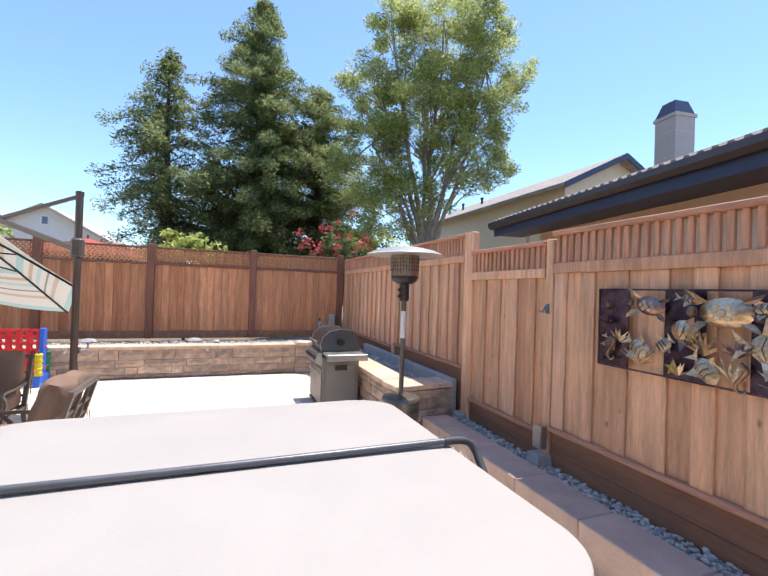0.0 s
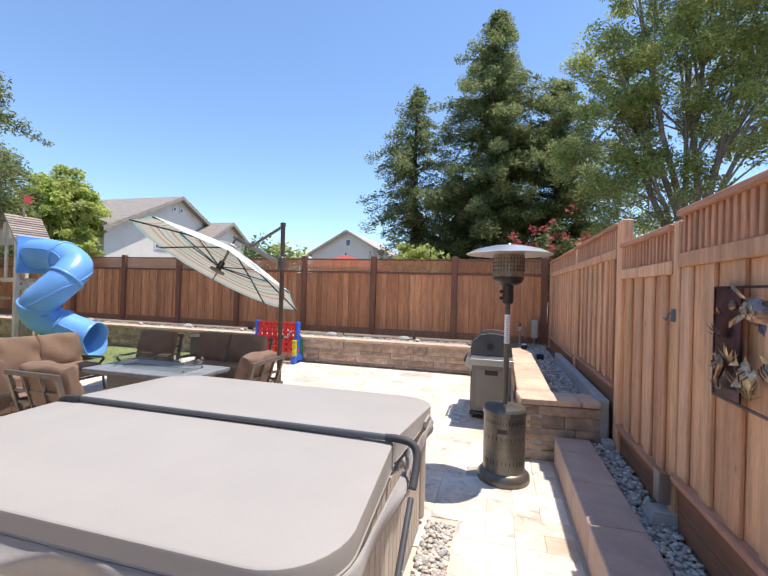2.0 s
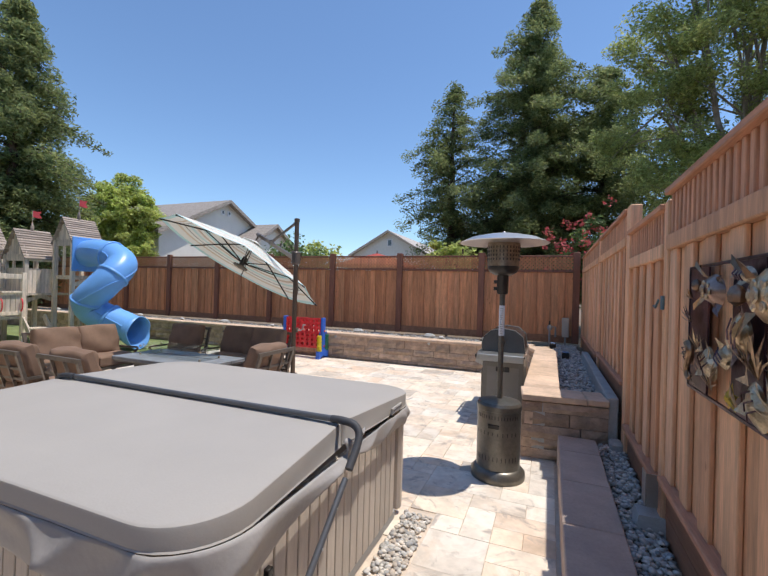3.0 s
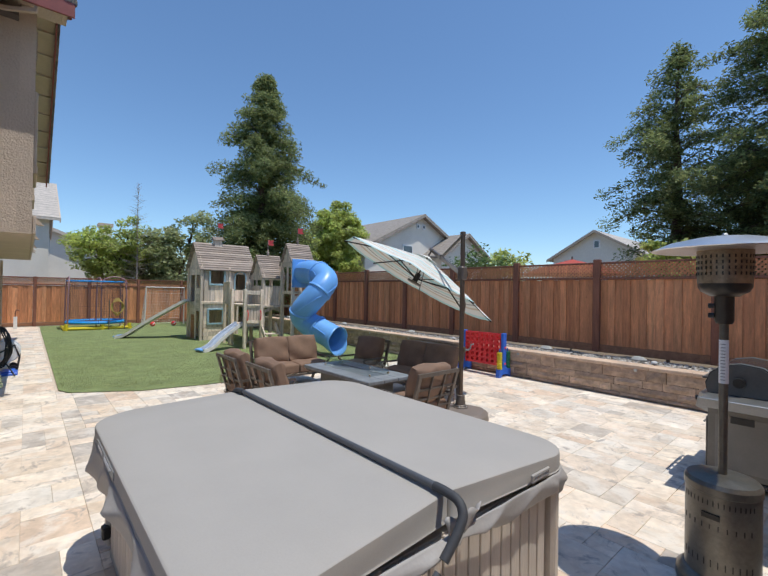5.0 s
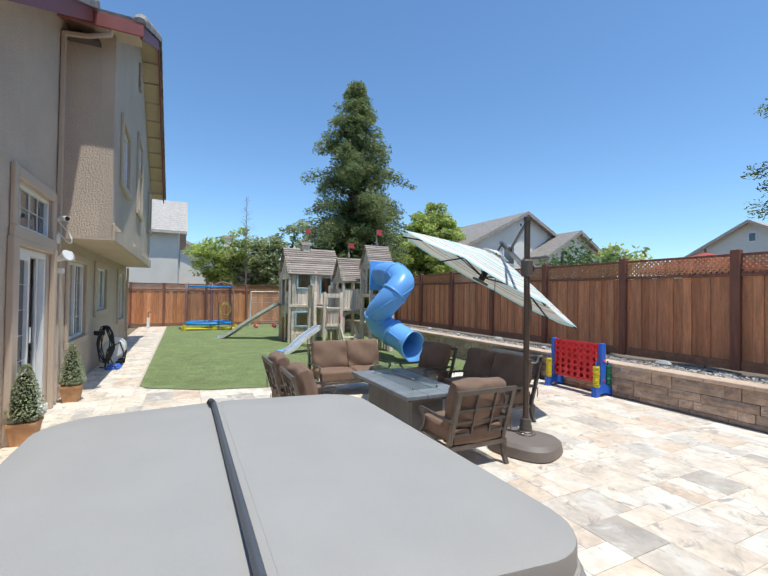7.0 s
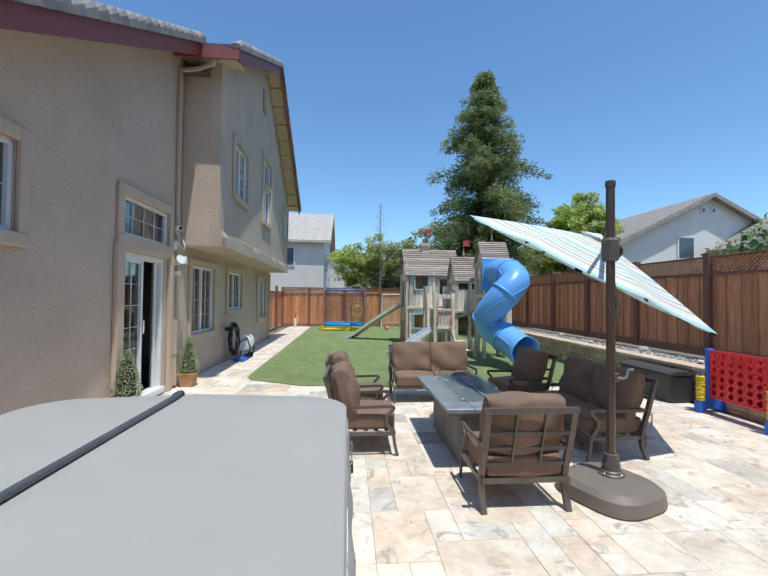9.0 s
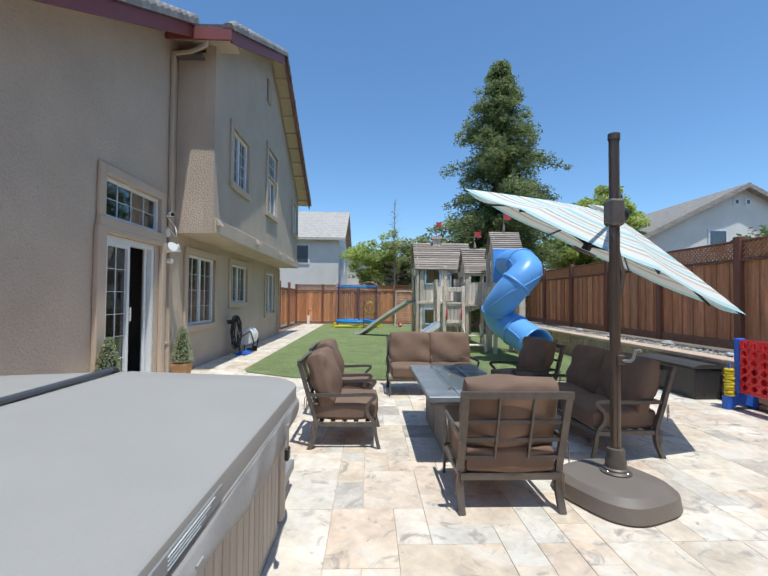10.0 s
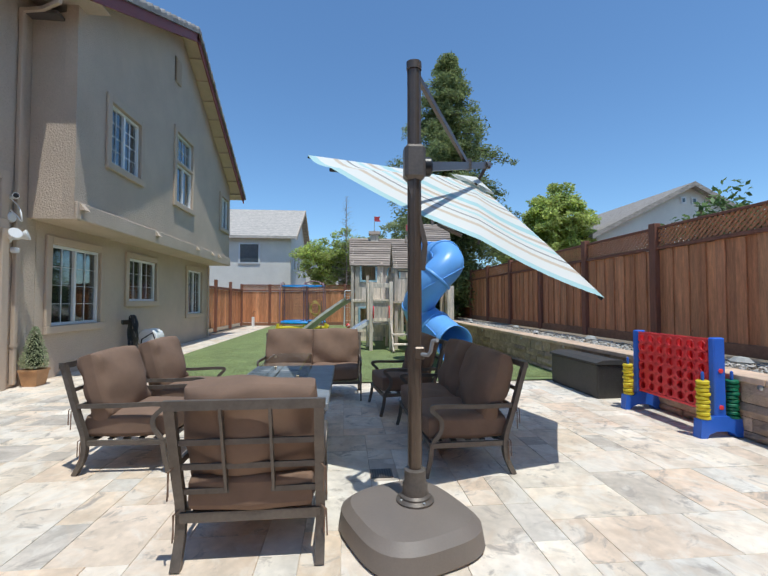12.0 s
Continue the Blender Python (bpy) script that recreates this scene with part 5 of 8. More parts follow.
    apex = c + nrm * 0.42
    dirs = [ax * math.cos(k * math.pi / 4) + ay * math.sin(k * math.pi / 4) for k in range(8)]
    vs, fs, uvs = [], [], []
    nr = 10
    col = 6
    for k in range(8):
        for j in range(col):
            f = j / col
            d = dirs[k] * (1 - f) + dirs[(k + 1) % 8] * f
            for i in range(nr + 1):
                q = i / nr
                h = 0.42 * (1 - q ** 1.15) - 0.035 * math.sin(math.pi * f) * q * (1 - 0.3 * q)
                vs.append(c + d * R * q + nrm * h)
    for k in range(8 * col):
        k2 = (k + 1) % (8 * col)
        for i in range(nr):
            fs.append((k * (nr + 1) + i, k * (nr + 1) + i + 1, k2 * (nr + 1) + i + 1, k2 * (nr + 1) + i))
    cm = bpy.data.materials.new("striped_canopy")
    cm.use_nodes = True
    N, L = cm.node_tree.nodes, cm.node_tree.links
    bs = N["Principled BSDF"]
    bs.inputs["Roughness"].default_value = 0.85
    uv = N.new("ShaderNodeUVMap")
    sx = N.new("ShaderNodeSeparateXYZ")
    L.new(uv.outputs[0], sx.inputs[0])
    fr = N.new("ShaderNodeMath")
    fr.operation = "FRACT"
    L.new(sx.outputs[0], fr.inputs[0])
    rp = N.new("ShaderNodeValToRGB")
    rp.color_ramp.interpolation = "CONSTANT"
    cols = [(0.0, (0.8, 0.79, 0.74)), (0.16, (0.47, 0.68, 0.68)), (0.3, (0.8, 0.79, 0.74)), (0.4, (0.62, 0.5, 0.38)), (0.47, (0.8, 0.79, 0.74)), (0.55, (0.55, 0.72, 0.7)), (0.62, (0.8, 0.79, 0.74)), (0.72, (0.35, 0.33, 0.3)), (0.755, (0.8, 0.79, 0.74)), (0.86, (0.66, 0.55, 0.42)), (0.93, (0.8, 0.79, 0.74))]
    e = rp.color_ramp.elements
    e[0].position, e[0].color = cols[0][0], (*cols[0][1], 1)
    e[1].position, e[1].color = cols[1][0], (*cols[1][1], 1)
    for p, q in cols[2:]:
        z = e.new(p)
        z.color = (*q, 1)
    L.new(fr.outputs[0], rp.inputs[0])
    L.new(rp.outputs[0], bs.inputs["Base Color"])
    tr_ = N.new("ShaderNodeBsdfTranslucent")
    L.new(rp.outputs[0], tr_.inputs[0])
    mx = N.new("ShaderNodeMixShader")
    mx.inputs[0].default_value = 0.17
    L.new(bs.outputs[0], mx.inputs[1])
    L.new(tr_.outputs[0], mx.inputs[2])
    L.new(mx.outputs[0], N["Material Output"].inputs["Surface"])
    me = mesh("canopy", vs, fs, cm, True)
    ul = me.uv_layers.new(name="UVMap")
    ncol = nr + 1
    for p in me.polygons:
        kk = min(v // ncol for v in p.vertices)
        kk = 0 if (max(v // ncol for v in p.vertices) - kk) > 2 else kk
        wedge = (kk // col) if (max(v // ncol for v in p.vertices) - min(v // ncol for v in p.vertices)) <= 2 else 7
        md_ = (dirs[wedge] + dirs[(wedge + 1) % 8]).normalized()
        for li in p.loop_indices:
            v = Vector(me.vertices[me.loops[li].vertex_index].co) - c
            ul.data[li].uv = (v.dot(md_) / 0.62, 0)
    cp = put("canopy", me, u, "striped fabric canopy in teal, tan and white")
    vt = Shape()
    k = []
    for j in range(16):
        a = 2 * math.pi * j / 16
        k.append(c + (ax * math.cos(a) + ay * math.sin(a)) * 0.22 + nrm * 0.41)
    vt.add(k + [apex + nrm * 0.06], [(j, (j + 1) % 16, 16) for j in range(16)])
    vt.done("vent", cm, cp)
    hub = c + nrm * 0.02
    hb = Shape().tube([hub - nrm * 0.06, hub + nrm * 0.1], 0.05, 12).done("hub", BLACKMET, u, smooth=True)
    Shape().tube([hub - nrm * 0.1, hub - nrm * 0.07], 0.13, 18).done("lamp_disc", BRONZE, u, "round bronze disc under the hub", smooth=True)
    Shape().tube([hub, end], 0.016, 8).done("stem", MAST, u)
    for k in range(8):
        d = dirs[k]
        pts = [c + d * R * q + nrm * (0.42 * (1 - q ** 1.15) - 0.018) for q in (0.06, 0.5, 0.995)]
        rb = Shape().tube(pts, 0.009, flat=(0.007, 0.011)).done("rib", BLACKMET, u)
        Shape().tube([hub + d * 0.05, c + d * R * 0.52 + nrm * 0.19], 0.006, flat=(0.006, 0.008)).done("strut", BLACKMET, rb)


umbrella()


# ---- garden furniture ----
def pillow(w, d, h, k=3, puff=0.3, wr=0.0, seed=0):
    """A stuffed cushion: w along x, d along y, h along z, centred."""
    s = Shape()
    vs, fs = [], []
    n = 14
    rr = random.Random(seed)
    ph = [rr.random() * 6 for _ in range(4)]
    for side in (1, -1):
        for j in range(n + 1):
            for i in range(n + 1):
                u, v = -1 + 2 * i / n, -1 + 2 * j / n
                su, sv = math.sin(u * math.pi / 2), math.sin(v * math.pi / 2)
                e = (1 - abs(su) ** 3.5) ** 0.5 * (1 - abs(sv) ** 3.5) ** 0.5
                fold = wr * (math.sin(5 * u + ph[0] + 2 * v) * math.cos(3 * v + ph[1]) + 0.5 * math.sin(9 * v + 4 * u * u * v + ph[2]) * abs(u) + 0.45 * math.sin(11 * u * v + ph[3]) + 0.5 * math.sin(12 * (u + 0.4 * v) + ph[0]) * max(0, abs(v) - 0.3)) * e ** 0.5
                th = d / 2 * (1 - puff + puff * e) * (1 if 0 < i < n and 0 < j < n else 0.75) + fold
                pinch = 1 - 0.035 * (abs(su) * abs(sv))
                vs.append((su * w / 2 * (1 - 0.02 * sv * sv) * pinch, side * th, sv * h / 2 * (1 - 0.03 * su * su) * pinch))
    m = (n + 1) ** 2
    for j in range(n):
        for i in range(n):
            a = j * (n + 1) + i
            fs.append((a, a + 1, a + n + 2, a + n + 1)[::-1])
            fs.append((a + m, a + m + 1, a + m + n + 2, a + m + n + 1))
    edge = [i for i in range(n + 1)] + [j * (n + 1) + n for j in range(1, n + 1)] + [n * (n + 1) + i for i in range(n - 1, -1, -1)] + [j * (n + 1) for j in range(n - 1, 0, -1)]
    for a, b in zip(edge, edge[1:] + edge[:1]):
        fs.append((a, b, b + m, a + m)[::-1] if True else 0)
    return vs, fs


def cushion(name, parent, w, d, h, m, label="", seed=0, puff=0.35, wr=0.006):
    vs, fs = pillow(w, d, h, puff=puff, wr=wr, seed=seed)
    me = mesh(name, vs, fs, CUSHION, True)
    me.set_sharp_from_angle(angle=radians(60))
    o = put(name, me, parent, label)
    o.matrix_local = m
    return o


def seat_thing(name, seats, label, group=""):
    """A deep seat with a slatted metal frame, facing local -y, with its back legs at y = 0; origin under the middle of the back."""
    W = 0.67 * seats - (0.04 if seats > 1 else 0)
    t = thing(name, (0, 0, 0), label, "outdoor sofa" if seats > 1 else "outdoor armchair", group)
    h = W / 2
    by = lambda z: 0.15 * (z - 0.3) / 0.52
    top = 0.8
    for sg in (-1, 1):
        x = sg * h
        Shape().tube(smoothpath([(x, 0.05, 0), (x, -0.01, 0.14), (x, -0.01, 0.28), (x, by(0.45), 0.45), (x, by(top), top)], 4), 0.02, flat=(0.023, 0.017)).done("back_leg", BRONZE, t)
        Shape().tube(smoothpath([(x, -0.61, 0), (x, -0.58, 0.12), (x, -0.56, 0.24), (x, -0.5, 0.33), (x, -0.5, 0.41), (x, -0.57, 0.49), (x, -0.5, 0.508), (x, -0.25, 0.5), (x, by(0.5) - 0.01, 0.5)], 4), 0.02, flat=(0.016, 0.009)).done("arm", BRONZE, t)
        Shape().tube([(x, -0.57, 0.23), (x, 0.0, 0.23)], 0.01, flat=(0.013, 0.018)).done("side_rail", BRONZE, t)
    Shape().tube([(-h, -0.575, 0.23), (h, -0.575, 0.23)], 0.01, flat=(0.013, 0.018)).done("front_rail", BRONZE, t)
    Shape().tube([(-h, 0.0, 0.23), (h, 0.0, 0.23)], 0.01, flat=(0.013, 0.024)).done("rear_rail", BRONZE, t)
    Shape().tube([(-h - 0.03, by(top), top), (h + 0.03, by(top), top)], 0.01, flat=(0.016, 0.022)).done("top_rail", BRONZE, t)
    for k in range(5):
        y = -0.5 + 0.11 * k
        Shape().tube([(-h + 0.045, y, 0.246), (h - 0.045, y, 0.246)], 0.01, flat=(0.022, 0.004)).done("seat_slat", BRONZE, t)
    for z in (0.36, 0.49, 0.615):
        Shape().tube([(-h, by(z), z), (h, by(z), z)], 0.01, flat=(0.008, 0.0135)).done("back_slat", BRONZE, t)
    for k in range(1, 2 * seats + (1 if seats == 1 else 1)):
        x = -h + 2 * h * k / (2 * seats + 1)
        Shape().tube([(x, by(0.36) + 0.003, 0.36), (x, by(top) + 0.003, top - 0.01)], 0.01, flat=(0.0155, 0.007)).done("back_bar", BRONZE, t)
    w = (W - 0.05) / seats
    for k in range(seats):
        x = -h + 0.025 + (k + 0.5) * w
        cushion("seat_cushion", t, w + 0.005, 0.2, 0.63, Matrix.Translation((x, -0.285, 0.342)) @ Matrix.Rotation(radians(90), 4, "X"), "brown fabric seat cushion", k + seats, 0.3, 0.006)
        cushion("back_cushion", t, w + 0.03, 0.24, 0.53, Matrix.Translation((x, -0.055, 0.63)) @ Matrix.Rotation(radians(-16), 4, "X"), "puffy brown fabric back cushion", k + 3 + seats, 0.6, 0.026)
    for sg in (-1, 1):
        for z in (0.27, 0.5):
            s = Shape()
            s.tube([(sg * h, by(z) + 0.01, z), (sg * (h + 0.025), by(z) + 0.03, z - 0.02), (sg * (h + 0.02), by(z) + 0.035, z - 0.13)], 0.004, 5)
            s.tube([(sg * h, by(z) + 0.01, z), (sg * (h + 0.03), by(z) + 0.01, z - 0.03), (sg * (h + 0.035), by(z) + 0.01, z - 0.16)], 0.004, 5)
            s.done("tie", CUSHION, t)
    return t


grp = "seats round the fire table"
armchair = seat_thing("armchair", 1, "dark metal framed armchair with plump brown cushions beside the fire table", grp)
sofa = seat_thing("loveseat", 2, "dark metal framed two-seat sofa with plump brown cushions on the patio", grp)
# near the umbrella, its back to the house corner
armchair.matrix_basis = pose(-0.67, 4.875, 0, 0, 0, -90)
copy_thing(armchair, pose(-2.15, 3.42, 0, 0, 0, 179))
copy_thing(armchair, pose(-3.14, 3.38, 0, 0, 0, 180))
c3 = copy_thing(armchair, pose(-3.55, 6.28, 0, 0, 0, 8))
sofa.matrix_basis = pose(-4.48, 4.88, 0, 0, 0, 90)
copy_thing(sofa, pose(-2.2, 6.5, 0, 0, 0, 2))


def fire_table():
    t = thing("fire_table", (-2.15, 4.82, 0), "rectangular fire pit table with slate top on a grey base", "fire table")
    Shape().box(-0.62, 0.62, -0.22, 0.22, 0.0, 0.53, 0.01).done("base", BASEGREY, t, "grey panelled base")
    s = Shape()
    s.box(-0.82, 0.82, -0.4, -0.13, 0.55, 0.6, 0.008)
    s.box(-0.82, 0.82, 0.13, 0.4, 0.55, 0.6, 0.008)
    s.box(-0.82, -0.55, -0.128, 0.128, 0.55, 0.6, 0.008)
    s.box(0.55, 0.82, -0.128, 0.128, 0.55, 0.6, 0.008)
    s.done("top", SLATE, t, "mottled slate top")
    Shape().box(-0.8, 0.8, -0.38, 0.38, 0.525, 0.549, 0.004).done("apron", BASEGREY, t)
    Shape().box(-0.54, 0.54, -0.12, 0.12, 0.55, 0.592, 0.004).done("burner_cover", mat("burner_lid_slate", (0.15, 0.16, 0.17), 0.35, var=0.15, bump=0.2), t)
    for a, b, c, d in ((-0.56, 0.56, -0.175, -0.169), (-0.56, 0.56, 0.169, 0.175), (-0.56, -0.554, -0.168, 0.168), (0.554, 0.56, -0.168, 0.168)):
        o = Shape().box(a, b, c, d, 0.601, 0.76).done("wind_guard", CLEAR, t, "clear glass wind guard pane")
        o.visible_shadow = False
    for x in (-0.555, 0.555):
        for y in (-0.17, 0.17):
            Shape().box(x - 0.01, x + 0.01, y - 0.01, y + 0.01, 0.61, 0.635, 0.002).done("clip", BRASS, t)
            Shape().box(x - 0.01, x + 0.01, y - 0.01, y + 0.01, 0.72, 0.74, 0.002).done("clip", BRASS, t)
    for x in (-0.3, 0.3):
        Shape().box(x - 0.28, x + 0.28, -0.226, -0.221, 0.04, 0.5).done("panel", BASEGREY, t)


fire_table()


# ---- four-in-a-row lawn game ----
def lawn_game():
    g = thing("lawn_game", (-2.69, 8.83, 0), "large red and blue plastic lawn game with yellow and green rings", "lawn game")
    n_c, n_r = 7, 6
    w, z0, z1 = 0.94, 0.25, 0.9
    cw, ch = w / n_c, (z1 - z0) / n_r
    for y in (-0.045, 0.025):
        s = Shape()
        for i in range(n_c):
            for j in range(n_r):
                cx, cz = -w / 2 + (i + 0.5) * cw, z0 + (j + 0.5) * ch
                seg = 16
                ring_, sq = [], []
                for k in range(seg):
                    a = 2 * math.pi * (k + 0.5) / seg
                    ca, sa = math.cos(a), math.sin(a)
                    ring_.append((cx + 0.041 * ca, cz + 0.041 * sa))
                    m_ = max(abs(ca), abs(sa))
                    sq.append((cx + cw / 2 * ca / m_, cz + ch / 2 * sa / m_))
                vs = [(a, y, b) for a, b in ring_] + [(a, y, b) for a, b in sq] + [(a, y + 0.02, b) for a, b in ring_] + [(a, y + 0.02, b) for a, b in sq]
                fs = []
                for k in range(seg):
                    l = (k + 1) % seg
                    fs += [(k, l, seg + l, seg + k)[::-1], (2 * seg + k, 2 * seg + l, 3 * seg + l, 3 * seg + k), (k, 2 * seg + k, 2 * seg + l, l)]
                s.add(vs, fs)
                s.tube([(cx + 0.045 * math.cos(2 * math.pi * q / 16), y - 0.003, cz + 0.045 * math.sin(2 * math.pi * q / 16)) for q in range(17)], 0.005, 5, caps=False)
        s.box(-w / 2, w / 2, y, y + 0.02, z1, z1 + 0.012)
        s.done("grid_panel", REDG, g, "red grid panel with round holes")
    s = Shape()
    for i in range(n_c + 1):
        x = -w / 2 + i * cw
        s.box(x - 0.004, x + 0.004, -0.024, 0.024, z0, z1)
    s.done("dividers", REDG, g)
    Shape().box(-w / 2, w / 2, -0.05, 0.05, z0 - 0.03, z0 - 0.002, 0.006).done("release_bar", REDG, g)
    for sg in (-1, 1):
        x = sg * (w / 2 + 0.045)
        lg = Shape()
        lg.box(x - 0.035, x + 0.035, -0.06, 0.06, 0.1, 0.93, 0.012)
        lg.prism([(-0.22, 0.0), (-0.15, 0.0), (-0.13, 0.035), (-0.06, 0.06), (0.06, 0.06), (0.13, 0.035), (0.15, 0.0), (0.22, 0.0), (0.205, 0.17), (0.1, 0.17), (0.07, 0.2), (-0.07, 0.2), (-0.1, 0.17), (-0.205, 0.17)], x - 0.045, x + 0.045, "x")
        side = lg.done("end_stand", BLUEG, g, "blue plastic end stand")
        for z in (0.28, 0.62):
            Shape().lathe([(0.022, 0), (0.022, 0.01), (0.01, 0.015)], 12, m=Matrix.Translation((x + sg * 0.036, 0, z)) @ Matrix.Rotation(radians(90 * sg), 4, "Y")).done("screw", REDG, side)
        for y, colr, lab in ((-0.15, YELG, "stack of yellow rings"), (0.15, GREENG if sg > 0 else YELG, "stack of plastic rings")):
            if sg < 0 and y > 0:
                continue
            Shape().lathe([(0.014, 0.15), (0.014, 0.6), (0.008, 0.61)], 10, (x, y, 0)).done("peg", BLUEG, g)
            for k in range(10):
                o = Shape().lathe([(0.046, 0), (0.055, 0.006), (0.055, 0.026), (0.046, 0.033), (0.02, 0.033), (0.02, 0)], 16).done("ring", colr, g, smooth=True)
                o.location = (x + 0.004 * math.sin(k * 2.3), y + 0.004 * math.cos(k * 3.1), 0.17 + k * 0.0365)
                o.rotation_euler = (radians(2 * math.sin(k * 5)), radians(2 * math.cos(k * 4)), 0)


lawn_game()


def storage_box():
    b = thing("deck_box", (-4.3, 8.81, 0), "dark grey resin wicker storage box against the block wall", "storage box")
    s = Shape().box(-0.6, 0.6, -0.2, 0.2, 0.0, 0.44, 0.015)
    s.done("body", WICKER, b, "woven dark resin body")
    w = Shape()
    for j in range(11):
        for i in range(12):
            y = -0.19 + i * 0.0325
            w.box(0.6, 0.607, y, y + 0.018, 0.03 + j * 0.036 + (0.018 if i % 2 else 0), 0.055 + j * 0.036 + (0.018 if i % 2 else 0))
    w.done("weave", WICKER, b)
    l = Shape().prism([(-0.22, 0.44), (0.22, 0.44), (0.22, 0.465), (0.12, 0.5), (-0.12, 0.5), (-0.22, 0.465)][::-1], -0.62, 0.62, "x")
    l.done("lid", WICKER, b, "smooth dark domed lid")


storage_box()


# ---- patio heater ----
def heater():
    h = thing("patio_heater", (2.27, 4.34, 0), "bronze mushroom patio heater with a reflector dish, on the stone patio", "patio heater")
    s = Shape().lathe([(0.232, 0), (0.236, 0.02), (0.232, 0.06), (0.203, 0.09), (0.19, 0.1)], 40)
    s.done("foot_ring", GUN, h, smooth=True)
    s = Shape().lathe([(0.188, 0.1), (0.188, 0.6), (0.194, 0.605), (0.194, 0.645), (0.18, 0.668), (0.095, 0.685), (0.045, 0.69)], 40)
    tk = s.done("tank_housing", GUN, h, "hammered bronze tank housing", smooth=True, sharp=30)
    for z, n, hh in ((0.18, 12, 0.04), (0.54, 16, 0.03), (0.4, 10, 0.03)):
        for k in range(n):
            m_ = Matrix.Rotation(-2.6 + k * 2.2 / n, 4, "Z")
            Shape().box(0.186, 0.19, -0.003, 0.003, z, z + hh, 0, m_).done("vent_slot", BLACKMET, tk)
    m_ = Matrix.Rotation(radians(-97), 4, "Z")
    Shape().box(0.184, 0.198, -0.045, 0.045, 0.465, 0.495, 0.0, m_).done("door_grip", BLACKMET, tk)
    Shape().lathe([(0.024, 0.68), (0.024, 1.66)], 18, ).done("pole", GUN, h, smooth=True)
    Shape().lathe([(0.0252, 1.25), (0.0252, 1.52)], 18).done("pole_label", VINYL, h, "white warning sticker with fine print")
    b = Shape()
    for k in range(12):
        b.box(-0.012, 0.012, -0.0262, -0.0245, 1.27 + k * 0.02, 1.275 + k * 0.02)
    b.done("print_bars", PLASTGREY, h)
    Shape().lathe([(0.04, 1.62), (0.05, 1.64), (0.05, 1.79), (0.062, 1.81)], 20).done("valve_box", BLACKMET, h, smooth=True)
    for z in (1.67, 1.73):
        Shape().lathe([(0.016, 0), (0.016, 0.03)], 12, m=Matrix.Translation((-0.045, -0.02, z)) @ Matrix.Rotation(radians(-90), 4, "Y")).done("knob", BLACKMET, h)
    Shape().lathe([(0.07, 1.79), (0.12, 1.82), (0.136, 1.85), (0.136, 1.87)], 28).done("burner_bowl", BLACKMET, h, smooth=True)
    em = Shape()
    em.lathe([(0.138, 1.87), (0.142, 2.08)], 32)
    em.done("emitter_screen", mat("emitter_bronze", (0.26, 0.2, 0.14), 0.4, 0.6, var=0.3, scale=20), h, "bronze perforated emitter screen", smooth=True)
    hole = mesh("perforation", *(lambda q: (q.v, q.f))(Shape().box(0.1405, 0.1435, -0.004, 0.004, 0, 0.02)), BLACKMET)
    for k in range(30):
        for z in range(4):
            put("perforation", hole, h, loc=(0, 0, 1.92 + z * 0.035)).rotation_euler = (0, 0, k * 2 * math.pi / 30)
    n = 40
    d = Shape()
    d.lathe([(0.385, 2.075), (0.39, 2.08), (0.29, 2.125), (0.15, 2.155), (0.0, 2.165)], n)
    d.done("reflector_dish", ALU, h, "shallow aluminium reflector dish", smooth=True)
    Shape().lathe([(0.02, 2.155), (0.02, 2.175), (0.008, 2.185)], 12).done("finial", STEEL, h)


heater()


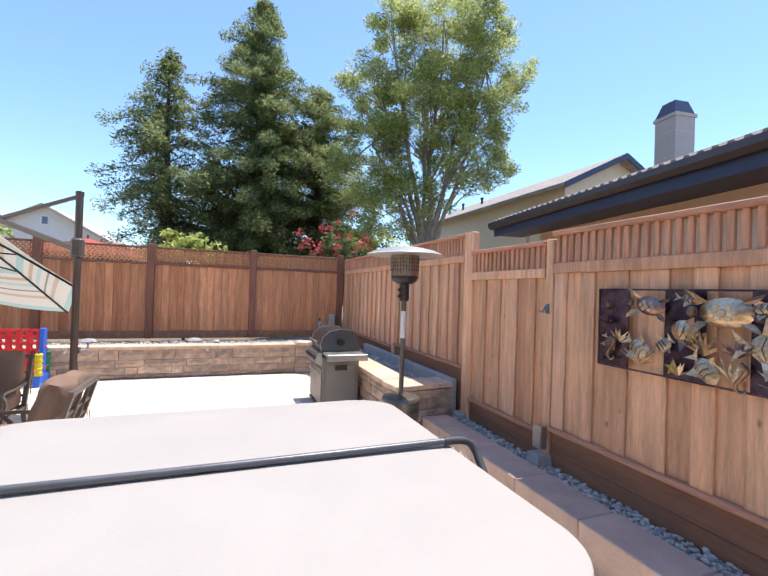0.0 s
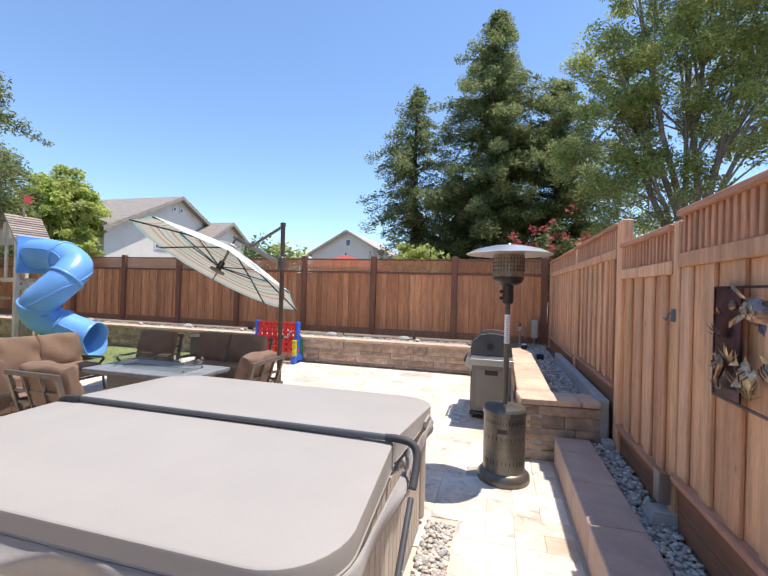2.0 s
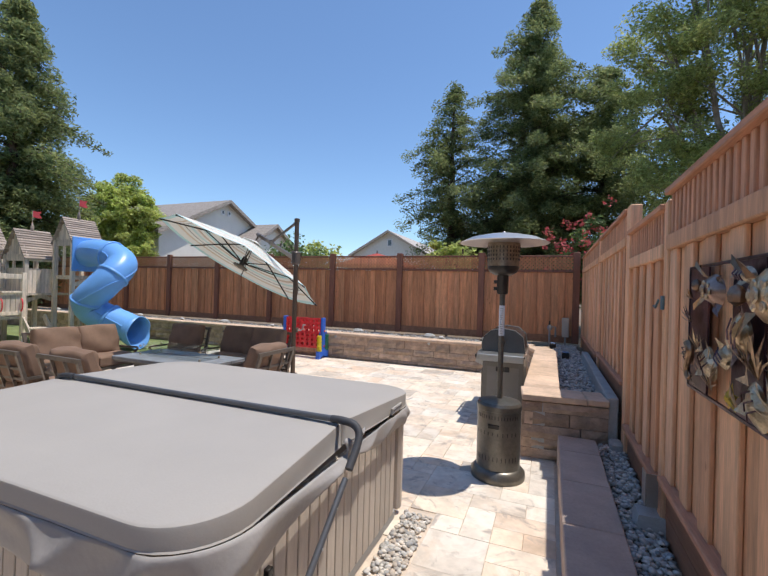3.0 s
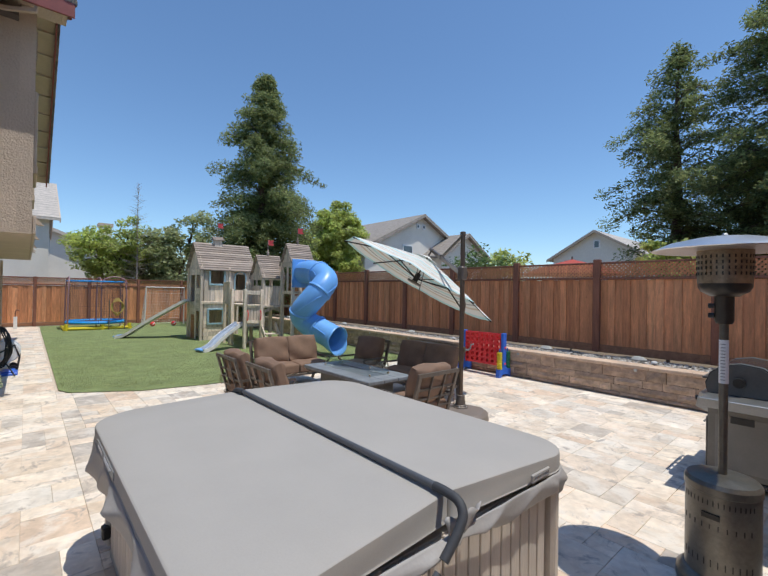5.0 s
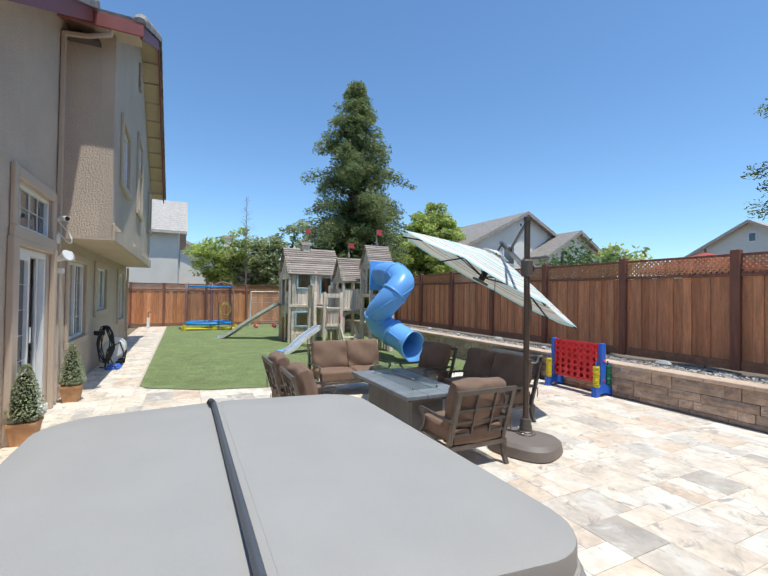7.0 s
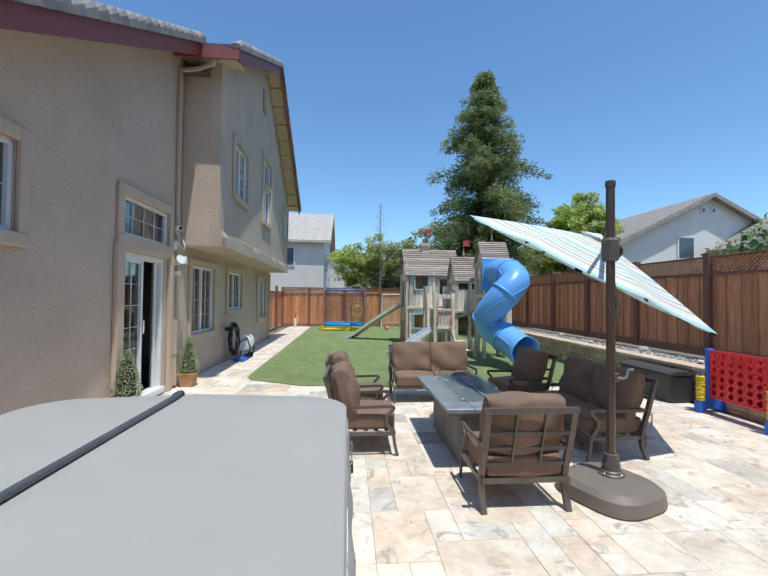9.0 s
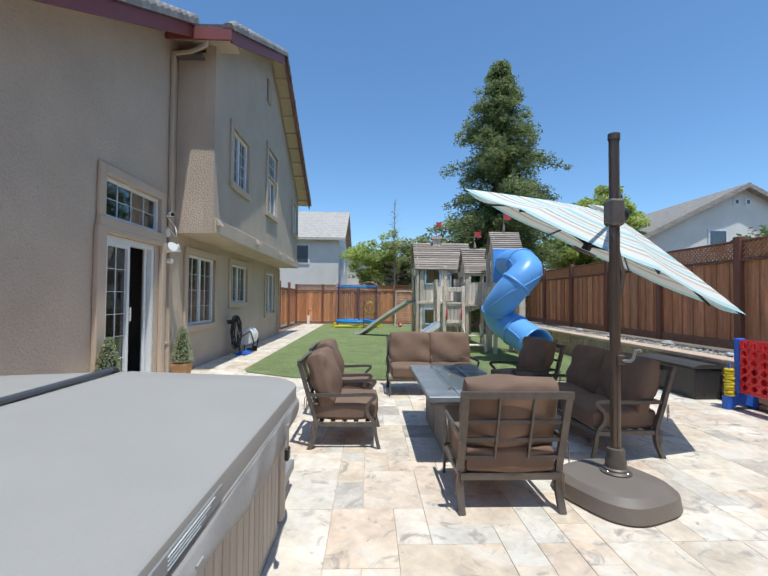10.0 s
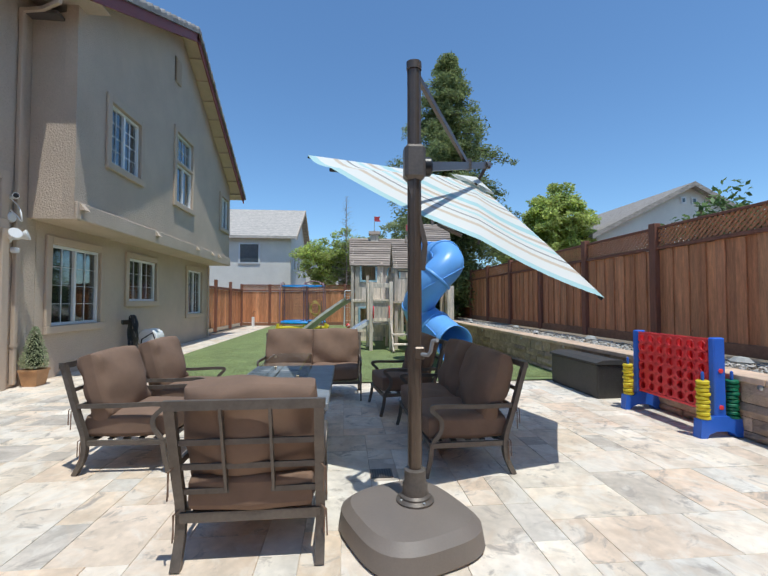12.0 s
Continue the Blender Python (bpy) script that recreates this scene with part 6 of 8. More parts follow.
# ---- gas grill ----
def grill():
    g = thing("gas_grill", (2.12, 6.45, 0), "grey gas grill with a black lid beside the planter wall", "grill")
    # the long side runs along y, its front faces the patio (-x)
    s = Shape().box(-0.26, 0.26, -0.36, 0.4, 0.1, 0.78, 0.01)
    s.done("cabinet", GRILLGREY, g, "grey steel cabinet")
    Shape().box(-0.28, 0.28, -0.38, 0.42, 0.05, 0.1, 0.01).done("bottom_shelf", GRILLBLK, g)
    Shape().box(-0.2, 0.2, -0.364, -0.36, 0.16, 0.66).done("side_panel", mat("grey_sheet", (0.24, 0.235, 0.22), 0.5, 0.3, var=0.08), g)
    Shape().box(-0.085, 0.085, -0.369, -0.364, 0.6, 0.665, 0.002).done("tank_slot", GRILLBLK, g)
    for y0, y1 in ((-0.35, 0.015), (0.025, 0.39)):
        d = Shape().box(-0.275, -0.261, y0, y1, 0.13, 0.62, 0.006).done("door", GRILLGREY, g)
        Shape().tube([(-0.3, (y0 + y1) / 2 - 0.1, 0.55), (-0.3, (y0 + y1) / 2 + 0.1, 0.55)], 0.01, 8).done("handle", STEEL, d)
    Shape().prism([(-0.36, 0.7), (-0.26, 0.66), (-0.26, 0.84), (-0.33, 0.84)], -0.34, 0.38).done("control_panel", STEEL, g)
    for k in range(5):
        Shape().lathe([(0.026, 0), (0.024, 0.03)], 14, m=Matrix.Translation((-0.345, -0.26 + k * 0.14, 0.77)) @ Matrix.Rotation(radians(-100), 4, "Y")).done("knob", BLACKMET, g)
    Shape().box(-0.27, 0.27, -0.35, 0.4, 0.78, 0.86, 0.01).done("firebox", GRILLBLK, g)
    prof = [(-0.27, 0.86), (-0.285, 0.95), (-0.25, 1.05), (-0.16, 1.13), (-0.02, 1.16), (0.14, 1.14), (0.24, 1.06), (0.27, 0.86)]
    lid = Shape().prism(prof, -0.34, 0.39).done("lid", GRILLBLK, g, "black enamel lid with steel end caps", smooth=True, sharp=35)
    for y0, y1 in ((-0.356, -0.341), (0.391, 0.405)):
        Shape().prism([(a * 0.97, 0.86 + (z - 0.86) * 0.98) for a, z in prof], y0, y1).done("end_cap", mat("dark_cast", (0.1, 0.1, 0.1), 0.4, 0.5), lid)
    for y in (-0.3, 0.35):
        pr = [(a * 1.012, 0.86 + (z - 0.86) * 1.015) for a, z in prof]
        Shape().prism(pr, y - 0.02, y + 0.02).done("trim_band", STEEL, lid, smooth=True)
    Shape().tube([(-0.32, -0.24, 0.98), (-0.32, 0.28, 0.98)], 0.013, 10).done("lid_handle", STEEL, lid, smooth=True)
    for y in (-0.24, 0.28):
        Shape().tube([(-0.275, y, 0.98), (-0.325, y, 0.98)], 0.01, 8).done("handle_post", BLACKMET, lid)
    for x, y, rr_ in ((-0.02, -0.375, 0.045),):
        Shape().tube([(x, y + 0.02, 0.99), (x, y - 0.05, 0.99)], rr_, 14).done("side_burner_knob", BLACKMET, g, smooth=True)
    sh = Shape().box(-0.27, 0.27, -0.68 + 0.0, -0.365, 0.82, 0.86, 0.012)
    sh.box(-0.275, 0.275, -0.7, -0.68, 0.78, 0.865, 0.006)
    sh.done("side_shelf", STEEL, g, "brushed steel side shelf")
    Shape().box(-0.27, 0.27, 0.41, 0.7, 0.82, 0.86, 0.012).done("side_shelf", STEEL, g, "brushed steel side shelf")
    for x in (-0.22, 0.22):
        for y in (-0.32, 0.36):
            Shape().lathe([(0.03, 0), (0.036, 0.01), (0.036, 0.02), (0.03, 0.03)], 14, m=Matrix.Translation((x - 0.015, y, 0.036)) @ Matrix.Rotation(radians(90), 4, "Y")).done("caster", BLACKMET, g)


grill()


# ---- sea-life wall panel ----
def wall_art():
    a = thing("wall_art", (3.3, 2.37, 1.5), "patinated copper sea-life wall sculpture hanging on the cedar fence", "wall art")
    Y0, Y1 = -0.62, 0.55
    for k, (p, q, dark) in enumerate(((0.31, 0.55, 1), (0.06, 0.3, 0), (-0.2, 0.05, 1), (-0.42, -0.21, 0), (-0.95, -0.43, 1))):
        if dark:
            Shape().box(-0.002, 0.006, p, q, -0.28, 0.28).done("back_sheet", COPPERDK, a, "dark oxidised copper sheet")
    for z in (-0.285, 0.28):
        Shape().tube([(0.0, 0.555, z), (0.0, -0.95, z)], 0.006, flat=(0.006, 0.006)).done("frame_bar", COPPERDK, a)
    for y in (0.555, -0.95):
        Shape().tube([(0.0, y, -0.285), (0.0, y, 0.285)], 0.006, flat=(0.006, 0.006)).done("frame_bar", COPPERDK, a)

    def fish(y, z, L, H, rot, m):
        s = Shape()
        n = 14
        top, ring_ = [], []
        for k in range(n):
            t = 2 * math.pi * k / n
            ring_.append((0, L * 0.5 * math.cos(t), H * 0.5 * math.sin(t)))
        vs = ring_ + [(-0.03, L * 0.08, 0)] + [(-0.02, 0.3 * L * math.cos(2 * math.pi * k / n), 0.3 * H * math.sin(2 * math.pi * k / n)) for k in range(n)]
        fs = [(k, (k + 1) % n, n + 1 + (k + 1) % n, n + 1 + k) for k in range(n)] + [(n + 1 + k, n + 1 + (k + 1) % n, n) for k in range(n)]
        s.add(vs, fs)
        o = s.done("fish", m, a, "hammered copper fish", smooth=True)
        f = Shape()
        f.add([(-0.01, -L * 0.42, 0), (-0.02, -L * 0.75, H * 0.45), (-0.01, -L * 0.66, 0), (-0.02, -L * 0.75, -H * 0.45)], [(0, 1, 2), (0, 2, 3)])
        f.add([(-0.01, L * 0.1, H * 0.42), (-0.03, -L * 0.2, H * 0.85), (-0.01, -L * 0.3, H * 0.35)], [(0, 1, 2)])
        f.add([(-0.01, L * 0.1, -H * 0.42), (-0.03, -L * 0.2, -H * 0.85), (-0.01, -L * 0.3, -H * 0.35)], [(0, 1, 2)])
        f.done("fin", m, o)
        b = Shape()
        for q in (0.2, 0.0, -0.2):
            b.tube([(-0.026, L * q, H * 0.3), (-0.036, L * (q - 0.05), 0), (-0.026, L * q, -H * 0.3)], 0.003, 4)
        b.done("stripes", COPPERDK, o)
        o.location = (-0.02, y, z)
        o.rotation_euler = (radians(rot), 0, 0)

    def weed(y, z, n, L, seed):
        rr = random.Random(seed)
        s = Shape()
        for k in range(n):
            an = radians(-65 + 130 * k / (n - 1) + rr.uniform(-8, 8))
            l = L * rr.uniform(0.6, 0.95) * (0.6 if y > 0.4 else 1.0)
            tip = (-0.03 - 0.025 * rr.random(), y + l * math.sin(an), z + l * math.cos(an))
            mid_ = (-0.035, y + l * 0.5 * math.sin(an) * 0.8, z + l * 0.5 * math.cos(an))
            w = 0.014
            s.add([(-0.015, y, z), (mid_[0], mid_[1] - w, mid_[2]), tip, (mid_[0], mid_[1] + w, mid_[2])], [(0, 1, 2, 3)])
        s.done("sea_plant", rr.choice((BRASS, COPPER, COPPERDK)), a, "spiky metal sea plant")

    def turtle(y, z, s_, rot):
        sh = Shape()
        n = 16
        vs = [(0, 0.13 * s_ * math.cos(2 * math.pi * k / n), 0.08 * s_ * math.sin(2 * math.pi * k / n)) for k in range(n)] + [(-0.03, 0.09 * s_ * math.cos(2 * math.pi * k / n), 0.05 * s_ * math.sin(2 * math.pi * k / n)) for k in range(n)] + [(-0.045, 0, 0)]
        sh.add(vs, [(k, (k + 1) % n, n + (k + 1) % n, n + k) for k in range(n)] + [(n + k, n + (k + 1) % n, 2 * n) for k in range(n)])
        o = sh.done("turtle", COPPER, a, "copper turtle with a pale shell", smooth=True)
        for py, pz, qy, qz in ((0.1, 0.05, 0.2, 0.13), (0.1, -0.05, 0.17, -0.14), (-0.1, 0.05, -0.18, 0.1), (-0.1, -0.05, -0.17, -0.1)):
            my, mz = (py * 0.4 + qy * 0.6), (pz * 0.4 + qz * 0.6)
            f = Shape().add([(-0.01, (py - 0.03) * s_, pz * s_), (-0.015, (py + 0.03) * s_, pz * s_), (-0.035, (my + 0.028) * s_, mz * s_), (-0.03, qy * s_, qz * s_), (-0.028, (my - 0.022) * s_, mz * s_)], [(0, 1, 2, 3, 4)])
            f.done("flipper", COPPER, o)
        Shape().lathe([(0.002, -0.035 * s_), (0.022 * s_, -0.02 * s_), (0.026 * s_, 0.0), (0.018 * s_, 0.024 * s_), (0.002, 0.034 * s_)], 8, (-0.03, 0.15 * s_, 0)).done("head", COPPER, o, smooth=True)
        q = Shape()
        for k in range(6):
            t = 2 * math.pi * k / 6
            q.lathe([(0.018 * s_, 0), (0.014 * s_, 0.004)], 6, m=Matrix.Translation((-0.036, 0.055 * s_ * math.cos(t), 0.033 * s_ * math.sin(t))) @ Matrix.Rotation(radians(-90), 4, "Y"))
        q.lathe([(0.024 * s_, 0), (0.02 * s_, 0.005)], 6, m=Matrix.Translation((-0.045, 0, 0)) @ Matrix.Rotation(radians(-90), 4, "Y"))
        q.done("shell_plates", BRASS, o)
        o.location = (-0.03, y, z)
        o.rotation_euler = (radians(rot), 0, 0)

    turtle(0.13, 0.17, 0.8, 10)
    turtle(-0.32, 0.15, 1.1, 0)
    for y, z, L, H, r_, m in ((-0.09, 0.02, 0.17, 0.14, 20, COPPER), (0.04, -0.08, 0.11, 0.09, -40, BRASS), (0.2, -0.13, 0.17, 0.12, 215, BRASS), (-0.22, -0.2, 0.17, 0.12, 230, BRASS), (-0.58, -0.03, 0.3, 0.2, 180, BRASS), (-0.13, 0.22, 0.13, 0.06, 190, BRASS), (0.44, -0.12, 0.11, 0.07, 240, COPPER), (-0.5, 0.18, 0.14, 0.07, 170, BRASS)):
        fish(y, z, L, H, r_, m)
    for k, (y, z, n, L) in enumerate(((0.47, 0.02, 7, 0.16), (0.45, 0.13, 6, 0.1), (0.36, -0.1, 6, 0.14), (0.2, -0.24, 8, 0.2), (0.46, -0.24, 7, 0.14), (-0.06, -0.26, 6, 0.12), (-0.2, -0.12, 9, 0.22), (-0.35, -0.24, 7, 0.18), (-0.48, 0.1, 9, 0.14), (-0.6, -0.26, 8, 0.18), (-0.38, -0.1, 7, 0.15), (-0.75, 0.0, 9, 0.2))):
        weed(y, z, n, L, k)
    st = Shape()
    pts = [((0.055 if k % 2 == 0 else 0.022) * math.cos(math.pi * k / 5 + 0.3), (0.055 if k % 2 == 0 else 0.022) * math.sin(math.pi * k / 5 + 0.3)) for k in range(10)]
    st.add([(-0.02, p, q) for p, q in pts] + [(-0.045, 0, 0)], [(k, (k + 1) % 10, 10) for k in range(10)])
    st.done("starfish", mat("yellow_brass", (0.7, 0.5, 0.1), 0.35, 0.6, var=0.2), a, "yellow metal starfish").location = (0, -0.02, -0.22)
    for y, z in ((0.42, -0.16), (-0.4, -0.22)):
        pts = [(-0.04, y, z + 0.09), (-0.04, y - 0.03, z + 0.06), (-0.04, y - 0.01, z + 0.02), (-0.04, y + 0.02, z - 0.03), (-0.04, y, z - 0.07), (-0.04, y - 0.03, z - 0.06), (-0.04, y - 0.02, z - 0.04)]
        Shape().tube(smoothpath(pts, 4), [0.02 - 0.0007 * k for k in range(25)], 8).done("seahorse", COPPER, a, smooth=True)


wall_art()

# ---- play structure ----
def planks(name, parent, x0, x1, z0, z1, y, axis="x", vertical=True, w=0.11, material=None, t=0.018, label="", top=None):
    """A board wall: boards side by side with narrow gaps, as one mesh a board."""
    lo, hi = x0, x1
    n = max(1, round(((hi - lo) if vertical else (z1 - z0)) / w))
    for k in range(n):
        s = Shape()
        if vertical:
            a, b = lo + (hi - lo) * k / n + 0.003, lo + (hi - lo) * (k + 1) / n - 0.003
            zz = z1 if top is None else top((a + b) / 2)
            r = (a, b, z0, zz)
        else:
            r = (lo, hi, z0 + (z1 - z0) * k / n + 0.003, z0 + (z1 - z0) * (k + 1) / n - 0.003)
        if axis == "x":
            s.box(r[0], r[1], y - t / 2, y + t / 2, r[2], r[3])
        else:
            s.box(y - t / 2, y + t / 2, r[0], r[1], r[2], r[3])
        s.done(name, material or PLAYWOOD, parent)


def playhouse():
    p = thing("play_structure", (0, 0, 0), "weathered two-storey wooden playhouse with towers, railings and flags on the lawn", "play structure")
    X0, X1, Y0, Y1, ZF, ZE, ZR = -13.25, -11.8, 5.55, 7.35, 1.28, 2.52, 3.4

    def frame_front(y0, y1, z0, z1, m=LTBLUE, x=X1 + 0.02, w=0.06):
        s = Shape()
        s.box(x, x + 0.035, y0 - w, y0, z0 - w, z1 + w, 0.006)
        s.box(x, x + 0.035, y1, y1 + w, z0 - w, z1 + w, 0.006)
        s.box(x, x + 0.035, y0, y1, z0 - w, z0, 0.006)
        s.box(x, x + 0.035, y0, y1, z1, z1 + w, 0.006)
        s.done("window_frame", m, p, "light blue painted window frame")

    def board_wall_front(x, y0, y1, z0, z1, hole, vertical=True):
        """Front wall, of boards round one opening (ya, yb, za, zb)."""
        ya, yb, za, zb = hole
        planks("board", p, y0, ya, z0, z1, x, "y", vertical, 0.14)
        planks("board", p, yb, y1, z0, z1, x, "y", vertical, 0.14)
        planks("board", p, ya, yb, z0, za, x, "y", vertical, 0.14)
        planks("board", p, ya, yb, zb, z1, x, "y", vertical, 0.14)
    board_wall_front(X1, Y0 + 0.08, 6.45, ZF + 0.06, ZE, (5.84, 6.28, 1.95, 2.4))
    board_wall_front(X1, Y0 + 0.08, 6.45, 0.0, ZF - 0.03, (5.8, 6.24, 0.6, 1.04), False)
    board_wall_front(X1, 6.53, 7.27, ZF + 0.06, ZE, (6.68, 7.06, 1.75, 2.3))
    frame_front(5.84, 6.28, 1.95, 2.4)
    frame_front(5.8, 6.24, 0.6, 1.04)
    s = Shape()
    s.tube([(X1 + 0.03, 6.67, 1.72), (X1 + 0.03, 6.67, 2.2)] + [(X1 + 0.03, 6.87 - 0.2 * math.cos(radians(a)), 2.2 + 0.2 * math.sin(radians(a))) for a in range(20, 181, 20)] + [(X1 + 0.03, 7.07, 1.72)], 0.02, flat=(0.02, 0.02))
    s.done("arched_frame", LTBLUE, p, "light blue arched window frame")
    # side with the gable, two arched doorways below and above
    for a, b in ((X0 + 0.08, -12.95), (-12.5, -12.35), (-12.0, X1 - 0.02)):
        planks("board", p, a, b, 0, ZF, Y0, "x")
        planks("board", p, a, b, ZF, 2.55, Y0, "x")
    planks("board", p, -12.95, -12.5, 0.85, ZF, Y0, "x", False)
    planks("board", p, -12.35, -12.0, 1.0, ZF, Y0, "x", False)
    planks("board", p, -12.95, -12.5, 2.25, 2.55, Y0, "x", False)
    planks("board", p, -12.35, -12.0, ZF, 1.8, Y0, "x", False)
    planks("board", p, -12.35, -12.0, 2.25, 2.55, Y0, "x", False)
    planks("board", p, -12.95, -12.5, 0.0, 0.85, Y0 + 0.015, "x", False, material=mat("orange_faded_board", (0.42, 0.2, 0.09), 0.85, var=0.3))
    planks("board", p, X0, X1, 2.55, ZR, Y0 + 0.02, "x", True, top=lambda x: ZR - abs(x + 12.52) * 1.2)
    planks("board", p, X0, X1, ZF, 2.55, Y1, "x")
    planks("board", p, X0, X1, 2.55, ZR, Y1 - 0.02, "x", True, top=lambda x: ZR - abs(x + 12.52) * 1.2)
    planks("board", p, Y0, Y1, 0.0, ZE, X0, "y")
    Shape().box(X0 + 0.02, X1 - 0.02, Y0 + 0.03, Y1 - 0.02, ZF - 0.02, ZF + 0.03).done("floor", PLAYWOOD, p)
    Shape().box(X1 + 0.005, X1 + 0.05, Y0 - 0.02, 6.5, ZF - 0.03, ZF + 0.06, 0.006).done("belt_rail", PLAYWOOD, p)
    for x, y, z in ((X1, Y0, ZE), (X1, 6.49, ZE), (X1, 7.32, ZE), (X0, Y0, ZE), (X0, Y1, ZE)):
        Shape().box(x - 0.045, x + 0.045, y - 0.045, y + 0.045, 0, z, 0.006).done("post", PLAYWOOD, p)

    def roof(x0, x1, y0, y1, ze, zr, over, nm="roof", along="y"):
        r = tagged(new(nm), "grey weathered board roof")
        r.parent = p
        c = (x0 + x1) / 2
        for sg in (-1, 1):
            e = c + sg * (abs(x1 - x0) / 2 + over)
            sl = (zr - ze) / ((x1 - x0) / 2)
            ez = ze - sl * over
            n = 12
            for k in range(n):
                a, b = k / n, (k + 1) / n
                pa = (e + (c - e) * a, ez + (zr - ez) * a)
                pb = (e + (c - e) * b, ez + (zr - ez) * b)
                q = [pa, pb, (pb[0], pb[1] + 0.016), (pa[0] + sg * 0.008, pa[1] + 0.034)]
                Shape().prism(q if sg > 0 else q[::-1], y0 - over, y1 + over).done("roof_board", ROOFWOOD, r)
        return r
    roof(X0, X1, Y0, Y1, ZE, ZR, 0.1)

    def cupola(x, y, z, s=1.0, flag_z=0.45, box=True):
        c = tagged(new("cupola"), "small wooden cupola with a red pennant")
        c.parent = p
        c.location = (x, y, z)
        if box:
            Shape().box(-0.1 * s, 0.1 * s, -0.13 * s, 0.13 * s, -0.12, 0.12).done("box", PLAYWOOD, c)
            Shape().prism([(-0.15 * s, 0.12), (0.15 * s, 0.12), (0, 0.25)][::-1], -0.19 * s, 0.19 * s).done("cap", ROOFWOOD, c)
        Shape().lathe([(0.035, 0.1), (0.04, 0.16), (0.02, 0.26), (0.008, 0.3), (0.008, 0.3 + flag_z)], 10).done("pole", ROOFWOOD, c)
        f = Shape().add([(0, 0, 0.3 + flag_z), (0.01, 0.1, 0.3 + flag_z - 0.01), (0, 0.2, 0.3 + flag_z + 0.01), (0.0, 0.16, 0.22 + flag_z), (0, 0.21, 0.13 + flag_z), (0.01, 0.1, 0.12 + flag_z), (0, 0, 0.14 + flag_z)], [(0, 1, 5, 6), (1, 2, 3, 4, 5)])
        o = f.done("pennant", mat("flag_red", (0.55, 0.06, 0.07), 0.7), c, "small faded red pennant")
        o.modifiers.new("thick", "SOLIDIFY").thickness = 0.006
    cupola(-12.52, 6.3, ZR + 0.02)

    # deck and railings between house and towers
    Shape().box(X1 + 0.06, -9.3, 6.35, 7.6, ZF - 0.06, ZF - 0.0).done("deck_floor", PLAYWOOD, p)
    def rail(pts, z0, z1, arch=True):
        (xa, ya), (xb, yb) = pts
        L = math.hypot(xb - xa, yb - ya)
        n = round(L / 0.11)
        dx, dy = (xb - xa) / L, (yb - ya) / L
        M0 = Matrix.Translation((xa, ya, 0)) @ Matrix.Rotation(math.atan2(dy, dx), 4, "Z")
        for k in range(n):
            s_ = Shape()
            s_.box(L * k / n + 0.006, L * (k + 1) / n - 0.006, -0.01, 0.01, z0, z1 - 0.03 + (0.03 * math.sin(math.pi * (k + 0.5) / n) if arch else 0), 0, M0)
            s_.done("baluster", PLAYWOOD, p)
        for z in (z0 + 0.02, z1 - 0.05):
            s_ = Shape()
            s_.box(0, L, -0.03, -0.011, z, z + 0.08, 0, M0)
            s_.done("rail", PLAYWOOD, p)
    rail(((-10.25, 6.5), (-10.25, 6.62)), ZF, 1.98)
    rail(((-10.75, 5.98), (-10.25, 5.98)), ZF, 1.98)
    for x, y, z in ((-10.25, 5.95, 2.0), (-10.8, 5.98, 2.0), (-10.25, 6.5, 2.0)):
        Shape().box(x - 0.04, x + 0.04, y - 0.04, y + 0.04, 0, z, 0.006).done("post", PLAYWOOD, p)
    # lower platform with a short slide
    Shape().box(-10.2, -9.15, 5.98, 6.5, 0.66, 0.72).done("lower_platform", PLAYWOOD, p)
    for x, y in ((-9.15, 5.98), (-9.15, 6.5), (-10.15, 5.98)):
        Shape().box(x - 0.045, x + 0.045, y - 0.045, y + 0.045, 0, 1.78, 0.006).done("post", PLAYWOOD, p)
    rail(((-9.15, 6.04), (-9.15, 6.44)), 0.74, 1.28)
    Shape().box(-9.17, -9.13, 5.94, 6.54, 1.62, 1.74, 0.006).done("arch_rail", PLAYWOOD, p)
    Shape().box(-9.2, -9.1, 6.04, 6.44, 1.28, 1.33, 0.004).done("rail", PLAYWOOD, p)
    for z, xx in ((0.22, -8.75), (0.45, -8.95)):
        Shape().box(xx - 0.12, xx + 0.12, 6.5, 7.0, z - 0.03, z, 0.004).done("step", PLAYWOOD, p)
    for y in (6.5, 6.98):
        Shape().tube([(-8.6, y, 0.02), (-9.2, y, 0.72)], 0.02, flat=(0.02, 0.06)).done("stringer", PLAYWOOD, p)
    for y in (6.04, 6.44):
        Shape().tube(smoothpath([(-9.1, y, 0.85), (-9.05, y, 0.92), (-9.05, y, 1.08), (-9.1, y, 1.15)], 4), 0.014, 8).done("grab_handle", REDG, p, "red plastic grab handle", smooth=True)
    # towers
    def tower(x0, x1, y0, y1, zf, ze, zr, wt):
        for x in (x0, x1):
            for y in (y0, y1):
                Shape().box(x - 0.045, x + 0.045, y - 0.045, y + 0.045, 0, ze, 0.006).done("post", PLAYWOOD, p)
        Shape().box(x0, x1, y0, y1, zf - 0.05, zf).done("tower_floor", PLAYWOOD, p)
        planks("board", p, y0 + 0.05, y1 - 0.05, zf, wt, x1, "y", True, 0.1)
        planks("board", p, x0 + 0.05, x1 - 0.05, zf, wt, y0, "x", True, 0.1)
        planks("board", p, x0 + 0.05, x1 - 0.05, zf, wt, y1, "x", True, 0.1)
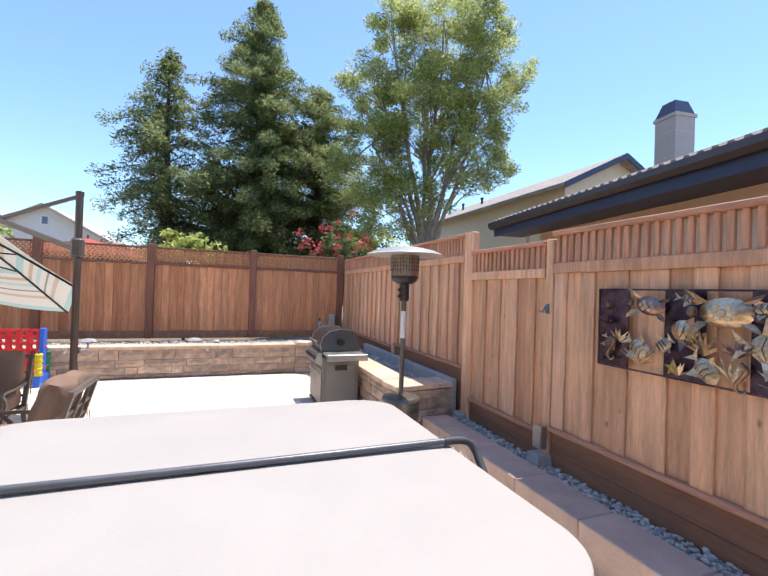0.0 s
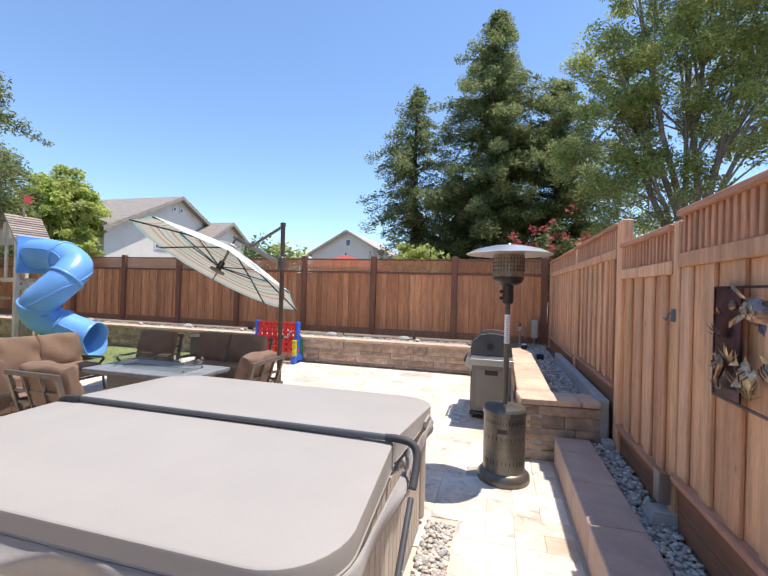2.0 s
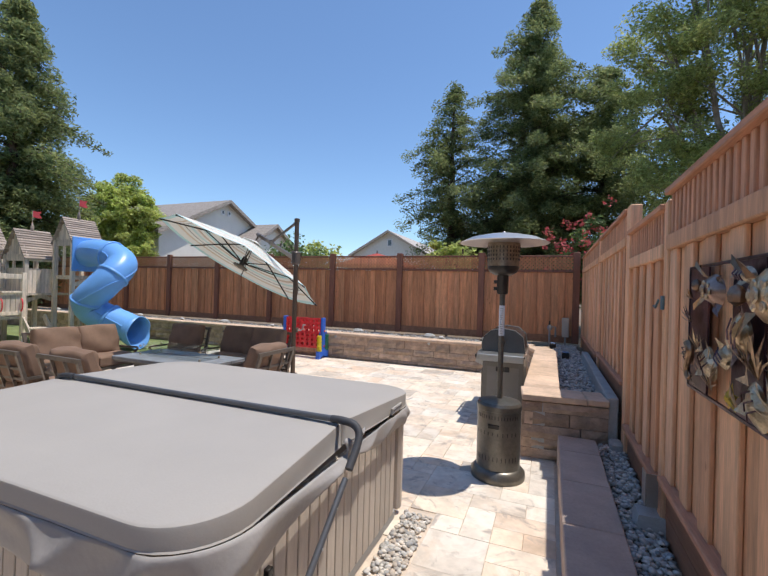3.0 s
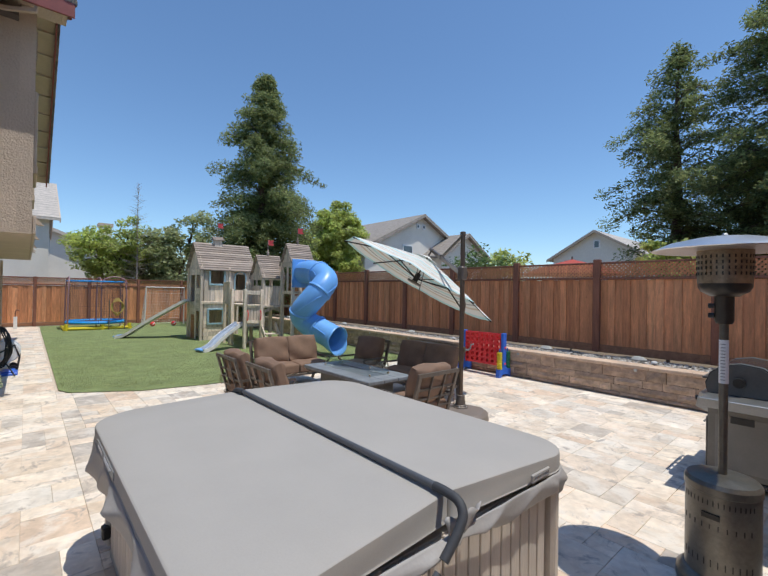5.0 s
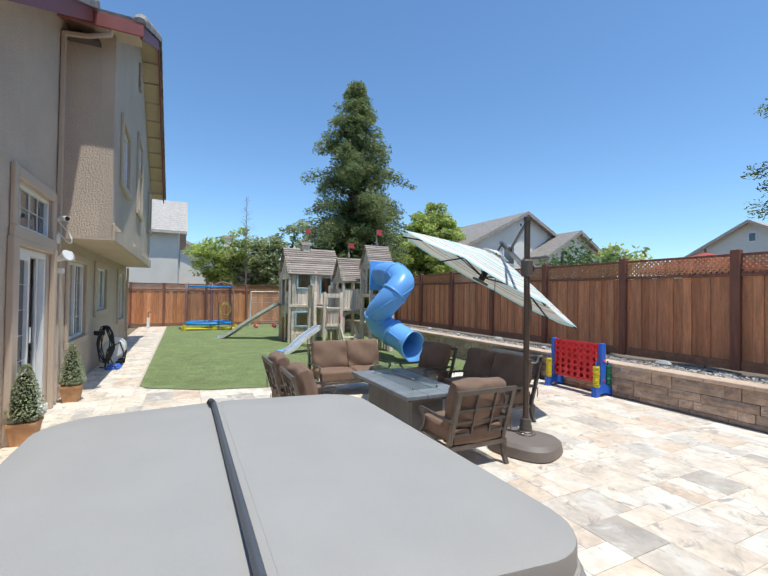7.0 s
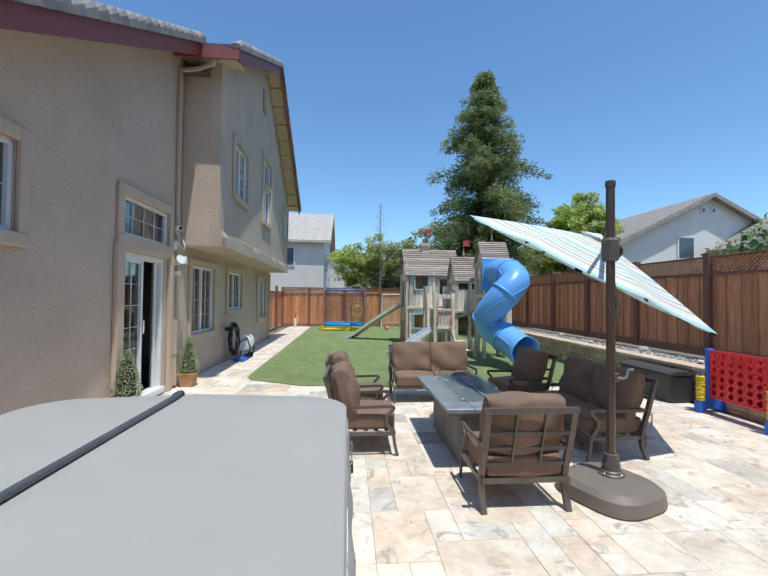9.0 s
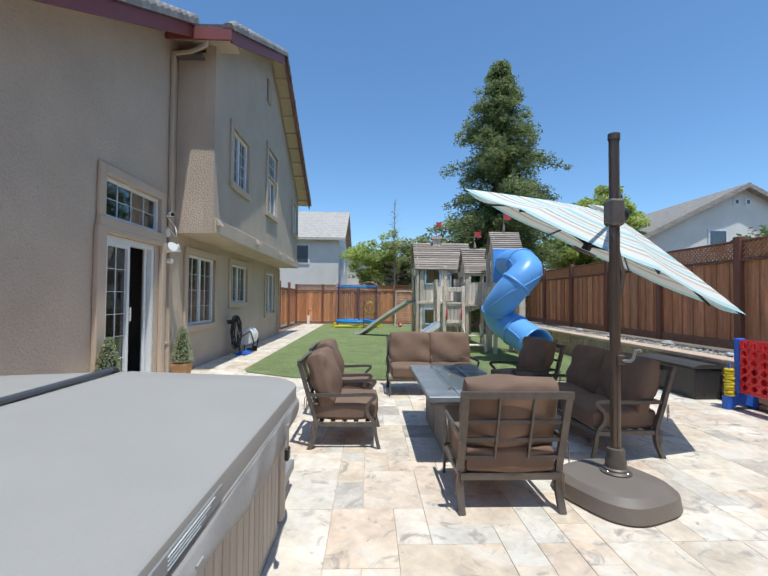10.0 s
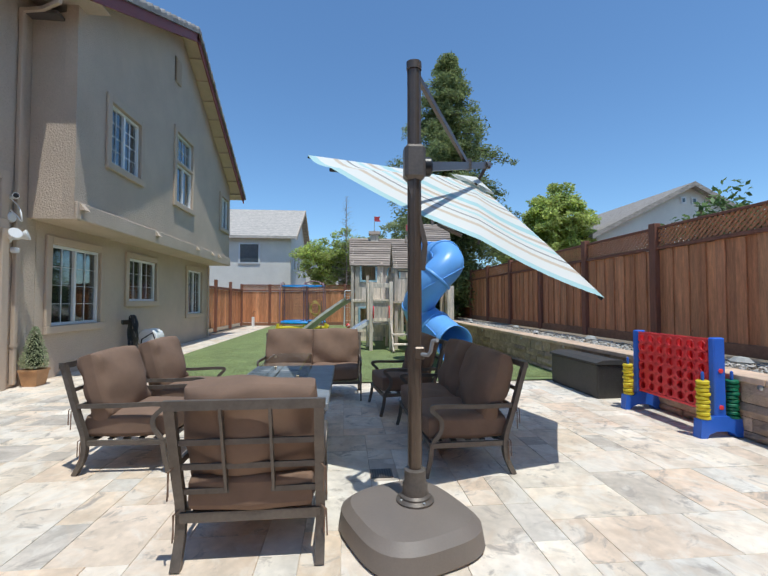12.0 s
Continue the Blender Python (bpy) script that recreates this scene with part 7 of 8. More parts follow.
        Shape().box(x1 - 0.02, x1 + 0.02, y0 + 0.05, y1 - 0.05, ze - 0.16, ze, 0.004).done("lintel", PLAYWOOD, p)
        Shape().box(x0 + 0.05, x1 - 0.05, y0 - 0.02, y0 + 0.02, ze - 0.16, ze, 0.004).done("lintel", PLAYWOOD, p)
        Shape().box(x0 + 0.32, x0 + 0.39, y0 - 0.02, y0 + 0.02, wt, ze - 0.16, 0.004).done("mullion", PLAYWOOD, p)
        planks("board", p, x0, x1, ze, zr, y0 + 0.01, "x", True, 0.1, top=lambda x: zr - abs(x - (x0 + x1) / 2) * (zr - ze) / ((x1 - x0) / 2) - 0.01)
        roof(x0, x1, y0, y1, ze, zr, 0.08, "tower_roof")
        cupola((x0 + x1) / 2, (y0 + y1) / 2, zr - 0.08, 0.6, 0.3, False)
        s_ = Shape()
        s_.tube([(x1 + 0.02, y0 + 0.03, zf - 0.18), (x1 + 0.02, (y0 + y1) / 2, zf - 0.08), (x1 + 0.02, y1 - 0.03, zf - 0.18)], 0.02, flat=(0.015, 0.05))
        s_.done("arch_brace", PLAYWOOD, p)
    tower(-10.25, -9.4, 6.66, 7.32, ZF, 2.24, 2.88, 1.9)
    tower(-9.2, -8.5, 7.2, 7.85, 1.7, 2.66, 3.22, 1.75)
    for k in range(4):
        Shape().box(-9.1 + k * 0.18, -9.02 + k * 0.18, 7.9, 7.98, 0, 1.65, 0.006).done("brace_post", PLAYWOOD, p)

    # slides
    sp = thing("tube_slide", (0, 0, 0), "bright blue plastic spiral tube slide coming down from the play tower", "slide")
    path = smoothpath([(-8.35, 7.47, 2.32), (-7.98, 7.46, 2.33), (-7.5, 7.5, 2.27), (-7.1, 7.48, 2.06), (-7.0, 7.2, 1.76), (-7.15, 6.99, 1.45), (-7.38, 6.9, 1.17), (-7.4, 7.02, 0.92), (-7.1, 7.22, 0.72), (-6.75, 7.36, 0.57), (-6.5, 7.42, 0.47)], 7)
    n = len(path)
    R = 0.338
    vs, fs = [], []
    seg = 22
    prevup = Vector((0, 0, 1))
    fr_ = []
    for i in range(n):
        d = (path[min(i + 1, n - 1)] - path[max(i - 1, 0)]).normalized()
        side = d.cross(prevup).normalized()
        u = side.cross(d).normalized()
        fr_.append((path[i], side, u, d))
    for i, (c, side, u, d) in enumerate(fr_):
        for k in range(seg):
            a = 2 * math.pi * k / seg
            r_ = R * (1.12 if i == n - 1 else 1.05 if i == n - 2 else 1)
            lip = Vector((0, 0, 0))
            if i == n - 1:
                lip = d * 0.26 * max(0.0, -math.sin(a)) + d * 0.1 * abs(math.cos(a))
            vs.append(c + side * math.cos(a) * r_ + u * math.sin(a) * r_ + lip)
    for i in range(n - 1):
        for k in range(seg):
            l = (k + 1) % seg
            fs.append((i * seg + k, i * seg + l, (i + 1) * seg + l, (i + 1) * seg + k))
    me = mesh("tube", vs, fs, BLUEP, True)
    o = put("tube", me, sp, "blue plastic tube")
    o.modifiers.new("thick", "SOLIDIFY").thickness = -0.02
    for i in (14, 28, 42, 56):
        c, side, u, d = fr_[i]
        s = Shape()
        s.tube([c - d * 0.03, c + d * 0.03], R + 0.022, 24)
        s2 = Shape()
        vv, ff = [], []
        for q, (off, rr_) in enumerate(((-0.035, R + 0.004), (-0.03, R + 0.03), (0.03, R + 0.03), (0.035, R + 0.004))):
            for k in range(24):
                a = 2 * math.pi * k / 24
                vv.append(c + d * off + side * math.cos(a) * rr_ + u * math.sin(a) * rr_)
        for q in range(3):
            for k in range(24):
                ff.append((q * 24 + k, q * 24 + (k + 1) % 24, (q + 1) * 24 + (k + 1) % 24, (q + 1) * 24 + k))
        put("joint_flange", mesh("joint_flange", vv, ff, BLUEP, True), sp)
    Shape().box(-8.36, -8.33, 7.08, 7.88, 1.86, 2.72, 0.01).done("entry_panel", BLUEP, sp, "flat blue entry panel")
    for z in (1.9, 2.7):
        for y in (7.2, 7.52, 7.84):
            Shape().lathe([(0.012, 0), (0.012, 0.008)], 8, m=Matrix.Translation((-8.33, y, z)) @ Matrix.Rotation(radians(90), 4, "Y")).done("bolt", STEEL, sp)
    # seam along the tube
    for a in (0.3, 3.4):
        Shape().tube([c + side * math.cos(a) * (R + 0.006) + u * math.sin(a) * (R + 0.006) for c, side, u, d in fr_[3:-2:2]], 0.012, 6).done("seam", BLUEP, sp, smooth=True)

    def chute(nm, a, b, w, label, m1, group_=""):
        t = thing(nm, (0, 0, 0), label, "slide")
        a, b = Vector(a), Vector(b)
        d = b - a
        fl = Vector((d.x, d.y, 0)).normalized()
        sd = Vector((-fl.y, fl.x, 0))
        prof = smoothpath([a, a + fl * 0.12 + Vector((0, 0, -0.02)), a + d * 0.5, b - fl * 0.35 + Vector((0, 0, 0.1)), b - fl * 0.12, b], 4)
        s_ = Shape()
        vs, fs = [], []
        pr = [(-w, 0.1), (-w, 0.0), (w, 0.0), (w, 0.1), (w - 0.03, 0.1), (w - 0.04, 0.025), (-w + 0.04, 0.025), (-w + 0.03, 0.1)]
        for q in prof:
            for u_, v_ in pr:
                vs.append(q + sd * u_ + Vector((0, 0, v_)))
        m_ = len(pr)
        for i in range(len(prof) - 1):
            for k in range(m_):
                l = (k + 1) % m_
                fs.append((i * m_ + k, (i + 1) * m_ + k, (i + 1) * m_ + l, i * m_ + l))
        fs.append(tuple(range(m_)))
        fs.append(tuple((len(prof) - 1) * m_ + k for k in range(m_))[::-1])
        s_.add(vs, fs)
        s_.done("chute", m1, t, smooth=True)
        for sg in (-1, 1):
            Shape().tube([q + sd * sg * (w + 0.025) + Vector((0, 0, 0.04)) for q in prof], 0.02, flat=(0.014, 0.045)).done("side_board", mat("silvered_wood", (0.78, 0.75, 0.72), 0.8, var=0.15), t, "weathered wooden side board")
        tip = Shape()
        tip.box(-0.09, 0.07, -w, w, 0.005, 0.05, 0.01)
        o = tip.done("tip", BLUEP, t, "blue plastic end")
        o.location, o.rotation_euler = b + Vector((0, 0, 0.03)), (0, 0, math.atan2(fl.y, fl.x))
    pale = mat("faded_slide_plastic", (0.55, 0.55, 0.56), 0.5, var=0.12)
    chute("long_slide", (-12.98, 5.45, 1.28), (-14.1, 3.5, 0.02), 0.24, "long faded grey slide with wooden sides running down to the lawn", pale)
    chute("short_slide", (-9.45, 5.95, 0.68), (-9.15, 4.72, 0.02), 0.16, "short faded blue slide with wooden sides on the lawn", mat("faded_blue_slide", (0.42, 0.48, 0.58), 0.45, var=0.12))


playhouse()


# ---- far toys ----
def trampoline():
    t = thing("trampoline", (-18.5, 3.32, 0), "small netted trampoline with blue pads and yellow base on turf", "trampoline")
    n = 24
    def ring(rx, ry, z, r, nm, m, lab=""):
        pts = [(rx * math.cos(2 * math.pi * k / n), ry * math.sin(2 * math.pi * k / n), z) for k in range(n + 1)]
        Shape().tube(pts, r, 6).done(nm, m, t, lab, smooth=True)
    ring(0.9, 1.0, 0.3, 0.07, "pad", TRAMPBLUE, "blue padded rim")
    ring(0.9, 1.0, 2.0, 0.03, "top_band", TRAMPBLUE)
    Shape().lathe([(0.85, 0.28), (0.85, 0.3)], 24, squash=(1, 1.1)).done("mat", NET, t)
    for y in (-1.0, 0.1, 1.0):
        for x in (-0.75, 0.75):
            Shape().tube(smoothpath([(x, y, 0.0), (x, y, 1.0), (x * 0.9, y * 0.98, 1.9), (x * 0.5, y * 0.95, 2.12), (0, y * 0.94, 2.16)], 4), 0.028, 6).done("pole", PINKFRAME, t, smooth=True)
    Shape().tube(smoothpath([(0.8, 0.1, 1.9), (0.8, 0.2, 2.1), (0.8, 0.55, 2.2), (0.8, 0.9, 2.1), (0.8, 1.0, 1.9)], 5), 0.03, 6).done("arch", PINKFRAME, t, smooth=True)
    net = Shape()
    for k in range(60):
        a = 2 * math.pi * k / 60
        net.tube([(0.87 * math.cos(a), 0.97 * math.sin(a), 0.35), (0.87 * math.cos(a), 0.97 * math.sin(a), 1.98)], 0.004, 3)
    for k in range(22):
        z = 0.38 + k * 0.073
        net.tube([(0.87 * math.cos(2 * math.pi * j / 24), 0.97 * math.sin(2 * math.pi * j / 24), z) for j in range(25)], 0.0035, 3)
    net.done("net", NET, t, "dark safety net")
    for a, b in (((0.85, -1.1, 0.08), (0.85, 1.15, 0.08)), ((0.85, -1.1, 0.08), (-0.6, -1.1, 0.08)), ((0.85, 1.15, 0.08), (-0.6, 1.15, 0.08))):
        Shape().tube([a, b], 0.06, 8).done("base_tube", YELG, t, "yellow plastic base tube", smooth=True)
    for y in (-1.05, 0.15, 1.1):
        Shape().tube([(0.85, y, 0.0), (0.85, y, 0.26)], 0.07, 8).done("base_post", YELG, t)
    h = thing("yellow_hose_reel", (-17.5, 3.95, 0.0), "coiled yellow hose hanging by the trampoline", "hose")
    for k in range(5):
        Shape().tube([(0.02 * k, (0.16 + 0.02 * k) * math.cos(a / 3), 0.95 + (0.36 - 0.03 * k) * math.sin(a / 3)) for a in range(20)], 0.012, 5).done("coil", mat("yellow_hose", (0.5, 0.38, 0.1), 0.6), h)
    Shape().tube([(0, -0.28, 0), (0, -0.28, 1.25)], 0.02, 6).done("post", BRONZE, h)
    Shape().tube([(0, 0.28, 0), (0, 0.28, 1.3)], 0.02, 6).done("post", BRONZE, h)


def goal():
    g = thing("soccer_goal", (-19.0, 6.1, 0), "white tubular football goal with a net on the lawn", "goal")
    Shape().tube([(0, -0.85, 0.0), (0, -0.8, 1.8), (0, 0.85, 1.8), (0, 0.85, 0.0)], 0.03, 8).done("frame", WHITEP, g, smooth=False)
    s = Shape()
    for k in range(16):
        y = -0.8 + k * 0.11
        s.tube([(0, y, 1.78), (-0.9, y, 0.02)], 0.006, 3)
    for k in range(14):
        q = k / 13
        s.tube([(-0.9 * q, -0.83, 1.78 - 1.76 * q), (-0.9 * q, 0.83, 1.78 - 1.76 * q)], 0.006, 3)
    for k in range(9):
        s.tube([(-0.9 * k / 9, -0.83, 1.78 - 1.76 * k / 9), (-0.9 * k / 9, -0.83, 0.02)], 0.006, 3)
    s.done("net", WHITEP, g, "white net")
    for x, y in ((-18.3, 5.45), (-18.4, 6.35)):
        b = thing("ball", (x, y, 0.115), "red and white ball on the turf", "ball")
        Shape().lathe([(0.11 * math.cos(radians(a)), 0.11 * math.sin(radians(a))) for a in range(-90, 91, 15)], 16).done("shell", REDG, b, smooth=True)
        Shape().lathe([(0.1105 * math.cos(radians(a)), 0.1105 * math.sin(radians(a))) for a in (-12, 0, 12)], 16, m=Matrix.Rotation(radians(40), 4, "X")).done("stripe", WHITEP, b, smooth=True)


trampoline()
goal()


# ---- by the house wall ----
def leaves(name, C, size, material, parent=None, label="", seed=0, aspect=0.5, kind=""):
    r = np.random.RandomState(seed)
    n = len(C)
    a = r.normal(size=(n, 3))
    a[:, 2] *= 0.55
    a /= np.linalg.norm(a, axis=1)[:, None]
    b = r.normal(size=(n, 3))
    b[:, 2] *= 0.55
    b -= a * (a * b).sum(1)[:, None]
    b /= np.linalg.norm(b, axis=1)[:, None]
    s = size * (0.6 + 0.8 * r.rand(n, 1))
    v = np.empty((n, 4, 3))
    v[:, 0], v[:, 1], v[:, 2], v[:, 3] = C - a * s, C + b * s * aspect - a * s * 0.1, C + a * s, C - b * s * aspect - a * s * 0.1
    o = put(name, soup(name, v.reshape(-1, 3), 4, material), parent, label)
    if kind:
        o["kind"] = kind
    return o


def topiary(x, y, seed):
    t = thing("potted_topiary", (x, y, 0), "cone-shaped clipped shrub in a square terracotta pot beside the patio door", "potted plant")
    s = Shape()
    vs = [(sx * a, sy * a, z) for a, z in ((0.1, 0), (0.13, 0.22), (0.14, 0.22), (0.14, 0.25), (0.12, 0.25), (0.115, 0.21)) for sx, sy in ((-1, -1), (1, -1), (1, 1), (-1, 1))]
    fs = [(i * 4 + k, i * 4 + (k + 1) % 4, i * 4 + 4 + (k + 1) % 4, i * 4 + 4 + k) for i in range(5) for k in range(4)] + [(3, 2, 1, 0), (20, 21, 22, 23)]
    s.add(vs, fs).done("pot", TERRA, t, "square terracotta pot")
    Shape().lathe([(0.015, 0.2), (0.012, 0.4)], 8).done("stem", BARK, t)
    Shape().lathe([(0.1, 0.3), (0.11, 0.4), (0.08, 0.6), (0.03, 0.78)], 14).done("inner_foliage", mat("dark_foliage_core", (0.03, 0.045, 0.02), 0.95), t)
    r = np.random.RandomState(seed)
    n = 2600
    z = r.rand(n) ** 1.25
    rad = (0.17 * (1 - z) ** 0.75 + 0.02) * (0.75 + 0.35 * r.rand(n)) * np.where(z < 0.12, 0.75 + z * 2, 1)
    a = r.rand(n) * 6.283
    C = np.stack([rad * np.cos(a), rad * np.sin(a), 0.27 + 0.62 * z], 1)
    leaves("foliage", C, 0.014, TOPI_LEAF, t, "small clipped green leaves", seed)


topiary(-3.3, 0.6, 1)
topiary(-5.3, 0.64, 2)


def hose_reel():
    h = thing("hose_hanger", (-8.05, 0.62, 0.55), "black garden hose coiled on a wall hanger above a blue tray", "garden hose", rz=40)
    for k in range(9):
        r_ = 0.2 + 0.02 * (k % 4)
        Shape().tube([((r_) * math.cos(2 * math.pi * j / 22), 0.04 + 0.022 * (k % 5) + 0.01 * math.sin(j * 1.7 + k), 0.02 + (0.34 + 0.03 * (k % 3)) * math.sin(2 * math.pi * j / 22)) for j in range(23)], 0.012, 6).done("coil", HOSE, h, smooth=True)
    Shape().box(-0.08, 0.08, -0.13, 0.02, 0.22, 0.32, 0.01).done("hanger", BLACKMET, h)
    Shape().tube(smoothpath([(0.15, 0.1, -0.3), (0.3, 0.12, -0.5), (0.1, 0.25, -0.54), (-0.3, 0.15, -0.53)], 5), 0.012, 6).done("hose_tail", HOSE, h, smooth=True)
    w = thing("hose_reel_box", (-8.75, 0.78, 0.0), "white plastic drum hose reel with dark wheels against the house wall", "hose reel")
    Shape().lathe([(0.2, 0), (0.22, 0.02), (0.22, 0.38), (0.2, 0.4)], 22, m=Matrix.Translation((-0.2, 0, 0.42)) @ Matrix.Rotation(radians(90), 4, "Y")).done("drum", WHITEP, w, smooth=True)
    for x in (-0.22, 0.2):
        Shape().tube([(x, -0.16, 0.0), (x, -0.12, 0.4), (x, 0.12, 0.55), (x, 0.2, 0.3), (x, 0.16, 0.0)], 0.016, 6).done("stand", BLACKMET, w, smooth=True)
    Shape().tube([(-0.24, 0.1, 0.07), (-0.2, 0.1, 0.07)], 0.07, 14).done("wheel", BLACKMET, w)
    Shape().tube([(0.2, 0.1, 0.07), (0.24, 0.1, 0.07)], 0.07, 14).done("wheel", BLACKMET, w)
    b = thing("blue_tray", (-8.3, 0.82, 0.0), "flat blue plastic tray on the paving by the hose", "tray")
    Shape().box(-0.22, 0.22, -0.14, 0.14, 0.0, 0.05, 0.012).done("body", BLUEG, b)
    Shape().box(-0.18, 0.18, -0.1, 0.1, 0.05, 0.085, 0.01).done("lid", BLUEG, b)


hose_reel()


def wall_sensors():
    m = WHITEP
    for x, z, kind in ((-5.0, 2.78, "cam"), (-5.02, 2.5, "coil"), (-5.02, 2.18, "flood")):
        if kind == "cam":
            t = thing("security_sensor", (x, 0.42, z), "small white bullet sensor with a looped cable on the stucco wall", "security sensor")
            Shape().tube([(0, 0.0, 0), (0.0, 0.12, 0.02)], 0.022, 10).done("bracket", m, t)
            Shape().tube([(-0.03, 0.09, 0.03), (0.1, 0.19, 0.015)], 0.042, 12).done("body", m, t, smooth=True)
            Shape().tube([(0.1, 0.19, 0.015), (0.104, 0.193, 0.015)], 0.034, 12).done("lens", BLACKMET, t)
            Shape().tube(smoothpath([(0, 0.06, -0.02), (-0.03, 0.12, -0.1), (0.02, 0.2, -0.2), (0.05, 0.24, -0.3), (0.0, 0.2, -0.34), (-0.03, 0.12, -0.26), (0.02, 0.06, -0.18)], 5), 0.01, 6).done("cable", m, t, smooth=True)
        elif kind == "coil":
            t = thing("junction_box", (x, 0.42, z), "round white junction box on the stucco wall", "junction box")
            Shape().lathe([(0.075, 0), (0.075, 0.06), (0.06, 0.075)], 18, m=Matrix.Rotation(radians(-90), 4, "X")).done("body", m, t, smooth=True)
        else:
            t = thing("flood_light", (x, 0.42, z), "white twin-head motion flood light on the stucco wall", "wall light")
            Shape().lathe([(0.055, 0), (0.055, 0.03), (0.045, 0.04)], 18, m=Matrix.Rotation(radians(-90), 4, "X")).done("plate", m, t, smooth=True)
            Shape().lathe([(0.03, 0), (0.045, 0.1), (0.085, 0.19), (0.08, 0.2)], 18, m=Matrix.Translation((0.03, 0.06, 0.0)) @ Matrix.Rotation(radians(55), 4, "Y") @ Matrix.Rotation(radians(-50), 4, "X")).done("head", m, t, smooth=True)
            Shape().lathe([(0.03, 0), (0.045, 0.1), (0.08, 0.17), (0.075, 0.18)], 18, m=Matrix.Translation((-0.02, 0.07, 0.02)) @ Matrix.Rotation(radians(-50), 4, "Y") @ Matrix.Rotation(radians(-60), 4, "X")).done("head", m, t, smooth=True)
            Shape().box(-0.06, 0.03, 0.05, 0.14, -0.2, -0.12, 0.015).done("sensor", m, t)


wall_sensors()


def small_things():
    # path lights on the gravel and wall lights under the cap
    for x in (0.45, -4.1, -7.3, -12.0):
        l = thing("path_light", (x, 9.5, 0.5), "small round path light with a white cap on the gravel", "path light")
        Shape().lathe([(0.012, -0.02), (0.012, 0.05), (0.04, 0.055), (0.04, 0.075), (0.05, 0.08)], 14).done("body", BLACKMET, l)
        Shape().lathe([(0.052, 0.08), (0.055, 0.1), (0.045, 0.12), (0.02, 0.125)], 16).done("cap", WHITEP, l, smooth=True)
    for x in (-1.95, -5.3, -7.0, -9.5, 0.3):
        l = thing("wall_lamp", (x, 9.04, 0.5), "tiny steel step light in the block wall under the cap", "step light")
        Shape().lathe([(0.028, 0), (0.03, 0.012), (0.02, 0.02)], 14, m=Matrix.Translation((0, 0.0, 0)) @ Matrix.Rotation(radians(90), 4, "X")).done("body", STEEL, l, smooth=True)
    v = thing("irrigation_valve", (2.68, 10.2, 0.5), "grey irrigation valve and riser pipe in the gravel corner", "irrigation valve")
    Shape().lathe([(0.02, 0), (0.02, 0.4)], 10).done("riser", PLASTGREY, v)
    Shape().lathe([(0.045, 0), (0.05, 0.06), (0.03, 0.1)], 12, (0, 0, 0.36)).done("valve", PLASTGREY, v, smooth=True)
    Shape().tube([(0, 0, 0.42), (0.12, 0, 0.42), (0.12, 0, 0.2)], 0.018, 8).done("outlet", PLASTGREY, v)
    Shape().lathe([(0.016, 0.46), (0.016, 0.54)], 8).done("stem", BLACKMET, v)
    b = thing("control_box", (3.0, 10.35, 0.5), "beige metal electrical box on a post in the corner", "electrical box")
    Shape().box(-0.07, 0.07, -0.05, 0.05, 0.2, 0.62, 0.01).done("body", mat("beige_box", (0.5, 0.47, 0.4), 0.6, var=0.06), b)
    Shape().box(-0.02, 0.02, -0.02, 0.02, 0, 0.2).done("post", PLASTGREY, b)
    for x, y in ((2.95, 8.4), (2.75, 9.7)):
        l = thing("spot_lamp", (x, y, 0.5), "black stake spotlight with a pale lens on the gravel", "garden light")
        Shape().box(-0.06, 0.06, -0.06, 0.06, 0.0, 0.12, 0.01).done("body", BLACKMET, l)
        Shape().box(-0.05, 0.05, -0.05, 0.05, 0.12, 0.13).done("lens", mat("blue_lens", (0.25, 0.4, 0.7), 0.2), l)
    # footing and metal post base by the gate
    f = thing("post_footing", (3.27, 3.5, 0), "grey concrete pier block under the cedar gate post", "footing")
    Shape().add([(sx * a, sy * a, z) for a, z in ((0.1, 0.12), (0.07, 0.31)) for sx, sy in ((-1, -1), (1, -1), (1, 1), (-1, 1))], [(3, 2, 1, 0), (4, 5, 6, 7)] + [(k, (k + 1) % 4, 4 + (k + 1) % 4, 4 + k) for k in range(4)]).done("block", CONC, f)
    Shape().box(-0.035, -0.028, -0.05, 0.05, 0.36, 0.56).done("bracket", STEEL, f)
    Shape().box(-0.0275, 0.03, -0.055, -0.05, 0.36, 0.56).done("bracket", STEEL, f)
    f = thing("concrete_stub", (3.27, 4.86, 0), "broken grey concrete stub at the foot of the fence post", "footing")
    Shape().box(-0.06, 0.05, -0.1, 0.06, 0.15, 0.3, 0.02).done("block", CONC, f)
    d = thing("floor_drain", (-1.64, 5.6, 0.0), "square dark grated drain in the patio", "drain")
    Shape().box(-0.08, 0.08, -0.08, 0.08, 0.0, 0.003).done("pan", BLACKMET, d)
    for k in range(9):
        Shape().box(-0.072, 0.072, -0.076 + k * 0.018, -0.068 + k * 0.018, 0.003, 0.007).done("slat", BRONZE, d)
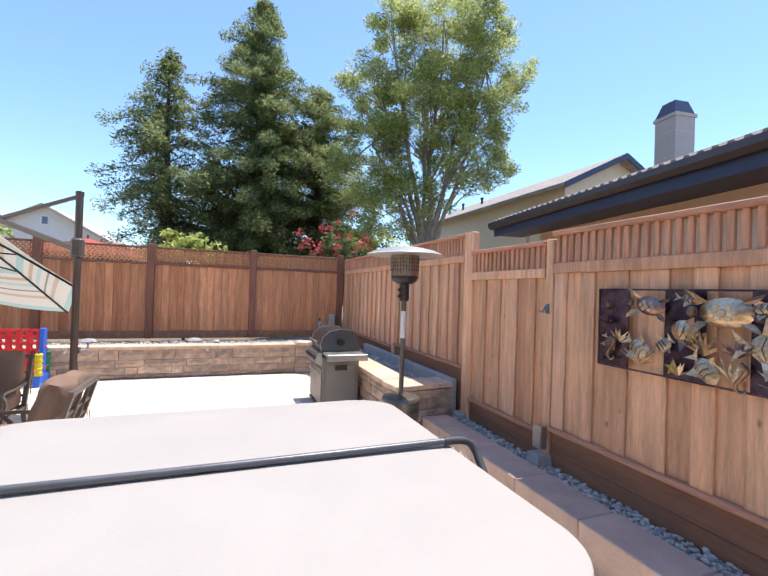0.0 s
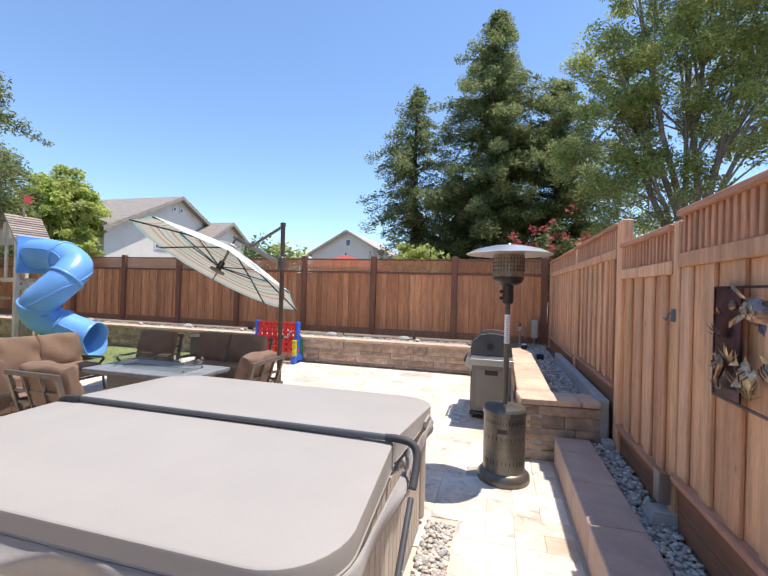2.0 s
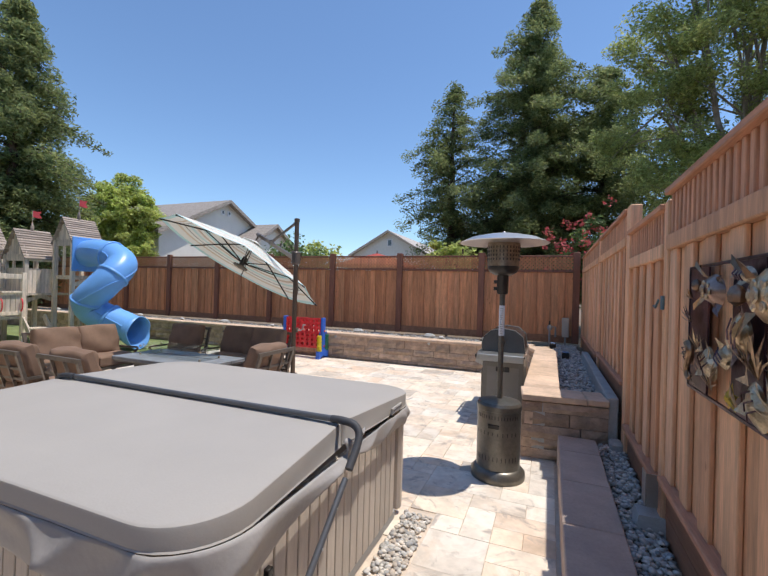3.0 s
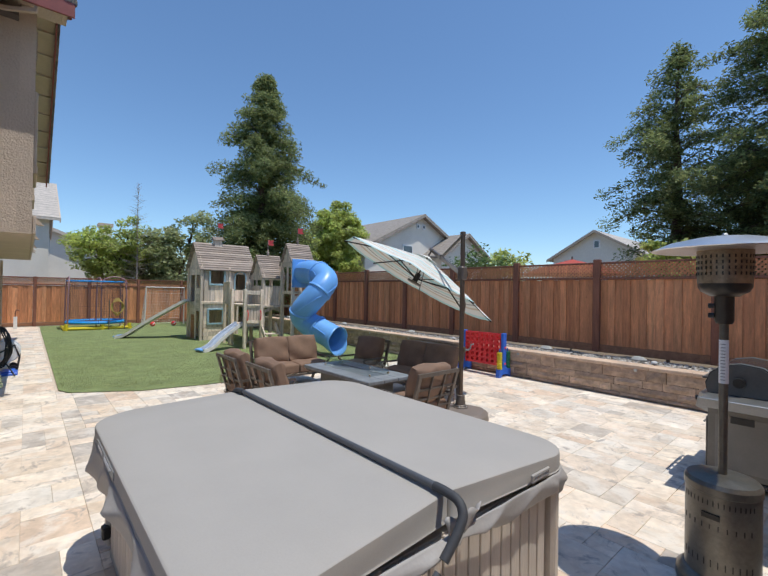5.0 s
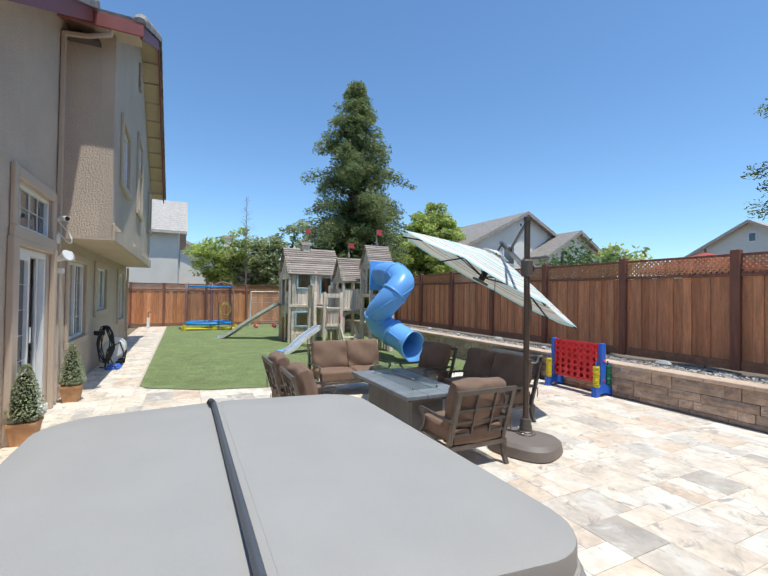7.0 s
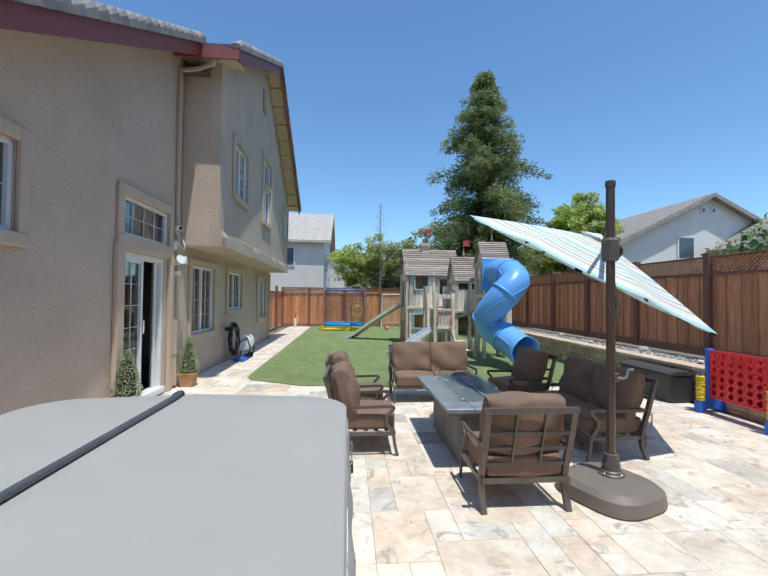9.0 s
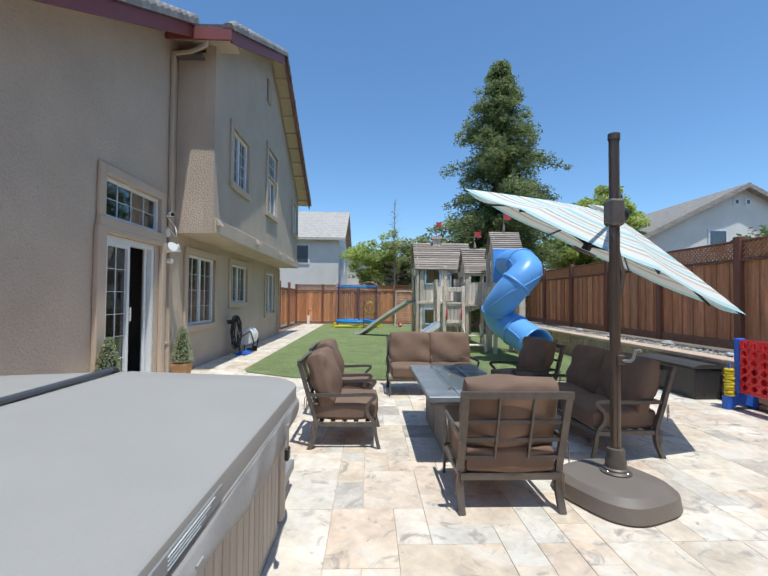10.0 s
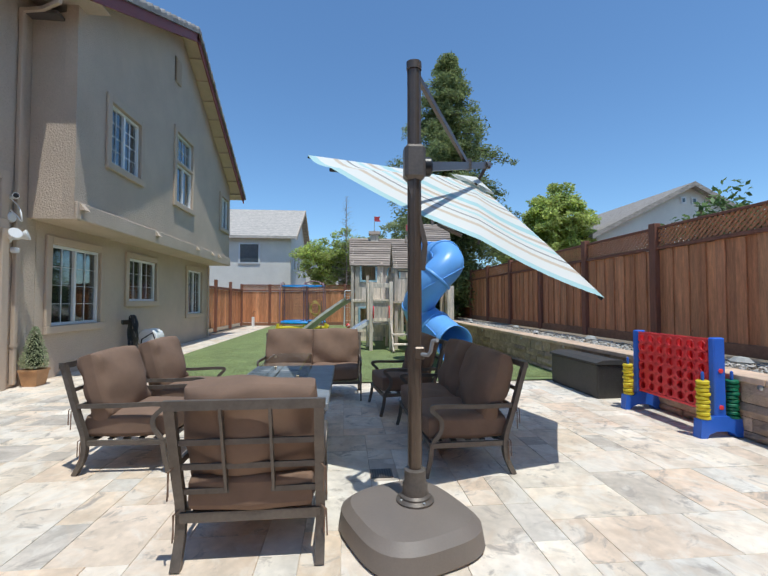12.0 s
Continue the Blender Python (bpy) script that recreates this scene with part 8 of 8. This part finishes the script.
    for x in (-3.2, -6.3, -9.9, -14.2, -1.9, 0.0):
        q = thing("bed_boulder", (x, 10.15, 0.5), "rough grey stone lying in the gravel against the fence", "stone")
        s = Shape()
        r_ = np.random.RandomState(int(abs(x * 10)))
        s.lathe([(0.02, -0.02), (0.12, 0.0), (0.14, 0.04), (0.08, 0.09), (0.01, 0.1)], 9, squash=(1.1, 0.7))
        s.v = [(a * (0.85 + 0.3 * r_.rand()), b * (0.85 + 0.3 * r_.rand()), c) for a, b, c in s.v]
        s.done("stone", CONC, q)
    # standpipe near the far fence
    w = thing("hose_bib", (-19.6, 0.75, 0), "white standpipe with a small tap at the end of the path", "tap")
    Shape().box(-0.06, 0.06, -0.06, 0.06, 0, 0.5, 0.01).done("post", WHITEP, w)
    Shape().tube(smoothpath([(0, 0, 0.5), (0, 0, 0.7), (0.0, 0.05, 0.78), (0.05, 0.12, 0.74)], 4), 0.02, 8).done("pipe", mat("old_brass", (0.3, 0.15, 0.1), 0.5, 0.5), w, smooth=True)


small_things()


# ---- neighbours ----
gable_house("house_one", -32, -19.9, 18.95, 30.1, 4.95, 7.75, HOUSEWHITE, BROWNTILE, "white stucco house with a brown tiled gable roof behind the fence", "x", 0.45, wins=[(-19.9, 23.1, 4.0, 1.1, 1.4, "+x"), (-19.9, 24.2, 6.75, 0.35, 0.4, "+x"), (-19.9, 24.85, 6.75, 0.35, 0.4, "+x")])
gable_house("house_one_wing", -25.4, -18.0, 24.9, 30.6, 4.65, 6.4, HOUSEWHITE, BROWNTILE, "low white stucco wing with a brown tiled roof", "x", 0.4)
gable_house("house_two", -18.0, -9.6, 42.5, 56, 5.5, 7.9, mat("cream_stucco", (0.78, 0.74, 0.66), 0.95, var=0.05), GREYTILE, "cream house with a pale tiled gable roof beyond the fence", "y", 0.5, STUCTRIM, wins=[(-13.7, 42.5, 6.3, 0.6, 0.8, "-y")])
gable_house("house_three", -34.5, -24.6, -9, 1.9, 5.35, 7.9, HOUSEWHITE, GREYTILE, "pale two-storey house with a light tiled roof beyond the far fence", "y", 0.4, STUCTRIM, wins=[(-24.6, -0.6, 3.6, 1.3, 1.3, "+x"), (-26.3, 1.9, 3.3, 0.8, 1.3, "+y"), (-28.6, 1.9, 3.3, 0.8, 1.3, "+y"), (-31.5, 1.9, 3.3, 0.8, 1.3, "+y")])
gable_house("house_four", -48, -36.5, -3, 5.6, 4.6, 6.4, HOUSEWHITE, GREYTILE, "distant pale house with a hipped tiled roof and a chimney", "x", 0.4)
ch = thing("chimney", (-38, 5.9, 0), "pale stucco chimney stack on the distant house", "chimney")
Shape().box(-0.5, 0.5, -0.4, 0.4, 0, 6.7).done("stack", HOUSEWHITE, ch)
Shape().box(-0.6, 0.6, -0.5, 0.5, 6.7, 6.95).done("cap", STUCTRIM, ch)


def right_house():
    h = thing("house_five", (4.7, 2.58, 0), "low beige house with a navy eave beyond the cedar fence", "house", rz=-8.4)
    Shape().box(0.6, 9, -9, 4.1, -0.05, 3.0).done("walls", BEIGEWALL, h)
    Shape().box(0.0, 0.04, -9.5, 4.7, 2.84, 3.04).done("fascia", NAVY, h)
    Shape().box(0.04, 0.6, -9.5, 4.7, 2.86, 2.88).done("soffit", mat("navy_soffit", (0.05, 0.06, 0.1), 0.6), h)
    s = Shape()
    s.prism([(-0.06, 2.97), (0.0, 2.97), (0.0, 3.09), (-0.11, 3.09), (-0.11, 3.02)][::-1], -9.5, 4.75)
    s.done("gutter", mat("dark_gutter", (0.06, 0.055, 0.055), 0.4), h, "dark painted gutter")
    rf = Shape().prism([(0.0, 3.05), (4.8, 4.95), (9.6, 3.05), (9.6, 3.0), (0.0, 3.0)][::-1], -9.5, 4.7)
    rf.done("roof", BROWNTILE, h, "brown tiled roof")
    tl = mesh("eave_tile", *(lambda q: (q.v, q.f))(Shape().tube([(-0.04, 0, 3.095), (0.35, 0, 3.25)], 0.05, 6)), BROWNTILE)
    for k in range(100):
        put("eave_tile", tl, h, loc=(0, 4.6 - k * 0.14, 0))
    Shape().tube([(0.4, 4.2, 0.2), (0.4, 4.2, 2.8)], 0.04, 8).done("downpipe", WHITEP, h)
    c = thing("chimney_stack", (10.55, 7.35, 0), "grey panelled chimney stack with a dark metal cap", "chimney", rz=-8)
    Shape().box(-0.28, 0.28, -0.28, 0.28, 0, 6.05).done("stack", mat("grey_siding", (0.42, 0.38, 0.36), 0.9, var=0.05), c)
    Shape().box(-0.31, 0.31, -0.31, 0.31, 6.05, 6.13).done("collar", mat("grey_siding", (0.42, 0.38, 0.36), 0.9, var=0.05), c)
    Shape().add([(sx * a, sy * a * 0.9, z) for a, z in ((0.3, 6.13), (0.19, 6.47)) for sx, sy in ((-1, -1), (1, -1), (1, 1), (-1, 1))], [(3, 2, 1, 0), (4, 5, 6, 7)] + [(k, (k + 1) % 4, 4 + (k + 1) % 4, 4 + k) for k in range(4)]).done("cap", NAVY, c)
    for z in (1.5, 3, 4.2, 5.1, 5.7):
        Shape().box(-0.284, 0.284, -0.284, 0.284, z, z + 0.015).done("joint", STUCTRIM, c)


right_house()
gable_house("house_six", 13.6, 19.3, 13.9, 27.8, 6.45, 7.85, BEIGEWALL, BROWNTILE, "two-storey beige house with a tiled gable roof behind the fence", "y", 0.5, NAVY, wins=[(13.9, 16.8, 4.6, 1.2, 1.2, "-x"), (13.9, 22.5, 4.6, 1.2, 1.2, "-x")])
for x, y in ((14.9, 24.0), (15.0, 22.0)):
    vp = thing("roof_vent_pipe", (x, y, 7.0), "short dark vent pipe on the tiled roof", "vent pipe")
    Shape().lathe([(0.07, 0), (0.07, 0.55), (0.1, 0.56), (0.1, 0.65)], 10).done("pipe", BLACKMET, vp)

rc = thing("red_parasol", (-2.9, 13.6, 0), "faded red market parasol showing over the lattice fence", "parasol")
Shape().lathe([(1.5, 2.42), (1.52, 2.38), (1.0, 2.58), (0.1, 2.84), (0.02, 2.86)], 8).done("canopy", REDCLOTH, rc)
Shape().lathe([(0.025, 0), (0.025, 2.95)], 8).done("pole", BRONZE, rc)


# ---- trees ----
def trunk_limb(s, a, b, r0, r1, k=5, wob=0.15, seed=0, seg=8):
    rr = random.Random(seed)
    a, b = Vector(a), Vector(b)
    pts = [a.lerp(b, i / k) + Vector((rr.uniform(-wob, wob), rr.uniform(-wob, wob), 0)) * (1 if 0 < i < k else 0) for i in range(k + 1)]
    s.tube(pts, [r0 + (r1 - r0) * i / k for i in range(k + 1)], seg)
    return pts


def conifer(x, y, H, R, seed, z0=1.0, label="tall dark redwood tree with drooping clumped branches", n_br=150, mt=None, lean=0.0, wide=0.35, dens=1.0):
    t = thing("redwood_tree", (x, y, 0), label, "tree")
    rr = np.random.RandomState(seed)
    s = Shape()
    trunk_limb(s, (0, 0, -0.1), (lean, 0, H * 0.97), R * 0.09 + 0.08, 0.03, 8, 0.08, seed, 10)
    C = []
    for i in range(n_br):
        q = ((i + rr.rand()) / n_br)
        z = z0 + (H - z0) * q
        prof = min(1.0, (1 - q) / (1 - wide) if q > wide else 0.72 + 0.28 * q / wide) ** 0.85
        L = R * prof * (0.62 + 0.5 * rr.rand()) + 0.15
        a = rr.rand() * 6.283
        d = np.array([math.cos(a), math.sin(a)])
        rise = (0.25 + 0.25 * rr.rand()) * L * (1 if q > 0.5 else 0.4)
        L *= 1 + 0.22 * math.sin(5 * a + 17 * q)
        tip = (d[0] * L + lean * q, d[1] * L, z + rise - 0.28 * L)
        if i % 2 == 0 or L > R * 0.6:
            s.tube([(lean * q, 0, z), (d[0] * L * 0.5 + lean * q, d[1] * L * 0.5, z + rise * 0.75), tip], [0.035, 0.022, 0.01], 4)
        k = max(2, int(L / 0.42))
        for j in range(k):
            f = (j + 0.9) / k
            c = np.array([d[0] * L * f + lean * q, d[1] * L * f, z + rise * math.sin(f * 1.6) - 0.28 * L * f * f])
            sp = 0.42 * (0.5 + 0.8 * rr.rand()) * (1.15 - 0.35 * q)
            m = int(95 * dens * (sp / 0.4) ** 1.5)
            g = rr.normal(size=(m, 3))
            g /= np.linalg.norm(g, axis=1)[:, None]
            g *= (rr.rand(m, 1) ** 0.45) * sp * np.array([1.05, 1.05, 0.78])
            g[:, 2] += 0.06 - 0.14 * (np.abs(g[:, 0]) + np.abs(g[:, 1]))
            C.append(c + g)
    s.done("trunk", BARK, t, "dark brown trunk with bare limbs", smooth=True)
    leaves("crown", np.concatenate(C), 0.078, mt or RED_LEAF, t, "clumped dark green needle sprays", seed, 0.32)
    return t


def broadleaf(x, y, H, blobs, seed, leaf, size, mats, label, name="tree", n_cl=0.55, dens=90, trunk_r=0.15, bark=None, forks=None, category="tree", cl=0.45):
    """blobs: (dx, dy, z, rx, rz) ellipsoids that hold the clusters of leaves."""
    t = thing(name, (x, y, 0), label, category)
    rr = np.random.RandomState(seed)
    s = Shape()
    C = []
    zmin = min(b[2] for b in blobs)
    fork = (0, 0, zmin * 0.6)
    trunk_limb(s, (0, 0, -0.1), fork, trunk_r, trunk_r * 0.75, 4, 0.05, seed, 10)
    for bi, (dx, dy, z, rx, rz) in enumerate(blobs):
        pts = trunk_limb(s, fork, (dx, dy, z + rz * 0.4), trunk_r * 0.6, 0.03, 5, 0.12, seed + bi)
        n = max(4, int(n_cl * 4.2 * rx * rx * rz / (cl ** 3) * 0.35))
        for i in range(n):
            v = rr.normal(size=3)
            v /= np.linalg.norm(v)
            q = (0.35 + 0.65 * rr.rand() ** 0.5) * (0.85 + 0.3 * rr.rand())
            c = np.array([dx, dy, z]) + v * q * np.array([rx, rx, rz])
            if i % 5 == 0:
                p0 = pts[min(5, 2 + i % 4)]
                s.tube([p0, (Vector(c) + p0) / 2 + Vector((0, 0, 0.1)), tuple(c)], [0.035, 0.022, 0.008], 4)
            m = int(dens * (0.6 + 0.8 * rr.rand()))
            w = rr.normal(size=(m, 3))
            w /= np.linalg.norm(w, axis=1)[:, None]
            C.append(c + w * (rr.rand(m, 1) ** 0.4) * cl * (0.7 + 0.5 * rr.rand()) * np.array([1, 1, 0.75]))
    s.done("trunk", bark or BARK, t, "branching trunk with limbs", smooth=True)
    leaves("crown", np.concatenate(C), size, leaf, t, "clustered green leaves", seed, 0.45)
    return t


conifer(1.85, 21.5, 15.4, 3.6, 11, 1.2, n_br=300, wide=0.45, dens=1.35)
conifer(-2.1, 21.3, 12.0, 2.35, 12, 1.5, n_br=140, wide=0.5, dens=1.1)
conifer(4.9, 21.9, 12.0, 3.6, 14, 1.2, n_br=190, wide=0.45, dens=1.4)
conifer(-0.2, 23.5, 8.0, 2.6, 15, 1.0, n_br=90, wide=0.5, dens=1.3)
conifer(-16.6, 9.85, 12.2, 2.5, 13, 0.8, n_br=330, wide=0.45, dens=1.2)
broadleaf(7.75, 15.0, 13, [(-1.0, 0.2, 5.0, 1.9, 1.3), (-2.0, 0.9, 6.8, 1.7, 1.8), (1.5, -0.8, 6.9, 1.7, 1.5), (0.0, 0, 8.6, 2.1, 2.0), (-1.9, 0.9, 9.6, 1.5, 1.6), (1.9, -1.0, 9.6, 1.7, 1.9), (0.5, 0, 11.8, 1.9, 1.8), (-1.5, 0.6, 12.2, 1.2, 1.3), (1.9, -1.0, 12.3, 1.2, 1.3)], 21, EUC_LEAF, 0.052, None, "tall airy eucalyptus tree with pale forked trunks", "eucalyptus_tree", 0.8, 240, 0.19, PALEBARK, cl=0.46)
broadleaf(-21.2, 17.4, 8, [(0, 0, 3.9, 1.9, 1.9), (0.2, 0.1, 5.6, 1.85, 1.7), (0.1, 0.1, 7.0, 1.1, 0.9), (0, -2.3, 4.2, 1.2, 1.7)], 22, GRN_LEAF, 0.1, None, "dense bright green round-crowned tree beyond the fence", "round_tree", 1.5, 170, 0.2)
broadleaf(-23.0, 4.3, 5, [(0, 0, 3.2, 1.5, 1.4), (0.1, 0.9, 4.2, 1.4, 1.2), (0, -0.9, 3.6, 1.1, 1.1)], 23, GRN_LEAF, 0.09, None, "loose olive-green garden tree behind the far fence", "garden_tree", 0.9, 110, 0.1)
broadleaf(-22.3, 7.4, 6, [(0, -0.3, 3.2, 1.5, 1.5), (0.2, 0.8, 4.6, 1.2, 1.2), (0, -0.8, 4.0, 1.0, 1.1), (0.1, 1.1, 5.5, 0.7, 0.7)], 24, OLIVE_LEAF, 0.1, None, "green leafy tree behind the far fence", "garden_tree", 0.9, 110, 0.1)
broadleaf(-24.5, 5.6, 5, [(0, 0, 2.8, 1.8, 1.3), (0.5, 1.0, 3.6, 1.2, 1.0)], 25, OLIVE_LEAF, 0.1, None, "grey-green shrubby tree beyond the far fence", "garden_tree", 0.9, 110, 0.1)
broadleaf(-44, 6.5, 4, [(0, 0, 2.6, 3.5, 1.8), (0, 6, 2.8, 3.5, 1.6), (2, -5, 2.4, 3, 1.4)], 26, OLIVE_LEAF, 0.22, None, "distant mixed green trees", "distant_tree", 0.5, 90, 0.2, cl=0.9)
broadleaf(-5.5, 12.0, 5, [(0.0, 0, 2.3, 1.1, 0.75), (0.5, 0.2, 2.6, 0.75, 0.6), (-0.3, 0.1, 2.9, 0.7, 0.45)], 27, DARK_LEAF, 0.07, None, "dark glossy green tree behind the lattice fence", "garden_tree", 0.6, 110, 0.1)
broadleaf(-6.0, 14.4, 4, [(0, 0, 2.3, 0.9, 0.8), (0.5, 0.3, 2.8, 0.7, 0.6), (-0.2, 0, 3.1, 0.5, 0.45)], 28, GRN_LEAF, 0.08, None, "pale green tree top behind the lattice fence", "garden_tree", 0.5, 80, 0.07)
broadleaf(-0.6, 14.4, 3.5, [(0, 0, 2.5, 0.75, 0.6), (0.5, 0, 2.9, 0.5, 0.45), (-0.4, 0, 2.9, 0.45, 0.5)], 29, GRN_LEAF, 0.09, None, "bright yellow-green citrus shrub behind the lattice fence", "shrub", 0.55, 80, 0.05, category="shrub", cl=0.32)
broadleaf(3.6, 12.7, 3.6, [(0, 0, 2.4, 0.8, 0.9), (0.5, 0, 3.0, 0.6, 0.7), (-0.4, 0, 3.0, 0.5, 0.6)], 30, DARK_LEAF, 0.07, None, "oleander shrub with red flowers in the fence corner", "oleander", 0.6, 90, 0.05, category="shrub", cl=0.3)
r = np.random.RandomState(31)
cc = np.array([3.6, 12.6, 2.95]) + r.normal(size=(60, 3)) * np.array([0.5, 0.4, 0.42])
C = np.concatenate([c + r.normal(size=(14, 3)) * 0.06 for c in cc])
ol = bpy.data.objects["oleander"]
o = leaves("blossom", C - np.array([3.6, 12.7, 0]), 0.045, PINK, ol, "red and pink oleander blossom", 31, 0.7)
broadleaf(-15.2, 9.75, 2, [(0, 0, 0.9, 0.55, 0.5), (-0.7, 0, 1.2, 0.6, 0.6)], 32, DARK_LEAF, 0.06, None, "low dark green shrub under the redwood", "shrub", 0.6, 90, 0.04, category="shrub", cl=0.28)
broadleaf(7.6, 19.2, 5, [(0, 0, 3.4, 1.4, 1.2), (2.0, 0.0, 3.8, 1.2, 1.0), (-1.5, 0, 3.6, 1.0, 1.0)], 33, GRN_LEAF, 0.1, None, "mid-green tree beside the beige house", "garden_tree", 0.55, 90, 0.1)


def bare_spire():
    t = thing("bare_conifer", (-21.7, 5.35, 0), "thin grey leafless conifer spire behind the far fence", "tree")
    s = Shape()
    s.tube([(0, 0, 0), (0, 0.03, 3), (0, 0, 7.2)], [0.07, 0.035, 0.006], 6)
    rr = random.Random(5)
    for k in range(170):
        z = 2.2 + 4.9 * k / 170
        a = rr.random() * 6.28
        L = (1.35 * (1 - (z - 2.2) / 5.2) + 0.08) * rr.uniform(0.6, 1.1)
        s.tube([(0, 0, z), (L * 0.6 * math.cos(a), L * 0.6 * math.sin(a), z + 0.14), (L * math.cos(a), L * math.sin(a), z + 0.35 * L)], [0.008, 0.005, 0.002], 3)
    s.done("trunk", mat("grey_bark", (0.36, 0.31, 0.28), 0.95), t)


bare_spire()


def palm(x, y, h):
    t = thing("palm_tree", (x, y, 0), "feathery palm tree in the distance", "palm tree")
    Shape().lathe([(0.25, 0), (0.2, h)], 10).done("trunk", BARK, t)
    rr = random.Random(3)
    for k in range(26):
        a = k * 2.4
        el = rr.uniform(-0.3, 1.1)
        L = 2.0
        pts = [(L * f * math.cos(a) * math.cos(el), L * f * math.sin(a) * math.cos(el), h + L * f * math.sin(el) - 1.1 * f * f) for f in (0, 0.3, 0.6, 0.85, 1.0)]
        s = Shape()
        s.tube(pts, 0.015, 3)
        for j in range(1, 22):
            f = j / 22
            i = min(3, int(f * 4))
            p = Vector(pts[i]).lerp(Vector(pts[i + 1]), f * 4 - i)
            for sg in (-1, 1):
                d = Vector((-math.sin(a) * sg, math.cos(a) * sg, -0.5)) * 0.35
                s.add([p, p + d * 0.5 + Vector((0, 0, 0.03)), p + d, p + d * 0.5 - Vector((0.03, 0.03, 0.03))], [(0, 1, 2, 3)])
        s.done("frond", OLIVE_LEAF, t)


palm(-36, 7.0, 3.6)
hill = Shape()
n = 40
vs = []
for k in range(n + 1):
    a = radians(60 + 240 * k / n)
    hgt = 5.0 + 1.5 * math.sin(k * 1.3) + 1.0 * math.sin(k * 2.9)
    vs += [(120 * math.cos(a), 120 * math.sin(a), -0.2), (120 * math.cos(a), 120 * math.sin(a), hgt)]
hill.add(vs, [(2 * k, 2 * k + 2, 2 * k + 3, 2 * k + 1) for k in range(n)])
setting(hill.done("backdrop", mat("distant_trees", (0.1, 0.13, 0.07), 0.95, var=0.4, scale=0.3)), "distant line of hazy green trees")



# ---- travertine paving: stones of four sizes on a 0.203 m module ----
def paving():
    floor = setting(thing("patio_floor"), "travertine paving in a mixed pattern of cream, tan and grey stones")
    u = 0.203
    x_lo, y_lo = -20.6, 0.44
    nx, ny = int(23.4 / u), int(8.6 / u)
    used = np.zeros((nx, ny), bool)
    rr = random.Random(17)

    def skip(cx, cy):
        if cx < -5.0 and cy > 1.5 + (0 if cx < -6.1 else (cx + 6.1) * 2.4):
            return True
        if 1.7 < cx < 1.93 and 0.2 < cy < 3.42:
            return True
        if cx > 2.75 and cy < 5.0 or cx > 2.45 and cy > 4.9:
            return True
        if -0.25 < cx < 1.65 and 1.5 < cy < 3.15:
            return True
        if cx < -5.3 and cy < 0.48:
            return True
        return cy > 9.1
    for i in range(nx):
        for j in range(ny):
            if skip(x_lo + (i + 0.5) * u, y_lo + (j + 0.5) * u):
                used[i, j] = True
    kinds, tiles = {}, []
    for i in range(nx):
        for j in range(ny):
            if used[i, j]:
                continue
            opts = [(3, 2), (2, 3), (2, 2), (2, 2), (2, 1), (1, 2)]
            if rr.random() < 0.4:
                opts = [(2, 2), (2, 1), (1, 2), (2, 2), (1, 1)]
            rr.shuffle(opts)
            for a, b in opts + [(2, 2), (2, 1), (1, 2), (1, 1)]:
                if i + a <= nx and j + b <= ny and not used[i:i + a, j:j + b].any():
                    used[i:i + a, j:j + b] = True
                    tiles.append((x_lo + (i + a / 2) * u, y_lo + (j + b / 2) * u, a, b))
                    break
    near = sorted(tiles, key=lambda q: math.hypot(q[0] + 0.6, (q[1] - 4.3) * 0.9))
    rest = Shape()
    for k, (cx, cy, a, b) in enumerate(near):
        z = -0.006 + 0.002 * rr.random()
        if k < 300:
            if (a, b) not in kinds:
                s = Shape()
                s.box(-a * u / 2 + 0.0015, a * u / 2 - 0.0015, -b * u / 2 + 0.0015, b * u / 2 - 0.0015, -0.03, 0.005, 0.002)
                kinds[a, b] = mesh("paving_stone", s.v, s.f, TRAV)
            o = put("paving_stone", kinds[a, b], floor, loc=(cx, cy, z))
        else:
            rest.box(cx - a * u / 2 + 0.0015, cx + a * u / 2 - 0.0015, cy - b * u / 2 + 0.0015, cy + b * u / 2 - 0.0015, z - 0.02, z + 0.005)
    rest.done("paving_rest", TRAV, floor, kind="stuff", label="travertine paving stones further off")


paving()
